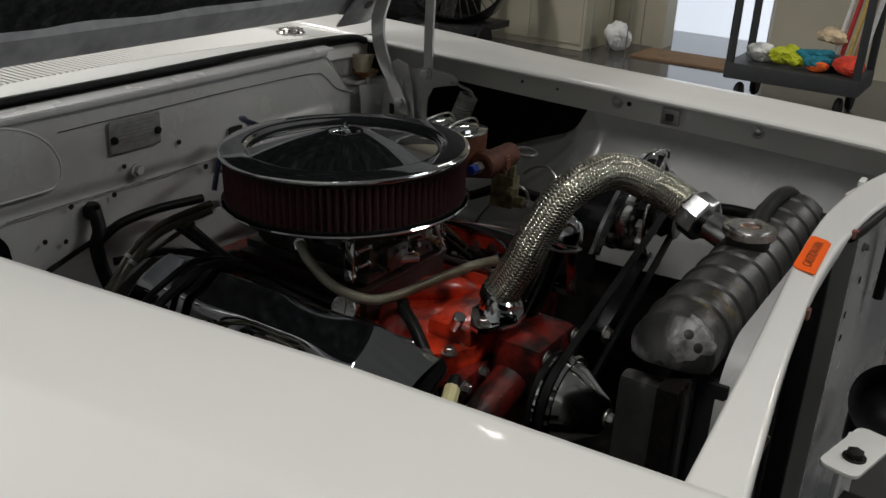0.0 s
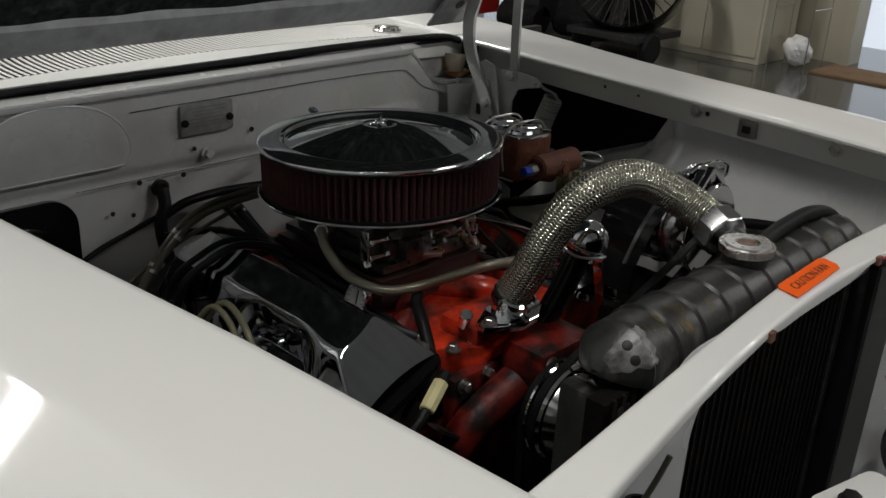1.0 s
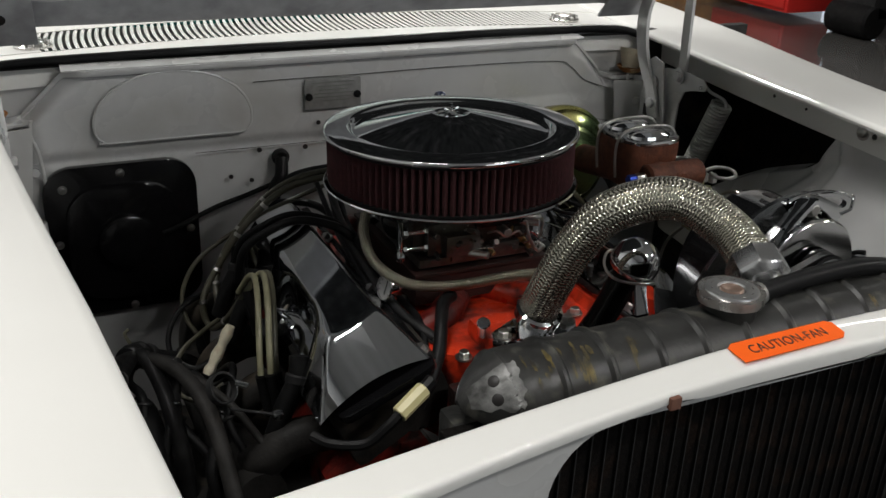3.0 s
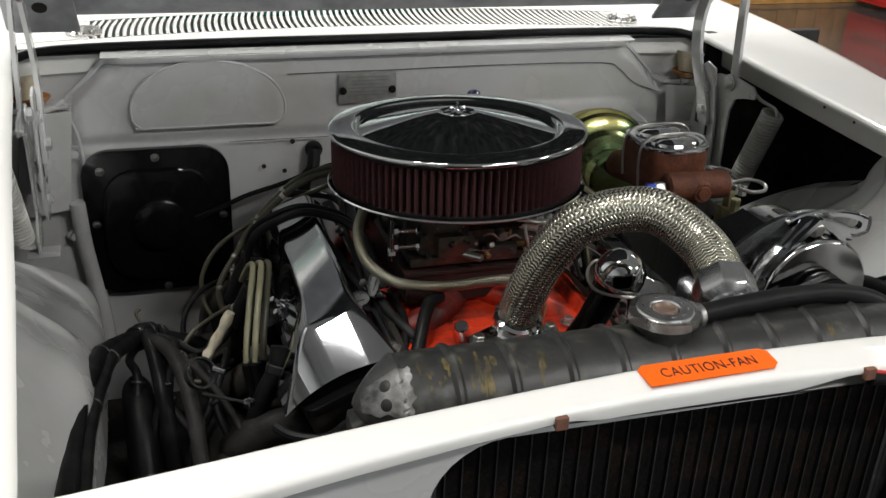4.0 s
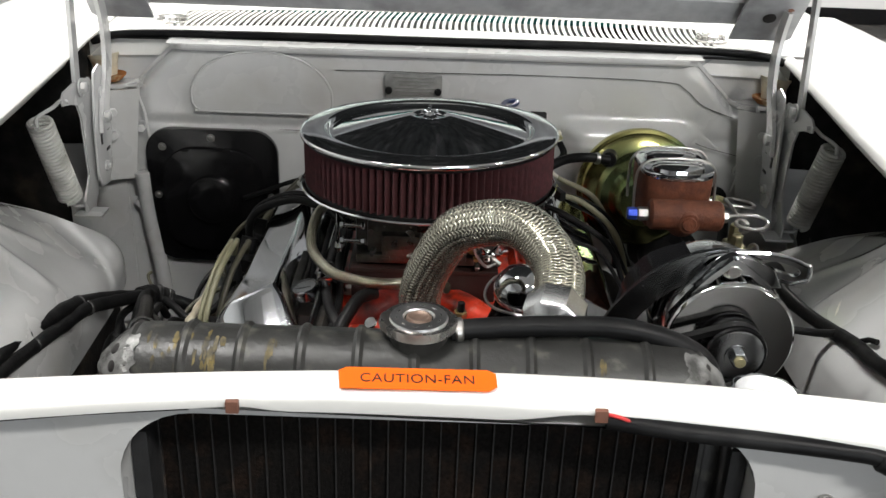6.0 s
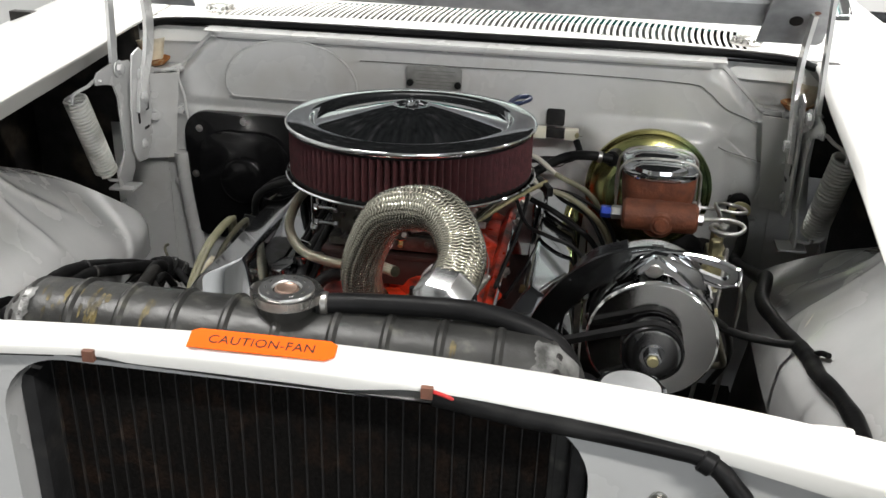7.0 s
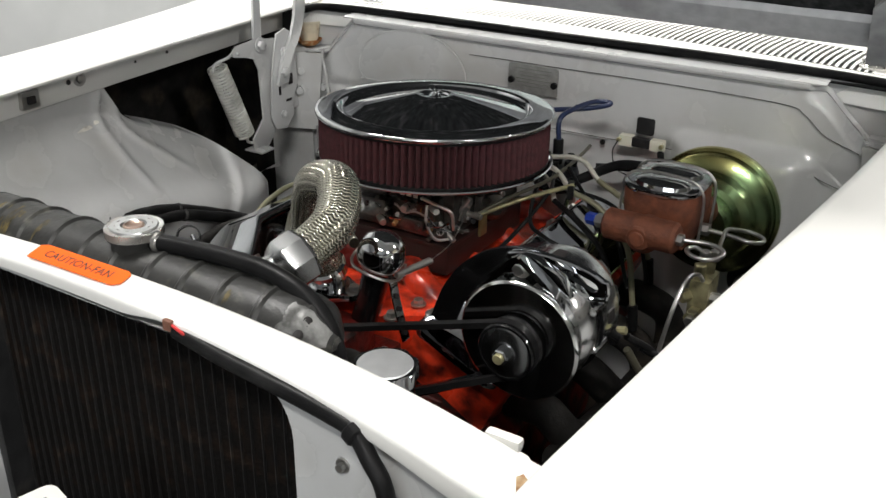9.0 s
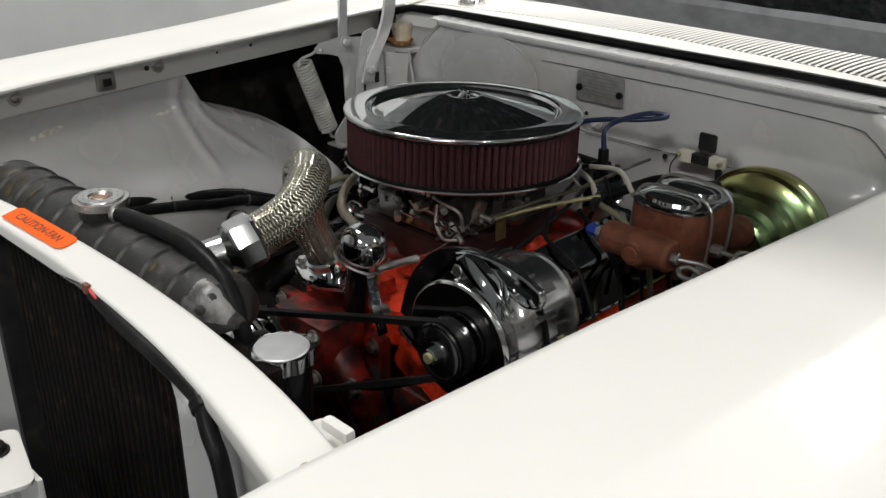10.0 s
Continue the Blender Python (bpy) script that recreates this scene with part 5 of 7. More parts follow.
for k, (x, z) in enumerate(((0.1370, 0.842), (0.1410, 0.826), (0.1450, 0.811), (0.1490, 0.796))):
    lathe([(0, 0), (0.0035, 0), (0.0035, 0.001), (0, 0.001)], 12, Matrix.Translation((x + 0.0006, -0.295, z)) @ Matrix.Rotation(radians(75), 4, "Y"), bm)
part("slot", bm, INK, bracket2)
spr = thing("throttle_return_spring", "thin steel return spring to the throttle lever", "spring")
P0, P1 = Vector((0.126, -0.290, 0.862)), Vector((0.148, -0.190, 0.862))
dirv = (P1 - P0).normalized()
sd = dirv.cross(Vector((0, 0, 1))).normalized()
ud = sd.cross(dirv)
part("coil", tube([P0 + (P1 - P0) * (0.08 + 0.57 * k / 420) + 0.0040 * (math.cos(k * 0.75) * sd + math.sin(k * 0.75) * ud) for k in range(421)], 0.00095, 5, None, 1), STEEL, spr)
part("pull_wire", tube([tuple(P0 + (P1 - P0) * 0.65), (0.135, -0.17, 0.862), (0.112, -0.10, 0.862), (0.092, -0.06, 0.862)], 0.0007, 6), STEEL, spr)

belt = thing("drive_belt", "black fan belt from crank pulley to alternator", "belt")
def belt_path(circles, th):
    """A belt round two pulleys (x, z, r), in one plane."""
    (x1, z1, r1), (x2, z2, r2) = circles
    a = math.atan2(z2 - z1, x2 - x1)
    d = math.hypot(x2 - x1, z2 - z1)
    g = math.asin((r1 - r2) / d)
    pts = []
    for k in range(25):
        t = a + math.pi / 2 - g + k / 24 * (math.pi + 2 * g)
        pts.append((x1 + r1 * math.cos(t), z1 + r1 * math.sin(t)))
    for k in range(25):
        t = a - math.pi / 2 + g + k / 24 * (math.pi - 2 * g)
        pts.append((x2 + r2 * math.cos(t), z2 + r2 * math.sin(t)))
    return pts
WPX, WPZ = -0.022, 0.718
def belt_mesh(circles, y, w=0.010):
    pts = belt_path(circles, 0)
    bm = bmesh.new()
    c = Vector((sum(p[0] for p in pts) / len(pts), sum(p[1] for p in pts) / len(pts)))
    rows = []
    for i, p in enumerate(pts):
        q, o = pts[(i + 1) % len(pts)], pts[i - 1]
        d = Vector((q[0] - o[0], q[1] - o[1])).normalized()
        nx, nz = d.y, -d.x
        rows.append([bm.verts.new((p[0] + nx * h, y + e, p[1] + nz * h)) for h, e in ((0.003, -w / 2), (0.003, w / 2), (-0.004, w / 2 * 0.7), (-0.004, -w / 2 * 0.7))])
    for i in range(len(rows)):
        a, b = rows[i], rows[(i + 1) % len(rows)]
        for k in range(4):
            bm.faces.new((a[k], a[(k + 1) % 4], b[(k + 1) % 4], b[k]))
    return bm
part("belt_loop", belt_mesh(((WPX, WPZ, 0.060), (AX, AZ, 0.029)), -0.369), BLACK, belt)
wp = thing("water_pump_pulley", "chrome water pump pulley with conical nose", "pulley")
part("pulley_rim", lathe([(0.02, -0.012), (0.055, -0.010), (0.062, -0.012), (0.064, -0.008), (0.057, 0.0), (0.064, 0.008), (0.064, 0.011), (0.02, 0.012)], 64, pose(WPX, -0.369, WPZ, -90)), CHROME, wp, "chrome grooved rim")
part("nose_cone", lathe([(0.054, 0.0), (0.050, 0.012), (0.030, 0.040), (0.024, 0.050), (0.018, 0.053), (0, 0.053)], 56, pose(WPX, -0.380, WPZ, 90)), FANCHROME, wp, "chrome cone")
part("hub_bolt", hexbolt((WPX, -0.432, WPZ), (0, -1, 0), 0.008, 0.012), STEEL, wp)
crank = thing("crank_pulley", "dark crankshaft pulley low at the engine front", "pulley")
part("pulley_disc", lathe([(0.01, -0.02), (0.075, -0.018), (0.08, -0.012), (0.07, 0.0), (0.08, 0.012), (0.075, 0.018), (0.01, 0.02)], 48, pose(0, -0.369, 0.53, -90)), SATIN, crank)
part("crank_belt", belt_mesh(((WPX, WPZ, 0.0595), (0.0, 0.53, 0.075)), -0.355), BLACK, crank)

# power-steering style reservoir with chrome cap
res = thing("oil_fill_canister", "dark canister with a polished chrome cap", "canister")
part("canister", lathe([(0, 0), (0.024, 0.0), (0.026, 0.004), (0.026, 0.085), (0.022, 0.09)], 40, pose(0.298, -0.547, 0.842)), BLACKGLOSS, res, "glossy dark canister")
CAPO = [((0.0288 + 0.0016 * math.cos(8 * a)) * math.cos(a), (0.0288 + 0.0016 * math.cos(8 * a)) * math.sin(a)) for a in [2 * math.pi * k / 96 for k in range(96)]]
capc = part("chrome_cap", prism(CAPO, 0.015, pose(0.298, -0.547, 0.918), None, 0.0025), CHROME, res, "scalloped chrome cap")
part("cap_top", lathe([(0.0255, 0.0), (0.0245, 0.0012), (0.012, 0.0018), (0, 0.0018)], 48, pose(0.298, -0.547, 0.9328)), material("satin_cap", (0.68, 0.69, 0.70), 0.42, metal=0.85, vary=0.06, scale=60, rough_vary=0.06), capc, "satin top of the cap")

# ---- hood hinges ----
def mirror(s, p):
    return (CX + s * (p[0] - CX), p[1], p[2])


for s in (-1, 1):
    X = lambda x: CX + s * (x - CX)
    pl = [(0.225, 0.742), (0.262, 0.735), (0.285, 0.760), (0.290, 0.84), (0.335, 0.80), (0.385, 0.80), (0.395, 0.92), (0.33, 0.93), (0.300, 0.955), (0.24, 0.962), (0.192, 0.958), (0.180, 0.948), (0.184, 0.938), (0.215, 0.932), (0.240, 0.925), (0.252, 0.90), (0.256, 0.80), (0.222, 0.765)]
    bm = prism(pl, 0.0035, Matrix(((0, 0, s, X(0.588)), (1, 0, 0, 0), (0, 1, 0, 0), (0, 0, 0, 1))), None, 0.001)
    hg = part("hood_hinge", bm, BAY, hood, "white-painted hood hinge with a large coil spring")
    bm = B(X(0.585), 0.235, 0.742, 0.045, 0.04, 0.004, 0.001)
    part("spring_foot", bm, BAY, hg)
    part("front_link", band([mirror(s, p) for p in ((0.592, 0.252, 0.93), (0.590, 0.253, 0.98), (0.586, 0.252, 1.06), (0.580, 0.245, 1.16), (0.578, 0.235, 1.24))], 0.020, 0.006), BAY, hg, "straight link up to the hood")
    part("rear_arm", band([mirror(s, p) for p in ((0.572, 0.300, 0.865), (0.572, 0.315, 0.91), (0.573, 0.345, 0.955), (0.576, 0.365, 1.00), (0.580, 0.372, 1.045), (0.582, 0.36, 1.09))], 0.030, 0.007), BAY, hg, "curved arm bolted to the hood")
    bolts("bolt", [(mirror(s, p), (-s, 0, 0)) for p in ((0.571, 0.305, 0.888), (0.585, 0.255, 0.95))], 0.010, 0.010, BAY, hg)
    bolts("mount_bolt", [(mirror(s, p), (-s * 0.7, -1, 0)) for p in ((0.583, 0.372, 0.875), (0.583, 0.365, 0.835))], 0.0085, 0.010, BAY, hg)
    top, bot = Vector(mirror(s, (0.625, 0.172, 0.922))), Vector(mirror(s, (0.612, 0.226, 0.765)))
    ax = (bot - top).normalized()
    e1 = ax.cross(Vector((1, 0, 0))).normalized()
    e2 = ax.cross(e1)
    TURNS = 24
    pts = [top + (bot - top) * (0.04 + 0.92 * k / (TURNS * 12)) + 0.0180 * (math.cos(k * math.pi / 6) * e1 + math.sin(k * math.pi / 6) * e2) for k in range(TURNS * 12 + 1)]
    part("coil_spring", tube(pts, 0.0027, 8, None, 1, False), SPRING, hg, "painted counterbalance spring")
    part("spring_hook", tube([tuple(top + ax * 0.01 + e1 * 0.014), tuple(top - ax * 0.001), mirror(s, (0.606, 0.186, 0.935)), mirror(s, (0.594, 0.190, 0.945)), mirror(s, (0.584, 0.194, 0.943))], 0.0030, 8), BAY, hg)
    wide = [(0.268, 0.800), (0.282, 0.772), (0.312, 0.768), (0.336, 0.792), (0.338, 0.83), (0.352, 0.852), (0.350, 0.90), (0.338, 0.925), (0.345, 0.958), (0.322, 0.972), (0.296, 0.965), (0.286, 0.93), (0.276, 0.88)]
    bm = prism(wide, 0.004, Matrix(((0, 0, s, X(0.577)), (1, 0, 0, 0), (0, 1, 0, 0), (0, 0, 0, 1))), None, 0.0012)
    part("pivot_plate", bm, BAY, hg, "second hinge plate with pivots and slots")
    for py, pz, pr in ((0.315, 0.925, 0.012), (0.305, 0.800, 0.009)):
        part("pivot", lathe([(pr, 0), (pr, 0.004), (pr * 0.6, 0.005), (pr * 0.55, 0.008), (0, 0.009)], 20, aim(mirror(s, (0.577, py, pz)), mirror(s, (0.50, py, pz)))), BAY, hg)
    for py, pz, w_, h_ in ((0.330, 0.868, 0.012, 0.022), (0.296, 0.850, 0.006, 0.018), (0.322, 0.826, 0.016, 0.005)):
        part("slot", box(bmesh.new(), X(0.5765), py, pz, 0.0015, w_, h_, 0.0005), INK, hg)
    part("spring_hook", tube([tuple(bot - ax * 0.01 + e1 * 0.014), tuple(bot + ax * 0.004), tuple(bot + ax * 0.012), mirror(s, (0.595, 0.236, 0.752))], 0.0030, 8), BAY, hg)
    # cowl side pocket and its rusty drain
    bm = sheet(lambda u, v: Vector((X(0.44 + 0.20 * u), 0.438 + 0.012 * math.sin(3 * u) , 0.90 + 0.10 * v)), 12, 6, 0.003)
    part("cowl_side", bm, BAY, body, "white cowl side pocket")
    bm = sheet(lambda u, v: Vector((X(0.535 + 0.10 * u), 0.395 + 0.05 * v, 0.917)), 4, 4, 0.003)
    part("pocket_floor", bm, BAY, body)
    dish = thing("cowl_drain", "rust-stained metal drain dish beside the cowl", "drain", "cowl drains")
    part("dish", lathe([(0, 0.001), (0.016, 0.001), (0.026, 0.008), (0.028, 0.010), (0.027, 0.007), (0.017, -0.002), (0, -0.002)], 32, pose(X(0.592), 0.412, 0.923)), TRAYRUST, dish, "rusty dish")
    part("spout", lathe([(0.017, 0), (0.019, 0.008), (0.022, 0.022), (0.027, 0.038), (0.025, 0.038), (0.020, 0.022), (0.015, 0.0)], 28, pose(X(0.602), 0.428, 0.925, -6, s * 8)), STAINED, dish, "stained cream spout")
    # fender lip fasteners
    for y, z in ((-0.149, 0.0), (-0.413, 0.0)):
        p = rim(s, y, 0.0555, -0.030)
        fb = tagged(part("fender_bolt", hexbolt(p, (-s, 0, 0.1), 0.0075, 0.007, 1.6), STEEL, None), "painted hex bolt on the fender lip", "bolt", "fender bolts")
    bm = box(bmesh.new(), 0, 0, 0, 0.014, 0.032, 0.028, 0.002, Matrix.Translation(rim(s, -0.256, 0.053, -0.036)))
    clip = thing("hood_bumper_clip", "metal spring clip on the fender lip", "clip", "fender clips")
    part("frame", bm, STEEL, clip)
    part("slot", box(bmesh.new(), 0, 0, 0, 0.004, 0.014, 0.012, 0.001, Matrix.Translation(rim(s, -0.256, 0.0445, -0.036))), INK, clip)
    dots("lip_hole", [(rim(s, y, 0.0553, -0.030), (-s, 0, 0.1), r) for y, r in ((-0.172, 0.0045), (0.06, 0.003), (-0.02, 0.0025))], INK, body)
    # wiper pivots
    wp_ = thing("wiper_pivot", "ridged chrome wiper pivot cap on the cowl", "wiper pivot", "wiper pivots")
    px_ = 0.513 if s > 0 else -0.488
    part("dome", lathe([(0.030, 0), (0.030, 0.004), (0.024, 0.006), (0.019, 0.010), (0.010, 0.0125), (0, 0.013)], 32, pose(px_, 0.548, 1.0)), CAPMETAL, wp_)
    for k in range(12):
        a = 2 * math.pi * k / 12
        part("ridge", box(bmesh.new(), px_ + 0.022 * math.cos(a), 0.548 + 0.022 * math.sin(a), 1.009, 0.010, 0.003, 0.004, 0.001, Matrix.Rotation(a, 4, "Z")), CAPMETAL, wp_)
    # hood hinge seat with its hole
    bm = lathe([(0, 0), (0.011, 0), (0.011, 0.001), (0, 0.001)], 20, aim(hood_at(X(0.560), 0.052, -0.0125), hood_at(X(0.560), 0.052, -1)))
    part("frame_hole", bm, INK, hood)
    bm = prism([(-0.058, -0.060), (0.040, -0.060), (0.048, -0.052), (0.048, 0.085), (0.030, 0.105), (-0.020, 0.105), (-0.052, 0.060)], 0.006, None, None, 0.0028)
    put(bm, Matrix.Translation(hood_at(X(0.566), 0.055, -0.0065)) @ Matrix.Rotation(-HA, 4, "X") @ Matrix.Diagonal((s, -1, 1, 1)) @ Matrix.Translation((0, 0, -0.003)))
    part("hinge_seat", bm, HOODGREY, hood, "stamped hinge corner with a round hole")
    for k, (dx, dd, r) in enumerate(((-0.035, 0.03, 0.004), (0.02, 0.085, 0.005), (-0.01, 0.115, 0.0035))):
        bm = prism([(r * (1 + 0.4 * math.sin(7 * k + 3 * a)) * math.cos(a), r * math.sin(a)) for a in [j * math.pi / 5 for j in range(10)]], 0.0006)
        put(bm, Matrix.Translation(hood_at(X(0.566 + dx), dd, -0.0126)) @ Matrix.Rotation(-HA, 4, "X") @ Matrix.Rotation(math.pi, 4, "X"))
        part("rust_spot", bm, BROWNCLIP, hood, "small rust spot")

# ---- on the firewall ----
heater = thing("heater_blower_cover", "black stamped heater housing on the firewall", "heater box")


def on_wall(outline, h, y=0.398, bevel=0.0015):
    return prism(outline, h, pose(0, y, 0, 90, 0, 0), None, bevel)


part("back_plate", on_wall(rounded(0.236, 0.256, 0.045, 8, -0.392, 0.716), 0.012), BLACKGLOSS, heater)
part("raised_panel", on_wall(rounded(0.178, 0.196, 0.055, 8, -0.392, 0.713), 0.012, 0.387, 0.006), BLACKGLOSS, heater)
part("motor_boss", lathe([(0.045, 0), (0.044, 0.012), (0.040, 0.015), (0.020, 0.016), (0, 0.016)], 40, pose(-0.392, 0.376, 0.718, 90)), BLACKGLOSS, heater, "round motor boss")
for x, z in ((-0.392, 0.829), (-0.494, 0.718), (-0.389, 0.594), (-0.288, 0.72), (-0.48, 0.81)):
    part("screw", hexbolt((x, 0.386, z), (0, -1, 0), 0.005, 0.004, 1.4), STEEL, heater)

cov = thing("access_cover", "white half-round access cover on the firewall", "cover plate")
DP = [(-0.198 + 0.022 * math.cos(a), 0.899 + 0.022 * math.sin(a)) for a in (-1.57, -1.2, -0.8, -0.4, -0.1)]
for k in range(1, 28):
    a = radians(2 + 176 * k / 28)
    DP.append((-0.299 + 0.124 * math.copysign(abs(math.cos(a)) ** 0.94, math.cos(a)), 0.899 + 0.086 * math.sin(a) ** 0.94))
DP += [(-0.400 - 0.022 * math.cos(a), 0.899 + 0.022 * math.sin(a)) for a in (-0.1, -0.4, -0.8, -1.2, -1.57)]
part("plate", on_wall(DP, 0.005, 0.3955, 0.001), BAY, cov)
part("bead", tube([(x, 0.3920, z) for x, z in DP + DP[:1]], 0.0024, 8, None, 3), BAY, cov, "raised bead round the edge")
for x, z in ((-0.36, 0.951), (-0.245, 0.962)):
    part("hole_rim", lathe([(0.0065, 0), (0.0065, 0.002), (0.0035, 0.002), (0.0035, 0)], 20, pose(x, 0.3925, z, 90)), BAY, cov)
    dots("screw_hole", [((x, 0.3922, z), (0, -1, 0), 0.0033)], GRIME, cov)
part("dirt_line", tube([(x * 1.018 + 0.0054, 0.4000, 0.925 + (z - 0.925) * 1.045) for x, z in DP + DP[:1]], 0.0014, 6, None, 3), SEAM, cov, "dirty joint round the cover")

idp = thing("data_plate", "grey metal data plate with unreadable stamped lines", "plate")
part("plate", on_wall(rounded(0.100, 0.052, 0.004, 3, -0.034, 0.930), 0.002, 0.3935, 0.0005), material("dull_plate", (0.30, 0.30, 0.29), 0.5, metal=0.4, vary=0.15, scale=80), idp)
STAMP = material("stamped_grey", (0.20, 0.20, 0.19), 0.6)
for k in range(6):
    part("stamped_line", B(-0.034 + 0.004 * (k % 2), 0.3912, 0.949 - 0.0062 * k, 0.074 - 0.012 * (k % 3), 0.0006, 0.0016, 0), STAMP, idp)
for x in (-0.077, 0.009):
    part("screw", lathe([(0.0065, 0), (0.006, 0.004), (0.003, 0.005), (0, 0.005)], 16, pose(x, 0.3915, 0.926, 90)), BLACK, idp)

resi = thing("ballast_resistor", "white ceramic ballast resistor on the firewall", "resistor")
part("ceramic", B(0.188, 0.376, 0.858, 0.034, 0.014, 0.016, 0.002), SATIN, resi, "dark ceramic middle")
CERAMIC = material("ceramic_cream", (0.68, 0.66, 0.55), 0.45, vary=0.08)
for x in (0.160, 0.216):
    part("end_block", B(x, 0.376, 0.858, 0.024, 0.016, 0.019, 0.002), CERAMIC, resi)
part("strap", on_wall(rounded(0.032, 0.030, 0.004, 3, 0.186, 0.882), 0.003, 0.394, 0.0005), SATIN, resi, "dark mounting strap")
for x in (0.150, 0.226):
    part("terminal", rod((x, 0.369, 0.86), (x, 0.361, 0.86), 0.004, 8), ZBRASS, resi)
bm = tube([(0.226, 0.365, 0.850), (0.232, 0.350, 0.835), (0.215, 0.340, 0.823), (0.175, 0.335, 0.822), (0.13, 0.32, 0.82)], 0.006, 10)
tagged(part("resistor_wire", bm, BLACK, None), "black taped wire below the resistor", "wire", "wires")
bm = tube([(0.150, 0.362, 0.86), (0.146, 0.35, 0.84), (0.16, 0.345, 0.812), (0.20, 0.348, 0.806), (0.225, 0.352, 0.83)], 0.0012, 6)
tagged(part("thin_wire", bm, INK, None), "thin black wire at the resistor", "wire", "wires")

for nm, x, z, r in (("grommet", -0.129, 0.826, 0.015), ("grommet", 0.520, 0.748, 0.021)):
    g_ = tagged(part("grommet", lathe([(r, 0), (r, 0.006), (r * 0.7, 0.010), (r * 0.5, 0.010), (0, 0.004)], 24, pose(x, 0.394, z, 90)), BLACK, None), "black rubber firewall grommet", "grommet", "grommets")
part("grommet_collar", lathe([(0.024, 0), (0.023, 0.006), (0.012, 0.012)], 24, pose(0.523, 0.386, 0.740, 90) @ Matrix.Diagonal((0.80, 0.66, 1, 1))), CREAM, body)
dots("wall_hole", [((x, 0.3942 if z > 0.846 else 0.392, z), (0, -1, 0), r) for x, z, r in ((-0.165, 0.842, 0.0045), (-0.085, 0.840, 0.0045), (-0.06, 0.88, 0.004), (0.055, 0.895, 0.0045), (0.11, 0.84, 0.005), (0.505, 0.76, 0.005), (-0.18, 0.79, 0.004), (-0.215, 0.80, 0.004))], INK, body)
bolts("wall_bolt", [((-0.036, 0.394, 0.868), (0, -1, 0)), ((-0.515, 0.395, 0.842), (0, -1, 0))] + [((x, 0.392, z), (0, -1, 0)) for x, z in ((-0.548, 0.80), (-0.53, 0.70), (0.555, 0.80), (0.548, 0.715))], 0.008, 0.010, BAY, body)
for s in (-1, 1):
    X = lambda x: CX + s * (x - CX)
    bm = sheet(lambda u, v: Vector((X(0.535 + 0.075 * u + 0.02 * v), 0.385 - 0.03 * u, 0.915 - 0.165 * v)), 6, 8, 0.003)
    part("corner_plate", bm, BAY, body, "white corner gusset")
    bm = tube([(X(0.535), 0.386, 0.925), (X(0.538), 0.388, 0.90), (X(0.530), 0.388, 0.87), (X(0.524), 0.390, 0.80), (X(0.515), 0.390, 0.76)], 0.0028, 8)
    put(bm, Matrix.Translation((0.032 if s > 0 else 0.0, 0, 0)))
    part("drain_wire", bm, BAY, body, "painted wire along the corner")
    if s < 0:
        bm = tube([(X(0.545), 0.388, 0.76), (X(0.540), 0.39, 0.68), (X(0.525), 0.39, 0.55), (X(0.52), 0.39, 0.45)], 0.014, 10)
        part("corner_tube", bm, BAY, body, "painted corner brace")
    part("corner_wall", sheet(lambda u, v: Vector((X(0.575 + 0.105 * u), 0.394 - 0.01 * u, 0.45 + 0.36 * v)), 6, 6, 0.003), BAY, body, "white wall panel in the bay corner")

# steering column through its dark opening
col = thing("steering_column", "black steering column entering the firewall", "steering column")
part("column", rod((0.415, 0.395, 0.655), (0.385, -0.02, 0.56), 0.024, 24), SATIN, col)
part("boot", lathe([(0.052, 0), (0.050, 0.008), (0.034, 0.02), (0.030, 0.05), (0.024, 0.055)], 32, aim((0.418, 0.366, 0.656), (0.388, 0.0, 0.565))), BLACK, col, "black rubber boot")
part("opening_plate", on_wall(rounded(0.105, 0.056, 0.027, 8, 0.440, 0.660), 0.003, 0.366, 0.001), GRIME, col, "dark plate round the column")
part("steering_box", B(0.385, -0.08, 0.50, 0.11, 0.17, 0.15, 0.02), GRIME, col, "black steering gear box")

# ---- wiring ----
def cable(name, pts, r, mat, label, cat="wire", group="wires", n=10):
    return tagged(part(name, tube(pts, r, n), mat, None), label, cat, group)


cable("heater_cable", [(-0.335, 0.372, 0.722), (-0.30, 0.365, 0.738), (-0.25, 0.37, 0.757), (-0.19, 0.375, 0.772), (-0.15, 0.365, 0.790)], 0.0042, BLACK, "black ribbed cable from the heater motor")
cable("firewall_loom", [(-0.129, 0.385, 0.826), (-0.135, 0.37, 0.80), (-0.15, 0.36, 0.78), (-0.155, 0.34, 0.74), (-0.16, 0.30, 0.70), (-0.18, 0.26, 0.66)], 0.011, BLACK, "black taped loom below the firewall grommet", "wiring loom", "looms")
cable("firewall_loom", [(-0.15, 0.36, 0.785), (-0.10, 0.365, 0.802), (-0.03, 0.36, 0.808), (0.05, 0.34, 0.81)], 0.0075, BLACK, "black taped loom along the firewall", "wiring loom", "looms")
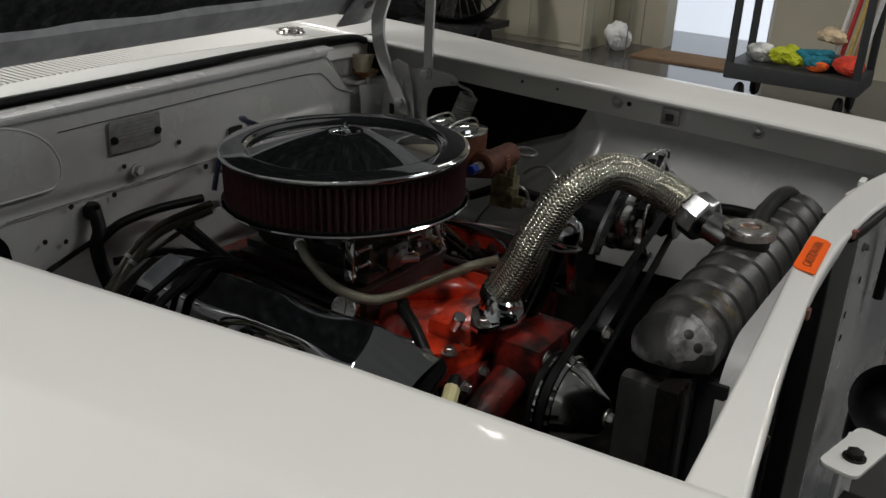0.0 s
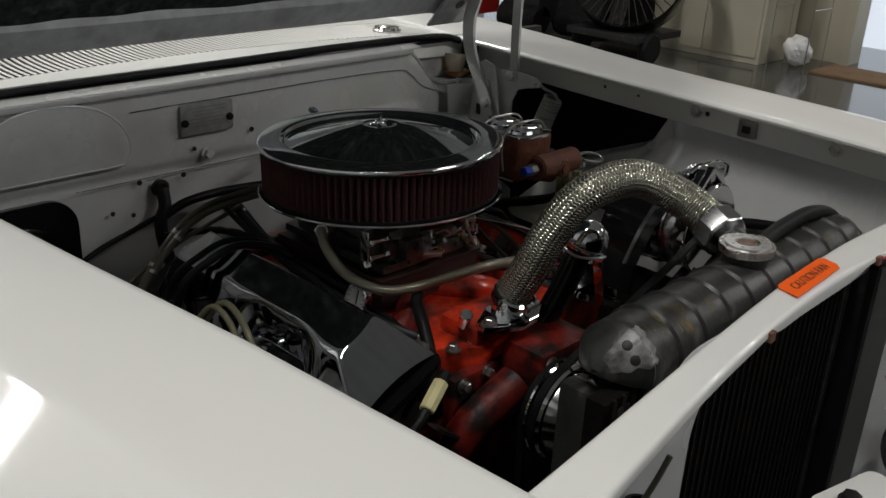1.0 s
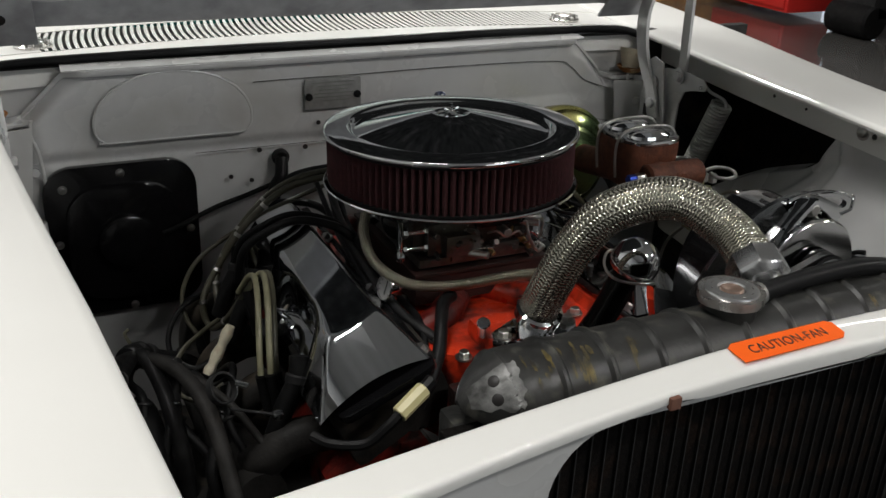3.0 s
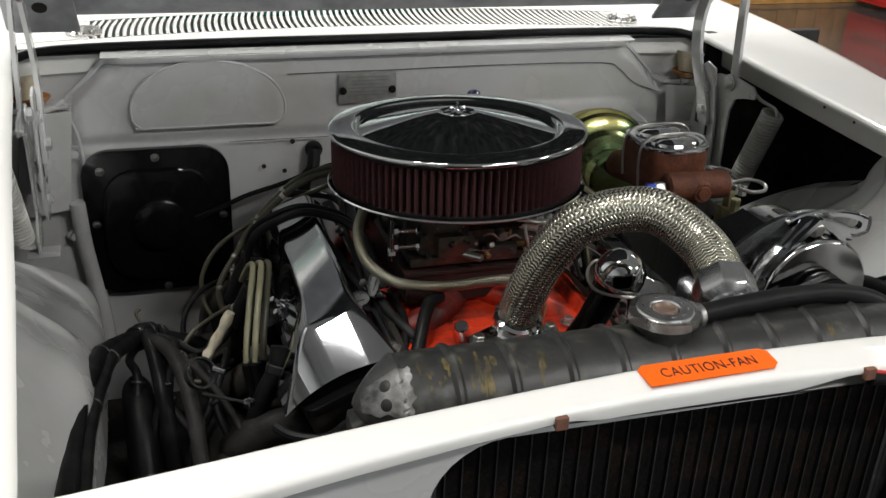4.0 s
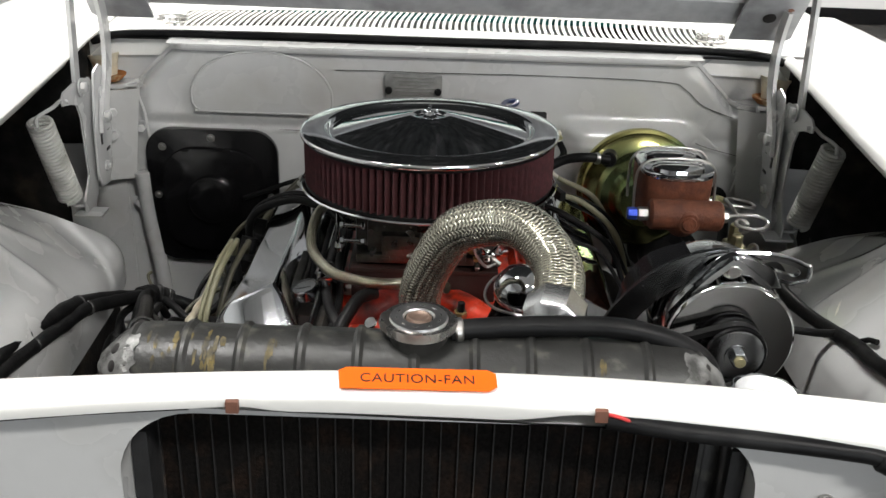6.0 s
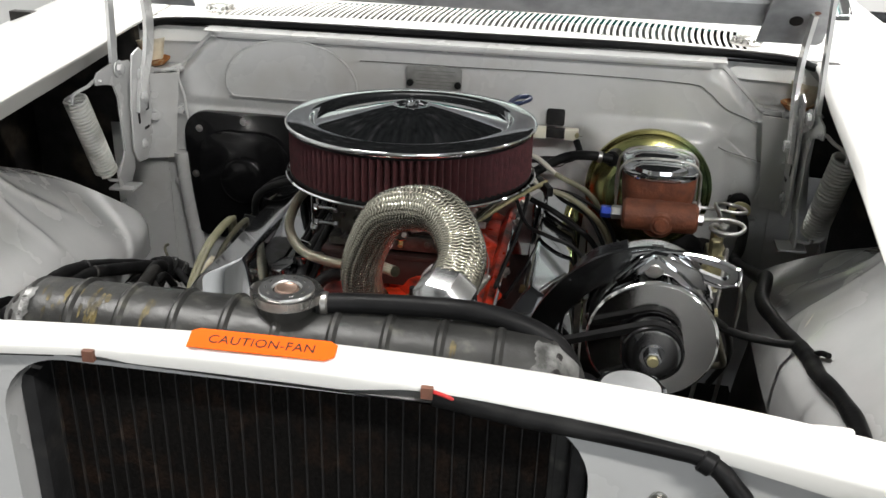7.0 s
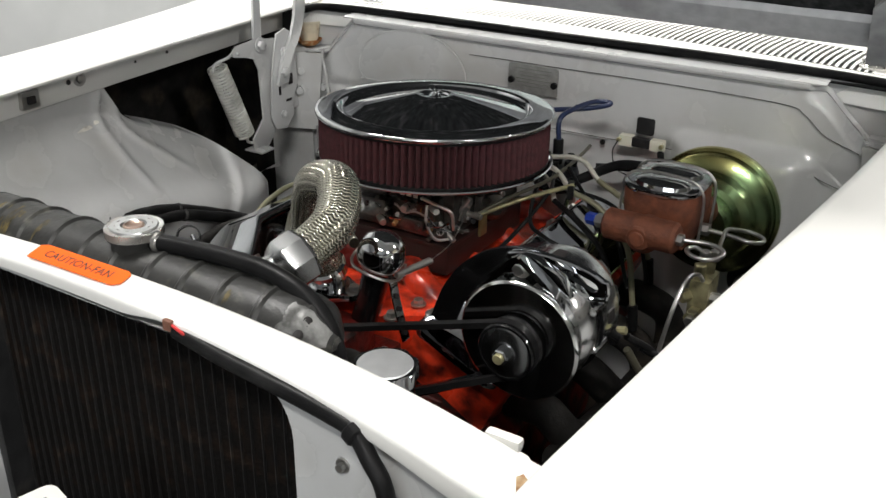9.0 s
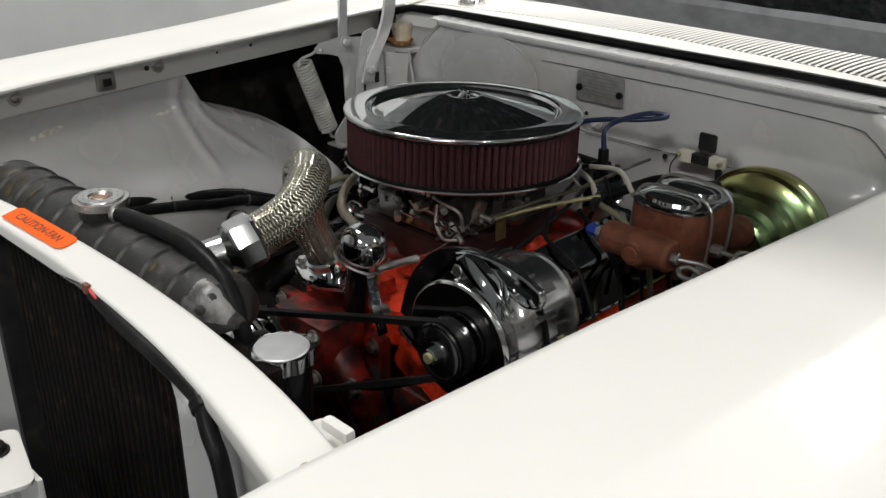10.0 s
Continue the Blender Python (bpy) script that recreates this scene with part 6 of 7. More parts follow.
PLUG = [
    [(-0.08, 0.185, 0.862), (-0.14, 0.203, 0.850), (-0.175, 0.208, 0.838), (-0.205, 0.211, 0.817), (-0.247, 0.213, 0.774), (-0.284, 0.206, 0.725), (-0.313, 0.184, 0.685), (-0.309, 0.164, 0.650), (-0.297, 0.112, 0.682), (-0.280, 0.034, 0.767)],
    [(-0.07, 0.195, 0.868), (-0.135, 0.212, 0.856), (-0.172, 0.217, 0.843), (-0.203, 0.219, 0.823), (-0.243, 0.220, 0.781), (-0.272, 0.214, 0.742), (-0.290, 0.196, 0.705), (-0.292, 0.150, 0.680), (-0.282, 0.090, 0.700), (-0.275, 0.040, 0.735)],
    [(-0.10, 0.20, 0.845), (-0.19, 0.230, 0.800), (-0.262, 0.236, 0.760), (-0.310, 0.232, 0.728), (-0.336, 0.218, 0.690), (-0.338, 0.20, 0.655), (-0.325, 0.18, 0.630)],
    [(-0.297, 0.150, 0.668), (-0.330, 0.130, 0.660), (-0.362, 0.105, 0.650), (-0.380, 0.08, 0.630), (-0.376, 0.05, 0.612), (-0.352, 0.03, 0.612), (-0.320, 0.03, 0.63)],
]
for k, pts in enumerate(PLUG):
    w_ = thing("spark_plug_wire", "olive-grey sleeved spark plug wire with steel clips", "spark plug wire", "plug wires")
    part("lead", tube(pts, 0.0052 if k < 2 else 0.0036, 10), GREYWIRE, w_)
    part("boot", tube([pts[-1], (pts[-1][0] + 0.006, pts[-1][1] - 0.012, pts[-1][2] - 0.035)], 0.0075, 10), BLACK, w_, "black rubber boot")
    if k < 2:
        for j in (3, 4, 5, 6, 8):
            p = Vector(pts[j])
            part("wire_clip", rod(p, p + (Vector(pts[j + 1]) - p).normalized() * 0.006, 0.0066, 8), STEEL, w_)
OVER = [(-0.280, 0.034, 0.767), (-0.271, 0.012, 0.798), (-0.267, -0.004, 0.806), (-0.271, -0.034, 0.803), (-0.279, -0.070, 0.787), (-0.288, -0.104, 0.752), (-0.291, -0.118, 0.725)]
for dx, dy, dz, mt in ((0, 0, 0, PALEWIRE), (-0.010, 0.010, -0.006, PALEWIRE), (0.012, 0.020, -0.010, GREYWIRE)):
    pts = [(x + dx, y + dy, z + dz) for x, y, z in OVER]
    w_ = thing("spark_plug_wire", "pale spark plug wire bending down beside the valve cover", "spark plug wire", "plug wires")
    part("lead", tube(pts, 0.0042, 10), mt, w_)
    part("boot", tube([pts[-1], (pts[-1][0] + 0.008, pts[-1][1] - 0.006, pts[-1][2] - 0.055)], 0.0075, 10), BLACK, w_, "black rubber boot")
# boots and shields between the left cover and the fender
for y, z in ((0.145, 0.735), (0.065, 0.738), (-0.145, 0.715)):
    w_ = thing("plug_boot", "black rubber plug boot beside the valve cover", "plug boot", "plug boots")
    part("elbow", tube([(-0.262, y, z + 0.045), (-0.268, y - 0.01, z + 0.02), (-0.285, y - 0.015, z - 0.01), (-0.300, y - 0.015, z - 0.05)], 0.0125, 14), BLACK, w_)
    part("collar", rod((-0.2665, y - 0.008, z + 0.026), (-0.270, y - 0.011, z + 0.014), 0.0145, 14), SATIN, w_)
holder = thing("wire_holder", "black loom holder with a bright chrome top", "wire loom", "looms")
part("holder_block", B(-0.252, -0.030, 0.715, 0.034, 0.060, 0.060, 0.008, Matrix.Rotation(radians(-24), 4, "Y")), BLACKGLOSS, holder)
part("holder_strap", band([(-0.236, -0.055, 0.742), (-0.244, -0.040, 0.750), (-0.246, -0.015, 0.750), (-0.240, 0.004, 0.742)], 0.010, 0.003, (1, 0, 0)), CHROME, holder, "bright chrome strap")
for y in (-0.048, -0.012):
    part("holder_screw", rod((-0.247, y, 0.748), (-0.256, y - 0.002, 0.758), 0.0045, 8), CHROME, holder)
for k, (pts, rr) in enumerate((([(-0.10, 0.225, 0.838), (-0.118, 0.13, 0.822), (-0.126, 0.04, 0.806), (-0.130, -0.05, 0.796), (-0.124, -0.13, 0.786), (-0.102, -0.19, 0.776)], 0.0065),
                               ([(-0.085, 0.23, 0.832), (-0.108, 0.12, 0.812), (-0.112, 0.03, 0.802), (-0.114, -0.06, 0.790), (-0.108, -0.15, 0.783), (-0.125, -0.225, 0.755)], 0.0050),
                               ([(-0.12, 0.235, 0.846), (-0.130, 0.15, 0.830), (-0.138, 0.06, 0.814), (-0.141, -0.02, 0.803), (-0.143, -0.09, 0.790)], 0.0042))):
    cable("valley_loom", pts, rr, BLACK if k else SATIN, "greasy black loom along the intake manifold", "wiring loom", "looms")
M = tilted(-1)
for y, rr in ((0.064, 0.0062), (0.088, 0.0048)):
    pts = [M @ Vector(p) for p in ((-0.085, y + 0.03, 0.02), (-0.055, y + 0.015, 0.068), (-0.015, y, 0.083), (0.030, y - 0.005, 0.078), (0.070, y - 0.02, 0.050), (0.085, y - 0.04, 0.030))]
    cable("cover_loom", pts, rr, BLACK, "black loom lying across the valve cover", "wiring loom", "looms")
sleeve = thing("heat_sleeve", "pale cloth heat sleeve on a plug lead", "sleeve")
part("sleeve_cloth", tube([(-0.309, 0.016, 0.728), (-0.322, 0.012, 0.705), (-0.337, 0.006, 0.682), (-0.347, 0.0, 0.668)], 0.0066, 14, None, 8, True, lambda k: 0.0062 + 0.002 * math.sin(9 * k) ** 2), STAINED, sleeve)
RIGHT = [[(0.09, 0.15, 0.862), (0.14, 0.11, 0.863), (0.17, 0.07, 0.850), (0.215, 0.05, 0.836), (0.27, 0.03, 0.80), (0.30, 0.01, 0.72)],
         [(0.09, 0.17, 0.868), (0.145, 0.13, 0.872), (0.185, 0.09, 0.862), (0.235, 0.09, 0.845), (0.285, 0.08, 0.80), (0.31, 0.06, 0.72)],
         [(0.10, 0.19, 0.87), (0.16, 0.18, 0.88), (0.20, 0.16, 0.86), (0.26, 0.15, 0.83), (0.30, 0.14, 0.76)]]
for k, pts in enumerate(RIGHT):
    w_ = thing("spark_plug_wire", "spark plug wire running over the valve cover", "spark plug wire", "plug wires")
    part("lead", tube(pts[:3], 0.0040, 10), WIRE, w_, "cream lead")
    part("sleeve", tube(pts[2:], 0.0043, 10), PALEWIRE if k else BLACK, w_, "sleeve over the valve cover")
    part("boot", tube([pts[-1], (pts[-1][0] + 0.004, pts[-1][1], pts[-1][2] - 0.04)], 0.0075, 10), BLACK, w_)
for pts in ([(0.135, 0.10, 0.875), (0.150, 0.04, 0.862), (0.172, -0.01, 0.842), (0.205, -0.03, 0.836), (0.245, -0.03, 0.818), (0.285, -0.04, 0.76)],
            [(0.14, 0.13, 0.868), (0.165, 0.06, 0.866), (0.160, -0.02, 0.836), (0.150, -0.08, 0.815), (0.142, -0.13, 0.800)],
            [(0.15, 0.16, 0.870), (0.190, 0.12, 0.856), (0.215, 0.10, 0.842), (0.262, 0.085, 0.818), (0.302, 0.05, 0.75)],
            [(0.13, 0.15, 0.85), (0.175, 0.13, 0.848), (0.235, 0.13, 0.838), (0.285, 0.12, 0.805), (0.315, 0.10, 0.74)]):
    cable("thin_lead", pts, 0.0030, BLACK, "thin black lead tangled over the valve cover")
sep = thing("wire_separator", "chrome and black plug wire loom bracket", "wire loom", "looms")
part("loom_clip", B(0.188, 0.085, 0.866, 0.010, 0.05, 0.014, 0.003, Matrix.Rotation(0.4, 4, "Z")), BLACK, sep)
part("stand", band([(0.19, 0.06, 0.825), (0.188, 0.07, 0.845), (0.188, 0.085, 0.862)], 0.012, 0.003), CHROME, sep)

dist = thing("distributor", "black distributor with chrome clips behind the carburetor", "distributor")
part("housing", lathe([(0.03, 0), (0.034, 0.02), (0.034, 0.05), (0, 0.052)], 32, pose(0.105, 0.215, 0.765)), ALU, dist)
part("cap", lathe([(0.037, 0), (0.037, 0.022), (0.033, 0.034), (0.020, 0.038), (0, 0.038)], 32, pose(0.105, 0.215, 0.815)), material("dark_blue_cap", (0.006, 0.008, 0.012), 0.35), dist, "blue-black cap")
for k in range(8):
    a = 2 * math.pi * k / 8 + 0.3
    part("tower", rod((0.105 + 0.026 * math.cos(a), 0.215 + 0.026 * math.sin(a), 0.846), (0.105 + 0.028 * math.cos(a), 0.215 + 0.028 * math.sin(a), 0.864), 0.0058, 10), BLACK, dist)
part("centre_tower", rod((0.105, 0.215, 0.850), (0.104, 0.217, 0.893), 0.0085, 12), BLACK, dist, "black rubber boot on the centre tower")
for a in (-1.2, 1.9):
    part("clip", band([(0.105 + 0.038 * math.cos(a), 0.215 + 0.038 * math.sin(a), z) for z in (0.812, 0.830, 0.848)] + [(0.105 + 0.028 * math.cos(a), 0.215 + 0.028 * math.sin(a), 0.853)], 0.010, 0.0016, (-math.sin(a), math.cos(a), 0)), CHROME, dist, "chrome spring clip")
part("collar", lathe([(0.0375, 0), (0.0395, 0.002), (0.0395, 0.005), (0.0375, 0.007)], 32, pose(0.105, 0.215, 0.812)), CHROME, dist, "chrome ring")
cable("coil_wire", [(0.105, 0.215, 0.89), (0.102, 0.222, 0.925), (0.112, 0.265, 0.935), (0.122, 0.310, 0.935), (0.137, 0.331, 0.932), (0.143, 0.328, 0.930), (0.135, 0.315, 0.928), (0.11, 0.285, 0.927), (0.06, 0.27, 0.92), (0.02, 0.262, 0.905), (-0.01, 0.25, 0.86)], 0.0042, material("dark_blue_lead", (0.015, 0.025, 0.07), 0.4), "dark blue ignition lead in a loop")

# throttle cable and odd lines
cable("throttle_cable", [(0.088, -0.05, 0.842), (0.12, 0.0, 0.862), (0.15, 0.10, 0.872), (0.13, 0.25, 0.86), (0.10, 0.36, 0.84)], 0.003, GREYWIRE, "pale throttle cable to the firewall", "cable", "cables")
cable("transmission_rod", [(0.095, -0.04, 0.845), (0.14, 0.02, 0.862), (0.19, 0.09, 0.872)], 0.0035, ZBRASS, "dull brass kickdown rod", "rod", "cables")
cable("manifold_hose", [(-0.060, -0.145, 0.806), (-0.078, -0.160, 0.806), (-0.092, -0.185, 0.795), (-0.108, -0.215, 0.772), (-0.130, -0.240, 0.750), (-0.150, -0.250, 0.725)], 0.0085, BLACK, "short black bypass hose", "hose", "hoses")
cable("rail_pipe", [(-0.115, -0.10, 0.80), (-0.12, 0.05, 0.812), (-0.13, 0.20, 0.81), (-0.20, 0.26, 0.80)], 0.006, BLACK, "dark pipe along the valve cover", "pipe", "pipes")

# exhaust headers, dark
for s in (-1, 1):
    ex = thing("exhaust_manifold", "dark grimy exhaust manifold below the cylinder head", "exhaust manifold", "exhaust manifolds")
    for k in range(4):
        y = -0.17 + 0.125 * k
        part("runner", tube([(s * 0.235, y, 0.66), (s * 0.285, y, 0.66), (s * 0.32, y + 0.02, 0.62), (s * 0.33, y * 0.5 + 0.08, 0.54)], 0.024, 14), GRIME, ex)
    part("log", tube([(s * 0.325, -0.19, 0.60), (s * 0.335, 0.0, 0.585), (s * 0.33, 0.22, 0.56), (s * 0.30, 0.28, 0.48)], 0.032, 16), GRIME, ex)
# ---- left corner of the bay ----
for pts, rr, lb_ in (([(-0.430, -0.17, 0.50), (-0.433, -0.13, 0.575), (-0.437, -0.075, 0.635), (-0.440, -0.01, 0.662)], 0.023, "thick upright black rubber hose beside the radiator"),
                    ([(-0.400, -0.12, 0.54), (-0.402, -0.10, 0.62), (-0.408, -0.05, 0.675), (-0.418, 0.03, 0.69), (-0.425, 0.09, 0.668)], 0.012, "black rubber hose rising to the loom")):
    rh = thing("rubber_hose", lb_, "hose", "hoses")
    part("hose_body", tube(pts, rr, 18, None, 10, True, lambda k, rr=rr: rr * (1 - 0.15 * k - 0.75 * max(0, (k - 0.80) / 0.20) ** 3)), BLACK, rh)
    p, q = Vector(pts[1]), Vector(pts[2])
    part("clamp", rod(p, p + (q - p).normalized() * 0.010, rr * 0.99, 20), SATIN, rh, "dark band clamp")
rng = random.Random(31)
for k in range(5):
    # loose black runs dropping from the taped loom into the dark corner
    x, y = -0.435 + 0.024 * k, 0.055 - 0.012 * k
    pts = [(x, y, 0.672 - 0.004 * k), (x + rng.uniform(-0.012, 0.02), y - 0.045, 0.690 + rng.uniform(-0.02, 0.012)), (x + rng.uniform(-0.015, 0.02), y - 0.10, 0.668 + rng.uniform(-0.015, 0.015)), (x + rng.uniform(-0.02, 0.02), y - 0.15, 0.610), (x + rng.uniform(-0.02, 0.02), y - 0.17, 0.53)]
    w_ = thing("loom_drop", "loose black wiring run hanging in the corner", "wiring loom", "looms")
    part("sleeve", tube(pts, rng.uniform(0.005, 0.0085), 12), BLACK, w_)
    part("clip", rod(pts[2], tuple(Vector(pts[2]) + (Vector(pts[3]) - Vector(pts[2])).normalized() * 0.005), 0.0095, 10), DULLCHROME if k % 2 else SATIN, w_, "narrow metal clip")
cable("drain_hose", [(-0.430, 0.06, 0.675), (-0.405, 0.0, 0.70), (-0.385, -0.08, 0.715), (-0.372, -0.16, 0.70), (-0.365, -0.24, 0.62)], 0.010, GRIME, "sagging black hose in the corner", "hose", "hoses")
bx = thing("hose_clamp_ring", "dark steel ring clamp in the dark corner", "clamp")
part("ring", lathe([(0.017, -0.004), (0.0195, -0.005), (0.0195, 0.005), (0.017, 0.005)], 32, Matrix.Translation((-0.360, -0.16, 0.745)) @ Matrix.Rotation(0.9, 4, "X") @ Matrix.Rotation(0.5, 4, "Y"), None, True), SATIN, bx)
part("screw", rod((-0.345, -0.165, 0.753), (-0.332, -0.172, 0.749), 0.004, 8), DULLCHROME, bx)
dip = thing("dipstick", "thin steel dipstick with a round end", "dipstick")
part("rod", tube([(-0.36, -0.20, 0.742), (-0.335, -0.21, 0.738), (-0.312, -0.215, 0.732)], 0.0020, 8), SATIN, dip)
part("knob", lathe([(0, -0.006), (0.006, -0.004), (0.007, 0), (0.006, 0.004), (0, 0.006)], 16, pose(-0.309, -0.216, 0.731)), DULLCHROME, dip)


def taped(pts, r, seed):
    """A hand-taped loom: its thickness swells and sinks along the run."""
    return tube(pts, r, 14, None, 14, True, lambda k: r * (1 + 0.14 * noise.noise(Vector((k * 9, seed, 0))) + 0.10 * noise.noise(Vector((k * 31, seed, 3)))))


for k, (dx, dy, dz, w_) in enumerate(((0, 0, 0, 0.0105), (0.010, 0.004, -0.013, 0.0100))):
    pts = [(-0.488 + dx, -0.47, 0.792 + dz), (-0.490 + dx, -0.40, 0.787 + dz), (-0.491 + dx, -0.31, 0.778 + dz), (-0.489 + dx, -0.215, 0.764 + dz), (-0.483 + dx, -0.14, 0.750 + dz), (-0.475 + dx, -0.076 + dy, 0.737 + dz * 0.7), (-0.461 + dx, -0.012 + dy, 0.712 + dz * 0.5), (-0.443 + dx * 0.5, 0.05, 0.683), (-0.425, 0.095, 0.660), (-0.385, 0.115, 0.640), (-0.345, 0.12, 0.618), (-0.32, 0.13, 0.56)]
    tagged(part("wiring_harness", taped(pts, w_, k), BLACK, None), "thick black taped wiring harness on the inner fender", "wiring loom", "looms")
    for j in (3, 5):
        p = Vector(pts[j])
        tagged(part("harness_tie", rod(p, p + (Vector(pts[j + 1]) - p).normalized() * 0.006, w_ * 1.13, 14), SATIN, None), "narrow tie round the harness", "cable tie", "cable ties")
tagged(part("loom_knot", taped([(-0.440, 0.075, 0.668), (-0.425, 0.097, 0.662), (-0.405, 0.108, 0.648)], 0.018, 4), BLACK, None), "lump of black tape where the loom branches", "wiring loom", "looms")
for pts, r, mt, lb_ in (([(-0.43, 0.105, 0.675), (-0.436, 0.11, 0.690), (-0.430, 0.113, 0.696)], 0.0025, GREYWIRE, "short frayed wire end on the loom"),
                        ([(-0.42, 0.11, 0.655), (-0.385, 0.06, 0.665), (-0.355, 0.04, 0.655), (-0.32, 0.05, 0.668), (-0.30, 0.07, 0.69)], 0.006, BLACK, "thin black branch of the loom"),
                        ([(-0.30, 0.22, 0.68), (-0.345, 0.20, 0.668), (-0.372, 0.16, 0.640), (-0.365, 0.10, 0.615), (-0.335, 0.06, 0.61), (-0.305, 0.05, 0.63)], 0.0042, BLACK, "thin black wire looping in the corner"),
                        ([(-0.40, -0.02, 0.70), (-0.37, -0.06, 0.70), (-0.34, -0.12, 0.69), (-0.315, -0.17, 0.66)], 0.005, GRIME, "thin dirty wire into the corner")):
    cable("loom_branch", pts, r, mt, lb_, "wiring loom", "looms")
# dark fill sheet added where the corner sinks into shade
part("corner_pan", B(-0.40, -0.28, 0.56, 0.22, 0.62, 0.02, 0.004), GRIME, body, "black sheet filling in the dark bottom of the bay corner")

# ---- right side loom ----
tagged(part("wiring_harness", taped([(0.523, 0.390, 0.740), (0.528, 0.350, 0.722), (0.522, 0.315, 0.698), (0.512, 0.290, 0.684), (0.515, 0.234, 0.700), (0.519, 0.10, 0.745), (0.512, 0.02, 0.782), (0.494, -0.06, 0.786), (0.503, -0.12, 0.787), (0.516, -0.187, 0.795), (0.520, -0.24, 0.806), (0.518, -0.294, 0.817), (0.527, -0.36, 0.828), (0.528, -0.438, 0.834), (0.51, -0.52, 0.82)], 0.0095, 7), BLACK, None), "black taped harness along the inner fender", "wiring loom", "looms")
cable("loom_branch", [(0.518, -0.20, 0.80), (0.49, -0.20, 0.80), (0.45, -0.20, 0.805), (0.415, -0.21, 0.82)], 0.005, BLACK, "black wire from loom to alternator", "wiring loom", "looms")
cable("loom_tail", [(0.519, -0.235, 0.806), (0.528, -0.25, 0.820), (0.534, -0.262, 0.824)], 0.0035, BLACK, "short loose loom tail", "wiring loom", "looms")
cable("loom_branch", [(0.41, -0.24, 0.83), (0.425, -0.22, 0.79), (0.435, -0.18, 0.75), (0.43, -0.1, 0.70)], 0.0045, GREYWIRE, "pale wire behind the alternator", "wiring loom", "looms")
cable("loom_branch", [(0.405, -0.23, 0.84), (0.43, -0.20, 0.81), (0.445, -0.16, 0.75), (0.44, -0.08, 0.66)], 0.0045, BLACK, "black wire behind the alternator", "wiring loom", "looms")
blk = thing("corner_bracket", "white rounded corner bracket behind the support bar", "bracket")
part("bracket_body", prism(rounded(0.060, 0.034, 0.010, 4), 0.014, pose(0.438, -0.608, 0.921, 0, 2, -8), None, 0.005), WHITE, blk)

# ---- front of the car ----
FC = [(0.146, -0.641, 0.964), (0.20, -0.647, 0.960), (0.26, -0.651, 0.957), (0.32, -0.655, 0.953), (0.347, -0.659, 0.950), (0.367, -0.666, 0.936), (0.384, -0.668, 0.905), (0.392, -0.666, 0.80)]
part("rear_tab", B(0.447, -0.605, 0.948, 0.030, 0.010, 0.010, 0.004), WHITE, blk, "rounded white tab")
fcb = thing("front_cable", "black corrugated cable hanging from the support bar", "cable")
part("conduit", tube(FC, 0.0074, 14, None, 10), BLACK, fcb)
part("tie", rod((0.344, -0.6583, 0.9505), (0.354, -0.6610, 0.9465), 0.0098, 12), BLACK, fcb)
part("red_lead", tube([(0.142, -0.645, 0.9715), (0.150, -0.6465, 0.9708), (0.158, -0.6475, 0.9690), (0.166, -0.646, 0.964)], 0.0015, 8), RED, fcb, "thin red lead")
for x in (-0.127, 0.141):
    cl = thing("rusty_clip", "small rust-brown spring clip on the bar edge", "clip", "bar clips")
    y = lerp(BARF, x)
    part("clip", B(x, y - 0.0012, lerp(LIPZ, x) + 0.002, 0.0095, 0.005, 0.010, 0.001), BROWNCLIP, cl)
bm = tube([(x, lerp(BARF, x) + 0.006, lerp(LIPZ, x) - 0.002) for x in (-0.36, -0.33, -0.30, -0.27, -0.24, -0.21, -0.18, -0.16)], 0.0020, 8)
tagged(part("edge_trim", bm, BLACK, None), "thin black trim under the bar edge", "trim")
rc = thing("rust_chip", "rusty chip in the white bar paint", "rust patch")
part("chip", prism([(-0.004, -0.010), (0.004, -0.008), (0.005, 0.004), (0.002, 0.011), (-0.003, 0.008)], 0.0008, pose(0.497, -0.676, 0.9752, 0, 0, 30)), TRAYRUST, rc)
def panel_y(x):
    return -0.6385 - 0.145 * max(0, x - 0.31, -0.26 - x)


bolts("panel_bolt", [((x, panel_y(x), z), (0, -1, 0)) for x, z in ((0.322, 0.895), (-0.30, 0.86))], 0.0042, 0.007, STEEL, body, 1.6)
dots("panel_hole", [((x, panel_y(x), z), (0, -1, 0), 0.005) for x, z in ((-0.27, 0.80), (-0.31, 0.83), (0.30, 0.80), (0.34, 0.84), (0.31, 0.76))], INK, body)
horn = thing("horn", "black trumpet horn in front of the radiator support", "horn")
part("bell", lathe([(0.018, 0.10), (0.020, 0.05), (0.034, 0.02), (0.050, 0.004), (0.053, 0.0), (0.048, 0.004), (0.03, 0.03), (0, 0.05)], 36, aim((0.235, -0.725, 0.72), (0.33, -0.69, 0.66))), BLACK, horn)
part("trumpet", tube([(0.32, -0.695, 0.665), (0.35, -0.69, 0.64), (0.345, -0.69, 0.59)], 0.022, 16), BLACK, horn)
lb = thing("latch_bracket", "white hood latch bracket with a dark bolt", "bracket")
part("bracket_plate", prism(rounded(0.11, 0.045, 0.012, 4), 0.005, pose(0.03, -0.715, 0.752, 0, 0, -14), None, 0.0015), WHITE, lb)
part("leg", B(0.05, -0.70, 0.62, 0.06, 0.006, 0.26, 0.002), WHITE, lb)
part("bolt", hexbolt((0.012, -0.714, 0.757), (0, 0, 1), 0.010, 0.010, 1.3), GRIME, lb)
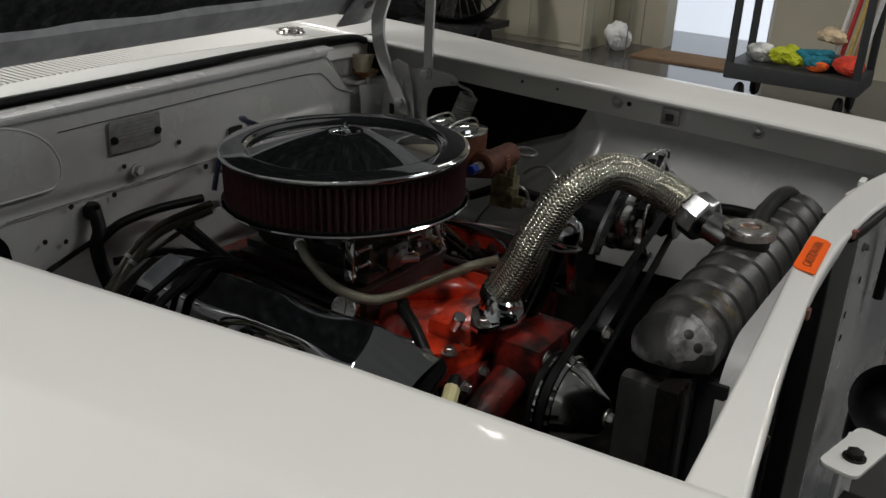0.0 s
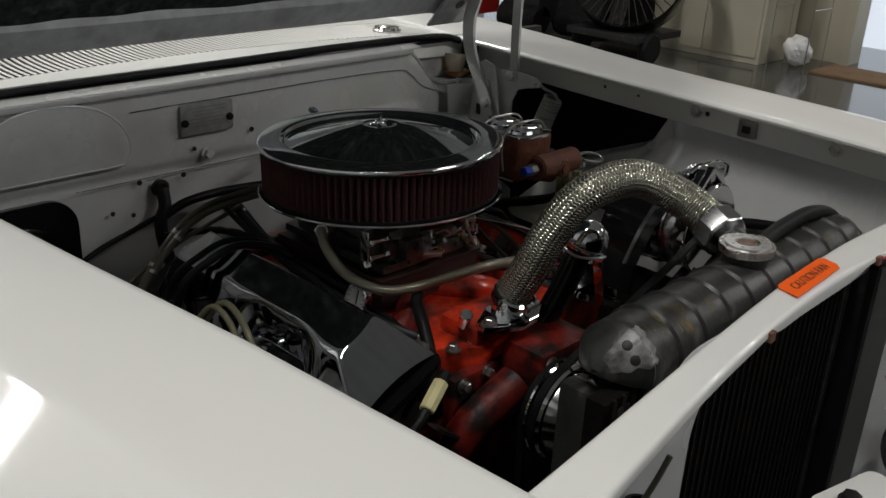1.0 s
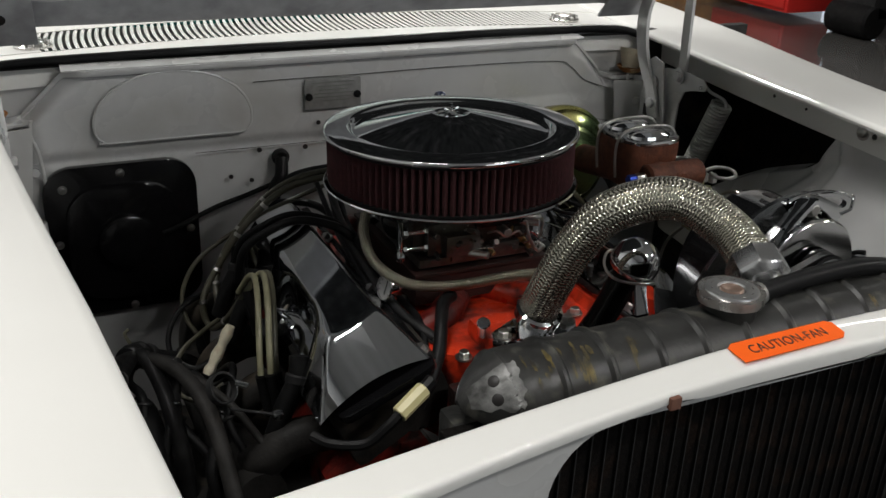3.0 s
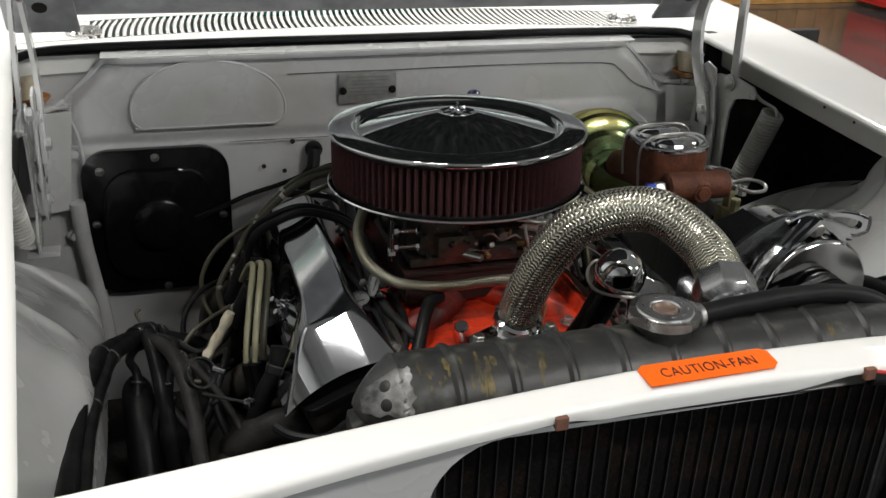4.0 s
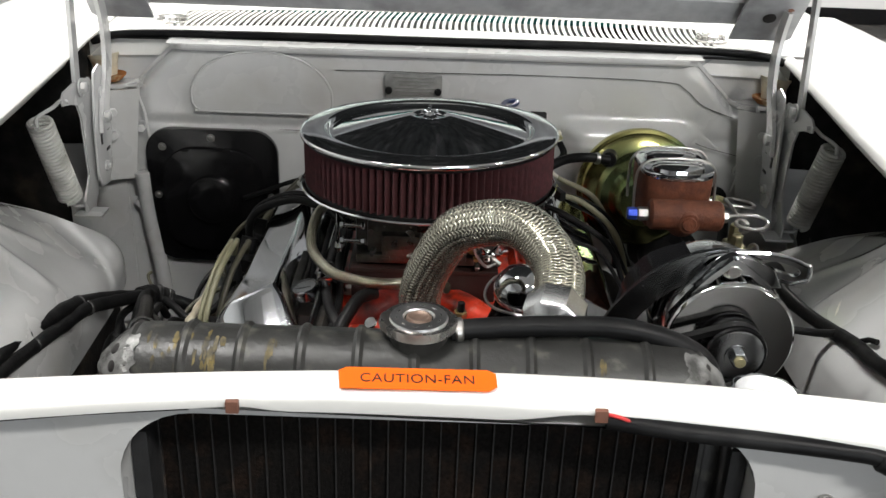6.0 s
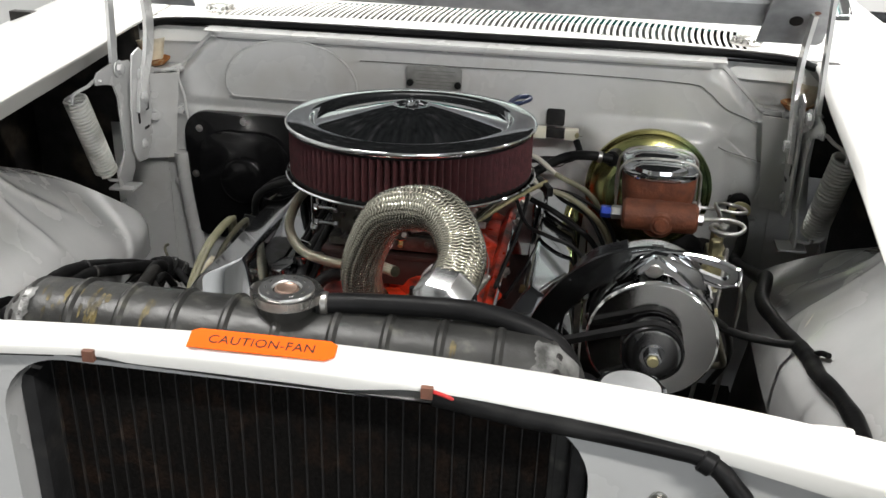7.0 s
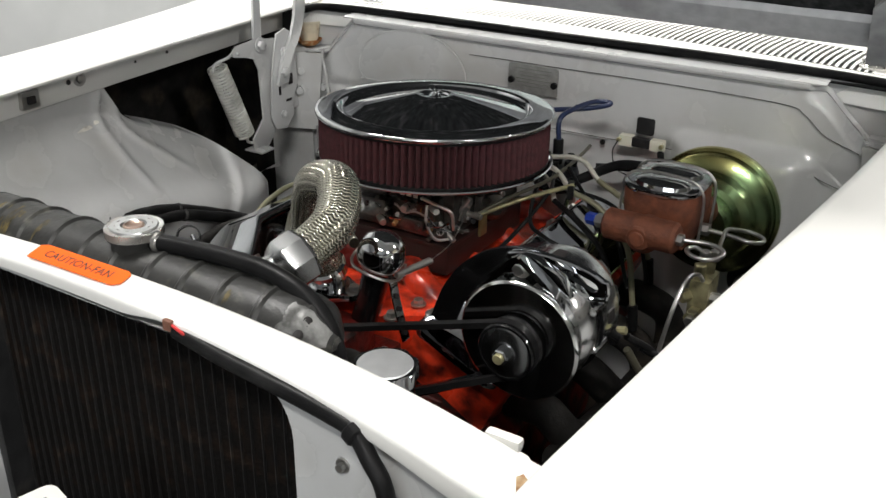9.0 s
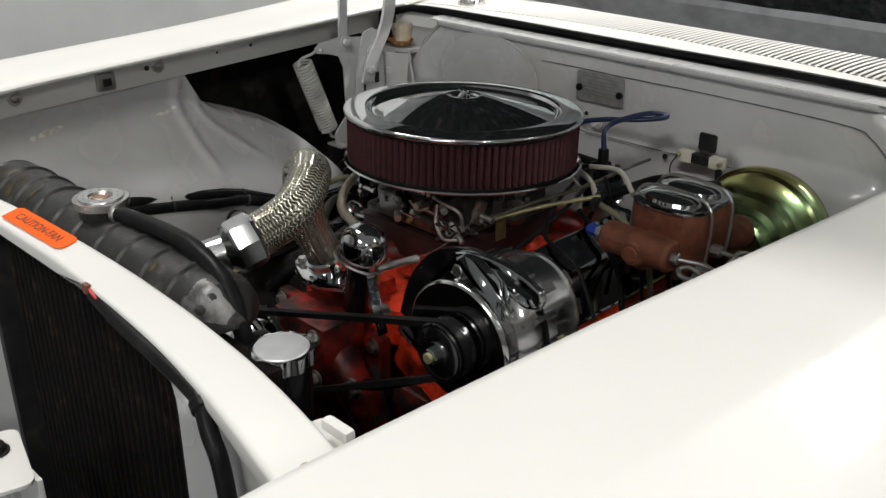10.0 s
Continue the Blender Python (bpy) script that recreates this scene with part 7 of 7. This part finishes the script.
tagged(part("plug_socket", lathe([(0.012, 0), (0.012, 0.05), (0.009, 0.05), (0.009, 0.04), (0, 0.04)], 20, pose(-0.335, -0.662, 0.855)), BLACK, None), "black bulb socket on the front panel", "socket")
cable("socket_wire", [(-0.335, -0.662, 0.90), (-0.325, -0.668, 0.925), (-0.318, -0.672, 0.945)], 0.0025, GREYWIRE, "short grey wire to the socket")

# ---- hall ----
TILE = material("grey_gloss_floor", (0.07, 0.068, 0.066), 0.10, vary=0.12, scale=3, second=(0.045, 0.043, 0.04), spot_scale=1.1, rough_vary=0.05)
PLASTER = material("grey_white_wall", (0.60, 0.60, 0.60), 0.7, vary=0.03, scale=5, second=(0.56, 0.56, 0.56), spot_scale=0.8, bump=0.05)
DARKWALL = material("dark_hall_wall", (0.05, 0.05, 0.052), 0.7, vary=0.1, scale=4)
WESTWALL = material("soft_grey_wall", (0.40, 0.41, 0.41), 0.7, vary=0.04, scale=5)
DIMWALL = material("mid_grey_wall", (0.22, 0.22, 0.225), 0.7, vary=0.05, scale=5)
CREAMWALL = material("cream_wall", (0.42, 0.39, 0.30), 0.6, vary=0.05, scale=6)
OAK = material("honey_oak", (0.46, 0.25, 0.08), 0.35, coat=0.2, vary=0.2, scale=14, second=(0.36, 0.18, 0.05), spot_scale=5)
tagged(part("floor", B(1.5, 0, -0.05, 17, 15, 0.1, 0), TILE, None), "glossy grey floor with reflections", "floor", kind="structure")
tagged(part("ceiling", B(1.5, 0, 4.05, 17, 15, 0.1, 0), material("pale_ceiling", (0.42, 0.42, 0.415), 0.8, vary=0.1, scale=3), None), "plain pale ceiling", "ceiling", kind="structure")
tagged(part("wall_north", B(1.5, 6.35, 2, 17, 0.2, 4, 0), PLASTER, None), "plain light grey wall", "wall", kind="structure")
for nm, x0, x1, z0, z1 in (("wall_south", -7.0, 0.4, 0, 4), ("wall_south_right", 4.8, 10.0, 0, 4), ("wall_south_sill", 0.4, 4.8, 0, 0.4), ("wall_south_head", 0.4, 4.8, 2.7, 4)):
    tagged(part(nm, B((x0 + x1) / 2, -7.4, (z0 + z1) / 2, x1 - x0, 0.2, z1 - z0, 0), DIMWALL, None), "plain grey wall with a wide opening", "wall", kind="structure")
tagged(part("wall_west", B(-3.1, -0.5, 2, 0.2, 13.5, 4, 0), WESTWALL, None), "plain light grey wall", "wall", kind="structure")
tagged(part("baseboard", B(4.0, 6.24, 0.06, 5.0, 0.02, 0.12, 0.004), BLACKGLOSS, None), "black baseboard", "baseboard", kind="structure")
# east wall with its open door
for nm, y0, y1, z0, z1, mt in (("wall_east", -7.3, -0.05, 0, 4, DARKWALL), ("wall_east_bright", -0.05, 1.02, 0, 4, CREAMWALL), ("wall_east_door_head", 1.02, 1.86, 2.05, 4, CREAMWALL), ("wall_east_cream", 1.86, 3.3, 0, 4, CREAMWALL), ("wall_east_dark", 3.3, 4.95, 0, 4, DARKWALL), ("wall_east_shutter", 4.95, 6.25, 0.8, 4, DARKWALL)):
    tagged(part(nm, B(6.7, (y0 + y1) / 2, (z0 + z1) / 2, 0.2, y1 - y0, z1 - z0, 0), mt, None), "plain interior wall", "wall", kind="structure")
sky = bpy.data.materials.new("daylight_beyond_door")
sky.use_nodes = True
sb = sky.node_tree.nodes["Principled BSDF"]
sb.inputs["Emission Color"].default_value, sb.inputs["Emission Strength"].default_value = (0.80, 0.88, 1.0, 1), 3.2
tagged(part("backdrop", B(7.6, 1.45, 1.2, 0.02, 1.9, 2.6, 0), sky, None), "bright daylight beyond the open door", "backdrop", kind="structure")
tagged(part("backdrop_low", B(7.3, 5.7, 0.5, 0.02, 2.4, 1.6, 0), sky, None), "daylight under a part-raised shutter", "backdrop", kind="structure")
dr = thing("door_1", "white door with a grey kick plate standing open", "door", kind="structure")
part("leaf", B(6.95, 1.05, 1.0, 0.5, 0.04, 2.0, 0.003), PLASTER, dr)
part("kick_plate", B(6.95, 1.074, 0.22, 0.46, 0.004, 0.30, 0.001), STEEL, dr)
tagged(part("trim", B(6.58, 1.90, 1.02, 0.04, 0.08, 2.05, 0.004), CREAMWALL, None), "cream door jamb", "trim", kind="structure")
mat_ = tagged(part("door_mat", B(6.25, 1.55, 0.008, 0.45, 0.75, 0.016, 0.006), material("brown_coir", (0.20, 0.12, 0.06), 0.95, vary=0.3, scale=120, bump=0.6, bump_scale=300), None), "brown coir mat at the door", "mat")
cab = thing("utility_cabinet", "cream metal cabinet against the wall", "cabinet")
part("carcass", B(6.2, 2.75, 0.9, 0.55, 0.95, 1.8, 0.01), CREAMWALL, cab)
for k in (0, 1):
    part("door", B(5.918, 2.52 + 0.46 * k, 0.9, 0.012, 0.44, 1.7, 0.004), CREAMWALL, cab)
bag = thing("waste_bag", "crumpled white plastic bag in a wire stand", "bag")
bm = bmesh.new()
bmesh.ops.create_icosphere(bm, subdivisions=4, radius=0.105)
for v in bm.verts:
    v.co = Vector((v.co.x, v.co.y, v.co.z * 1.05)) * (0.92 + 0.3 * noise.noise(v.co * 11) + 0.2 * abs(noise.noise(v.co * 34))) + Vector((0, 0, 0.118))
put(bm, Matrix.Translation((6.1, 2.06, 0.02)))
part("bag", bm, material("white_plastic_film", (0.75, 0.75, 0.74), 0.35, vary=0.05, bump=0.3, bump_scale=40), bag)
bm = bmesh.new()
for a, b_ in (((5.95, 1.93, 0), (5.95, 1.93, 0.62)), ((5.95, 2.22, 0), (5.95, 2.22, 0.62)), ((5.95, 1.93, 0.62), (5.95, 2.22, 0.62)), ((5.95, 1.93, 0.45), (6.25, 1.93, 0.45)), ((5.95, 2.22, 0.45), (6.25, 2.22, 0.45)), ((6.25, 1.93, 0), (6.25, 1.93, 0.62)), ((6.25, 2.22, 0), (6.25, 2.22, 0.62))):
    rod(a, b_, 0.0045, 8, bm)
part("wire_stand", bm, STEEL, bag)
# utility cart
cart = thing("utility_cart", "dark grey wheeled cart holding cleaning cloths and brushes", "cart")
CARTM = material("cart_grey", (0.032, 0.036, 0.036), 0.5, vary=0.12, scale=20)
KX, KY = 5.20, 0.48
part("tray", B(KX, KY, 0.22, 0.5, 0.80, 0.10, 0.012), CARTM, cart)
for sx in (-1, 1):
    for sy in (-1, 1):
        part("post", B(KX + sx * 0.225, KY + sy * 0.375, 0.70, 0.045, 0.045, 0.9, 0.008), CARTM, cart)
        part("wheel", rod((KX + sx * 0.2, KY + sy * 0.3 - 0.02, 0.075), (KX + sx * 0.2, KY + sy * 0.3 + 0.02, 0.075), 0.075, 24), BLACK, cart)
part("top_tray", B(KX, KY, 1.12, 0.5, 0.80, 0.10, 0.012), CARTM, cart)
for k, (dx, dy, dz, r, c, nm) in enumerate(((-0.05, 0.22, 0.33, 0.085, (0.75, 0.75, 0.72), "white"), (-0.10, 0.05, 0.34, 0.09, (0.45, 0.50, 0.02), "lime and black"), (-0.08, -0.10, 0.34, 0.10, (0.01, 0.16, 0.22), "teal"), (-0.14, -0.12, 0.31, 0.055, (0.75, 0.12, 0.02), "orange"),
                                             (0.05, -0.14, 0.47, 0.075, (0.70, 0.55, 0.36), "pale"), (-0.12, -0.30, 0.33, 0.075, (0.70, 0.06, 0.03), "red"), (0.0, -0.2, 0.31, 0.08, (0.05, 0.06, 0.07), "dark"))):
    bm = bmesh.new()
    bmesh.ops.create_icosphere(bm, subdivisions=4, radius=r)
    for v in bm.verts:
        v.co = Vector((v.co.x, v.co.y * 1.15, v.co.z * 0.66)) * (0.92 + 0.5 * noise.noise(v.co * 13 + Vector((k, 0, 0))) + 0.28 * abs(noise.noise(v.co * 38 + Vector((0, k, 0)))))
    put(bm, Matrix.Translation((KX + dx, KY + dy, dz)))
    tagged(part("cloth", bm, material("cloth_" + nm.split()[0], c, 0.9, vary=0.3, scale=30, bump=0.5), None), nm + " crumpled cloth lying in the cart tray", "cloth", "cloths in the cart")
for k, (dy, c) in enumerate(((-0.17, (0.7, 0.7, 0.68)), (-0.21, (0.45, 0.03, 0.03)), (-0.25, (0.55, 0.40, 0.12)), (-0.29, (0.35, 0.18, 0.08)), (-0.33, (0.6, 0.6, 0.6)))):
    tagged(part("broom_handle", rod((KX + 0.05, KY + dy, 0.28), (KX + 0.10, KY + dy - 0.10, 1.05), 0.014, 10), material("handle_paint", c, 0.5), None), "long tool handle standing in the cart", "handle", "tool handles")
# drum fan
fan2 = thing("drum_fan", "large black industrial drum fan on wheels", "fan")
FX, FY = 5.25, 3.05
part("drum", lathe([(0.42, -0.16), (0.43, -0.14), (0.43, 0.14), (0.42, 0.16), (0.41, 0.14), (0.41, -0.14)], 48, Matrix.Translation((FX, FY, 0.62)) @ Matrix.Rotation(radians(-70), 4, "Y") @ Matrix.Rotation(radians(25), 4, "X"), None, True), BLACKGLOSS, fan2)
FM = Matrix.Translation((FX, FY, 0.62)) @ Matrix.Rotation(radians(-70), 4, "Y") @ Matrix.Rotation(radians(25), 4, "X")
for k in range(40):
    a = 2 * math.pi * k / 40
    o = rod((0.08 * math.cos(a), 0.08 * math.sin(a), 0.16), (0.42 * math.cos(a), 0.42 * math.sin(a), 0.15), 0.004, 6)
    part("grille_wire", put(o, FM), SATIN, fan2)
part("hub", lathe([(0, -0.1), (0.09, -0.1), (0.09, 0.12), (0, 0.13)], 24, FM), SATIN, fan2)
for k in range(4):
    a = math.pi / 2 * k
    part("fan_blade", put(box(bmesh.new(), 0.23 * math.cos(a), 0.23 * math.sin(a), 0, 0.30, 0.14, 0.006, 0.002, Matrix.Rotation(a, 4, "Z") @ Matrix.Rotation(0.5, 4, "X")), FM), GRIME, fan2)
for sy in (-1, 1):
    part("wheel", rod((FX - 0.1, FY + sy * 0.30 - 0.03, 0.12), (FX - 0.1, FY + sy * 0.30 + 0.03, 0.12), 0.12, 28), BLACK, fan2)
part("frame", B(FX, FY, 0.2, 0.6, 0.62, 0.05, 0.01), SATIN, fan2)
# dark machinery along the east side
for k, (x, y, sx, sy, sz) in enumerate(((5.9, 3.75, 0.6, 0.5, 1.1), (5.6, 4.15, 0.5, 0.4, 0.9))):
    mch = thing("floor_machine", "dark floor machine standing by the wall", "machine", "machines")
    part("housing", B(x, y, sz / 2 + 0.1, sx, sy, sz, 0.06), SATIN, mch)
    part("roller", rod((x - 0.2, y - sy / 2, 0.13), (x - 0.2, y + sy / 2, 0.13), 0.13, 24), BLACK, mch)
    part("knob", lathe([(0, 0), (0.05, 0), (0.045, 0.03), (0, 0.035)], 20, pose(x - sx / 2, y, 0.6, 0, -90, 0)), STEEL, mch)


# red tool chest in the dark corner
chest = thing("tool_chest", "red metal tool chest in the dark corner", "tool chest")
REDM = material("red_enamel", (0.55, 0.025, 0.02), 0.35, coat=0.3, vary=0.05)
part("case", B(5.6, 5.25, 0.45, 0.5, 0.9, 0.8, 0.02), REDM, chest)
for k in range(4):
    part("drawer", B(5.345, 5.25, 0.17 + 0.19 * k, 0.02, 0.84, 0.17, 0.004), REDM, chest)
    part("handle", B(5.33, 5.25, 0.23 + 0.19 * k, 0.02, 0.7, 0.016, 0.004), STEEL, chest)
ctr = thing("service_counter", "honey-coloured oak counter against the wall", "counter")
part("front", B(5.0, 6.0, 0.5, 1.75, 0.4, 1.0, 0.01), OAK, ctr)
for k in range(9):
    part("plank", B(4.22 + 0.195 * k, 5.795, 0.52, 0.185, 0.014, 0.94, 0.004), OAK, ctr)
part("top", B(5.0, 5.98, 1.02, 1.85, 0.5, 0.04, 0.008), OAK, ctr)
# ceiling light fittings over the lamps
for lx, ly, lw in LAMPS:
    lf = thing("ceiling_light", "white flush ceiling light fitting", "ceiling light", "ceiling lights")
    part("frame", B(lx, ly, 3.965, 1.4, 0.65, 0.06, 0.01), PLASTER, lf)

# windshield of the car itself, with the teal dash behind it
ws = thing("windshield", "curved windshield with chrome trim and teal dash behind", "windshield")
TEAL = material("teal_interior", (0.008, 0.15, 0.14), 0.6, vary=0.08, scale=20)
def screen(u, v):
    x = -0.76 + 1.52 * u
    back = 0.10 * (1 - ((x) / 0.76) ** 2)
    return Vector((x * (1 - 0.14 * v), 0.86 - back * 0.3 + 0.42 * v + 0.25 * max(0, abs(u - 0.5) - 0.35), 0.995 + 0.42 * v))
glass = bpy.data.materials.new("windshield_glass")
glass.use_nodes = True
gb = glass.node_tree.nodes["Principled BSDF"]
gb.inputs["Base Color"].default_value, gb.inputs["Roughness"].default_value, gb.inputs["Transmission Weight"].default_value = (0.85, 0.95, 0.93, 1), 0.02, 1.0
go = part("glass", sheet(screen, 30, 12, 0.004), glass, ws)
go.visible_shadow = False
part("dash", sheet(lambda u, v: Vector((-0.72 + 1.44 * u, 0.95 + 0.35 * v, 0.985 + 0.08 * v)), 12, 4, 0.01), TEAL, ws, "teal dashboard")
part("seat_back", B(0, 2.2, 0.95, 1.4, 0.15, 0.5, 0.05), TEAL, ws)
part("chrome_trim", tube([tuple(screen(u, 0) + Vector((0, -0.012, -0.002))) for u in [k / 16 for k in range(17)]] , 0.011, 10), CHROME, ws, "chrome lower trim")
for u in (0, 1):
    part("pillar_trim", tube([tuple(screen(u, v)) for v in (0, 0.33, 0.66, 1)], 0.014, 10), CHROME, ws)
part("roof", B(0, 2.1, 1.42, 1.4, 1.6, 0.04, 0.015), WHITE, ws, "white roof")
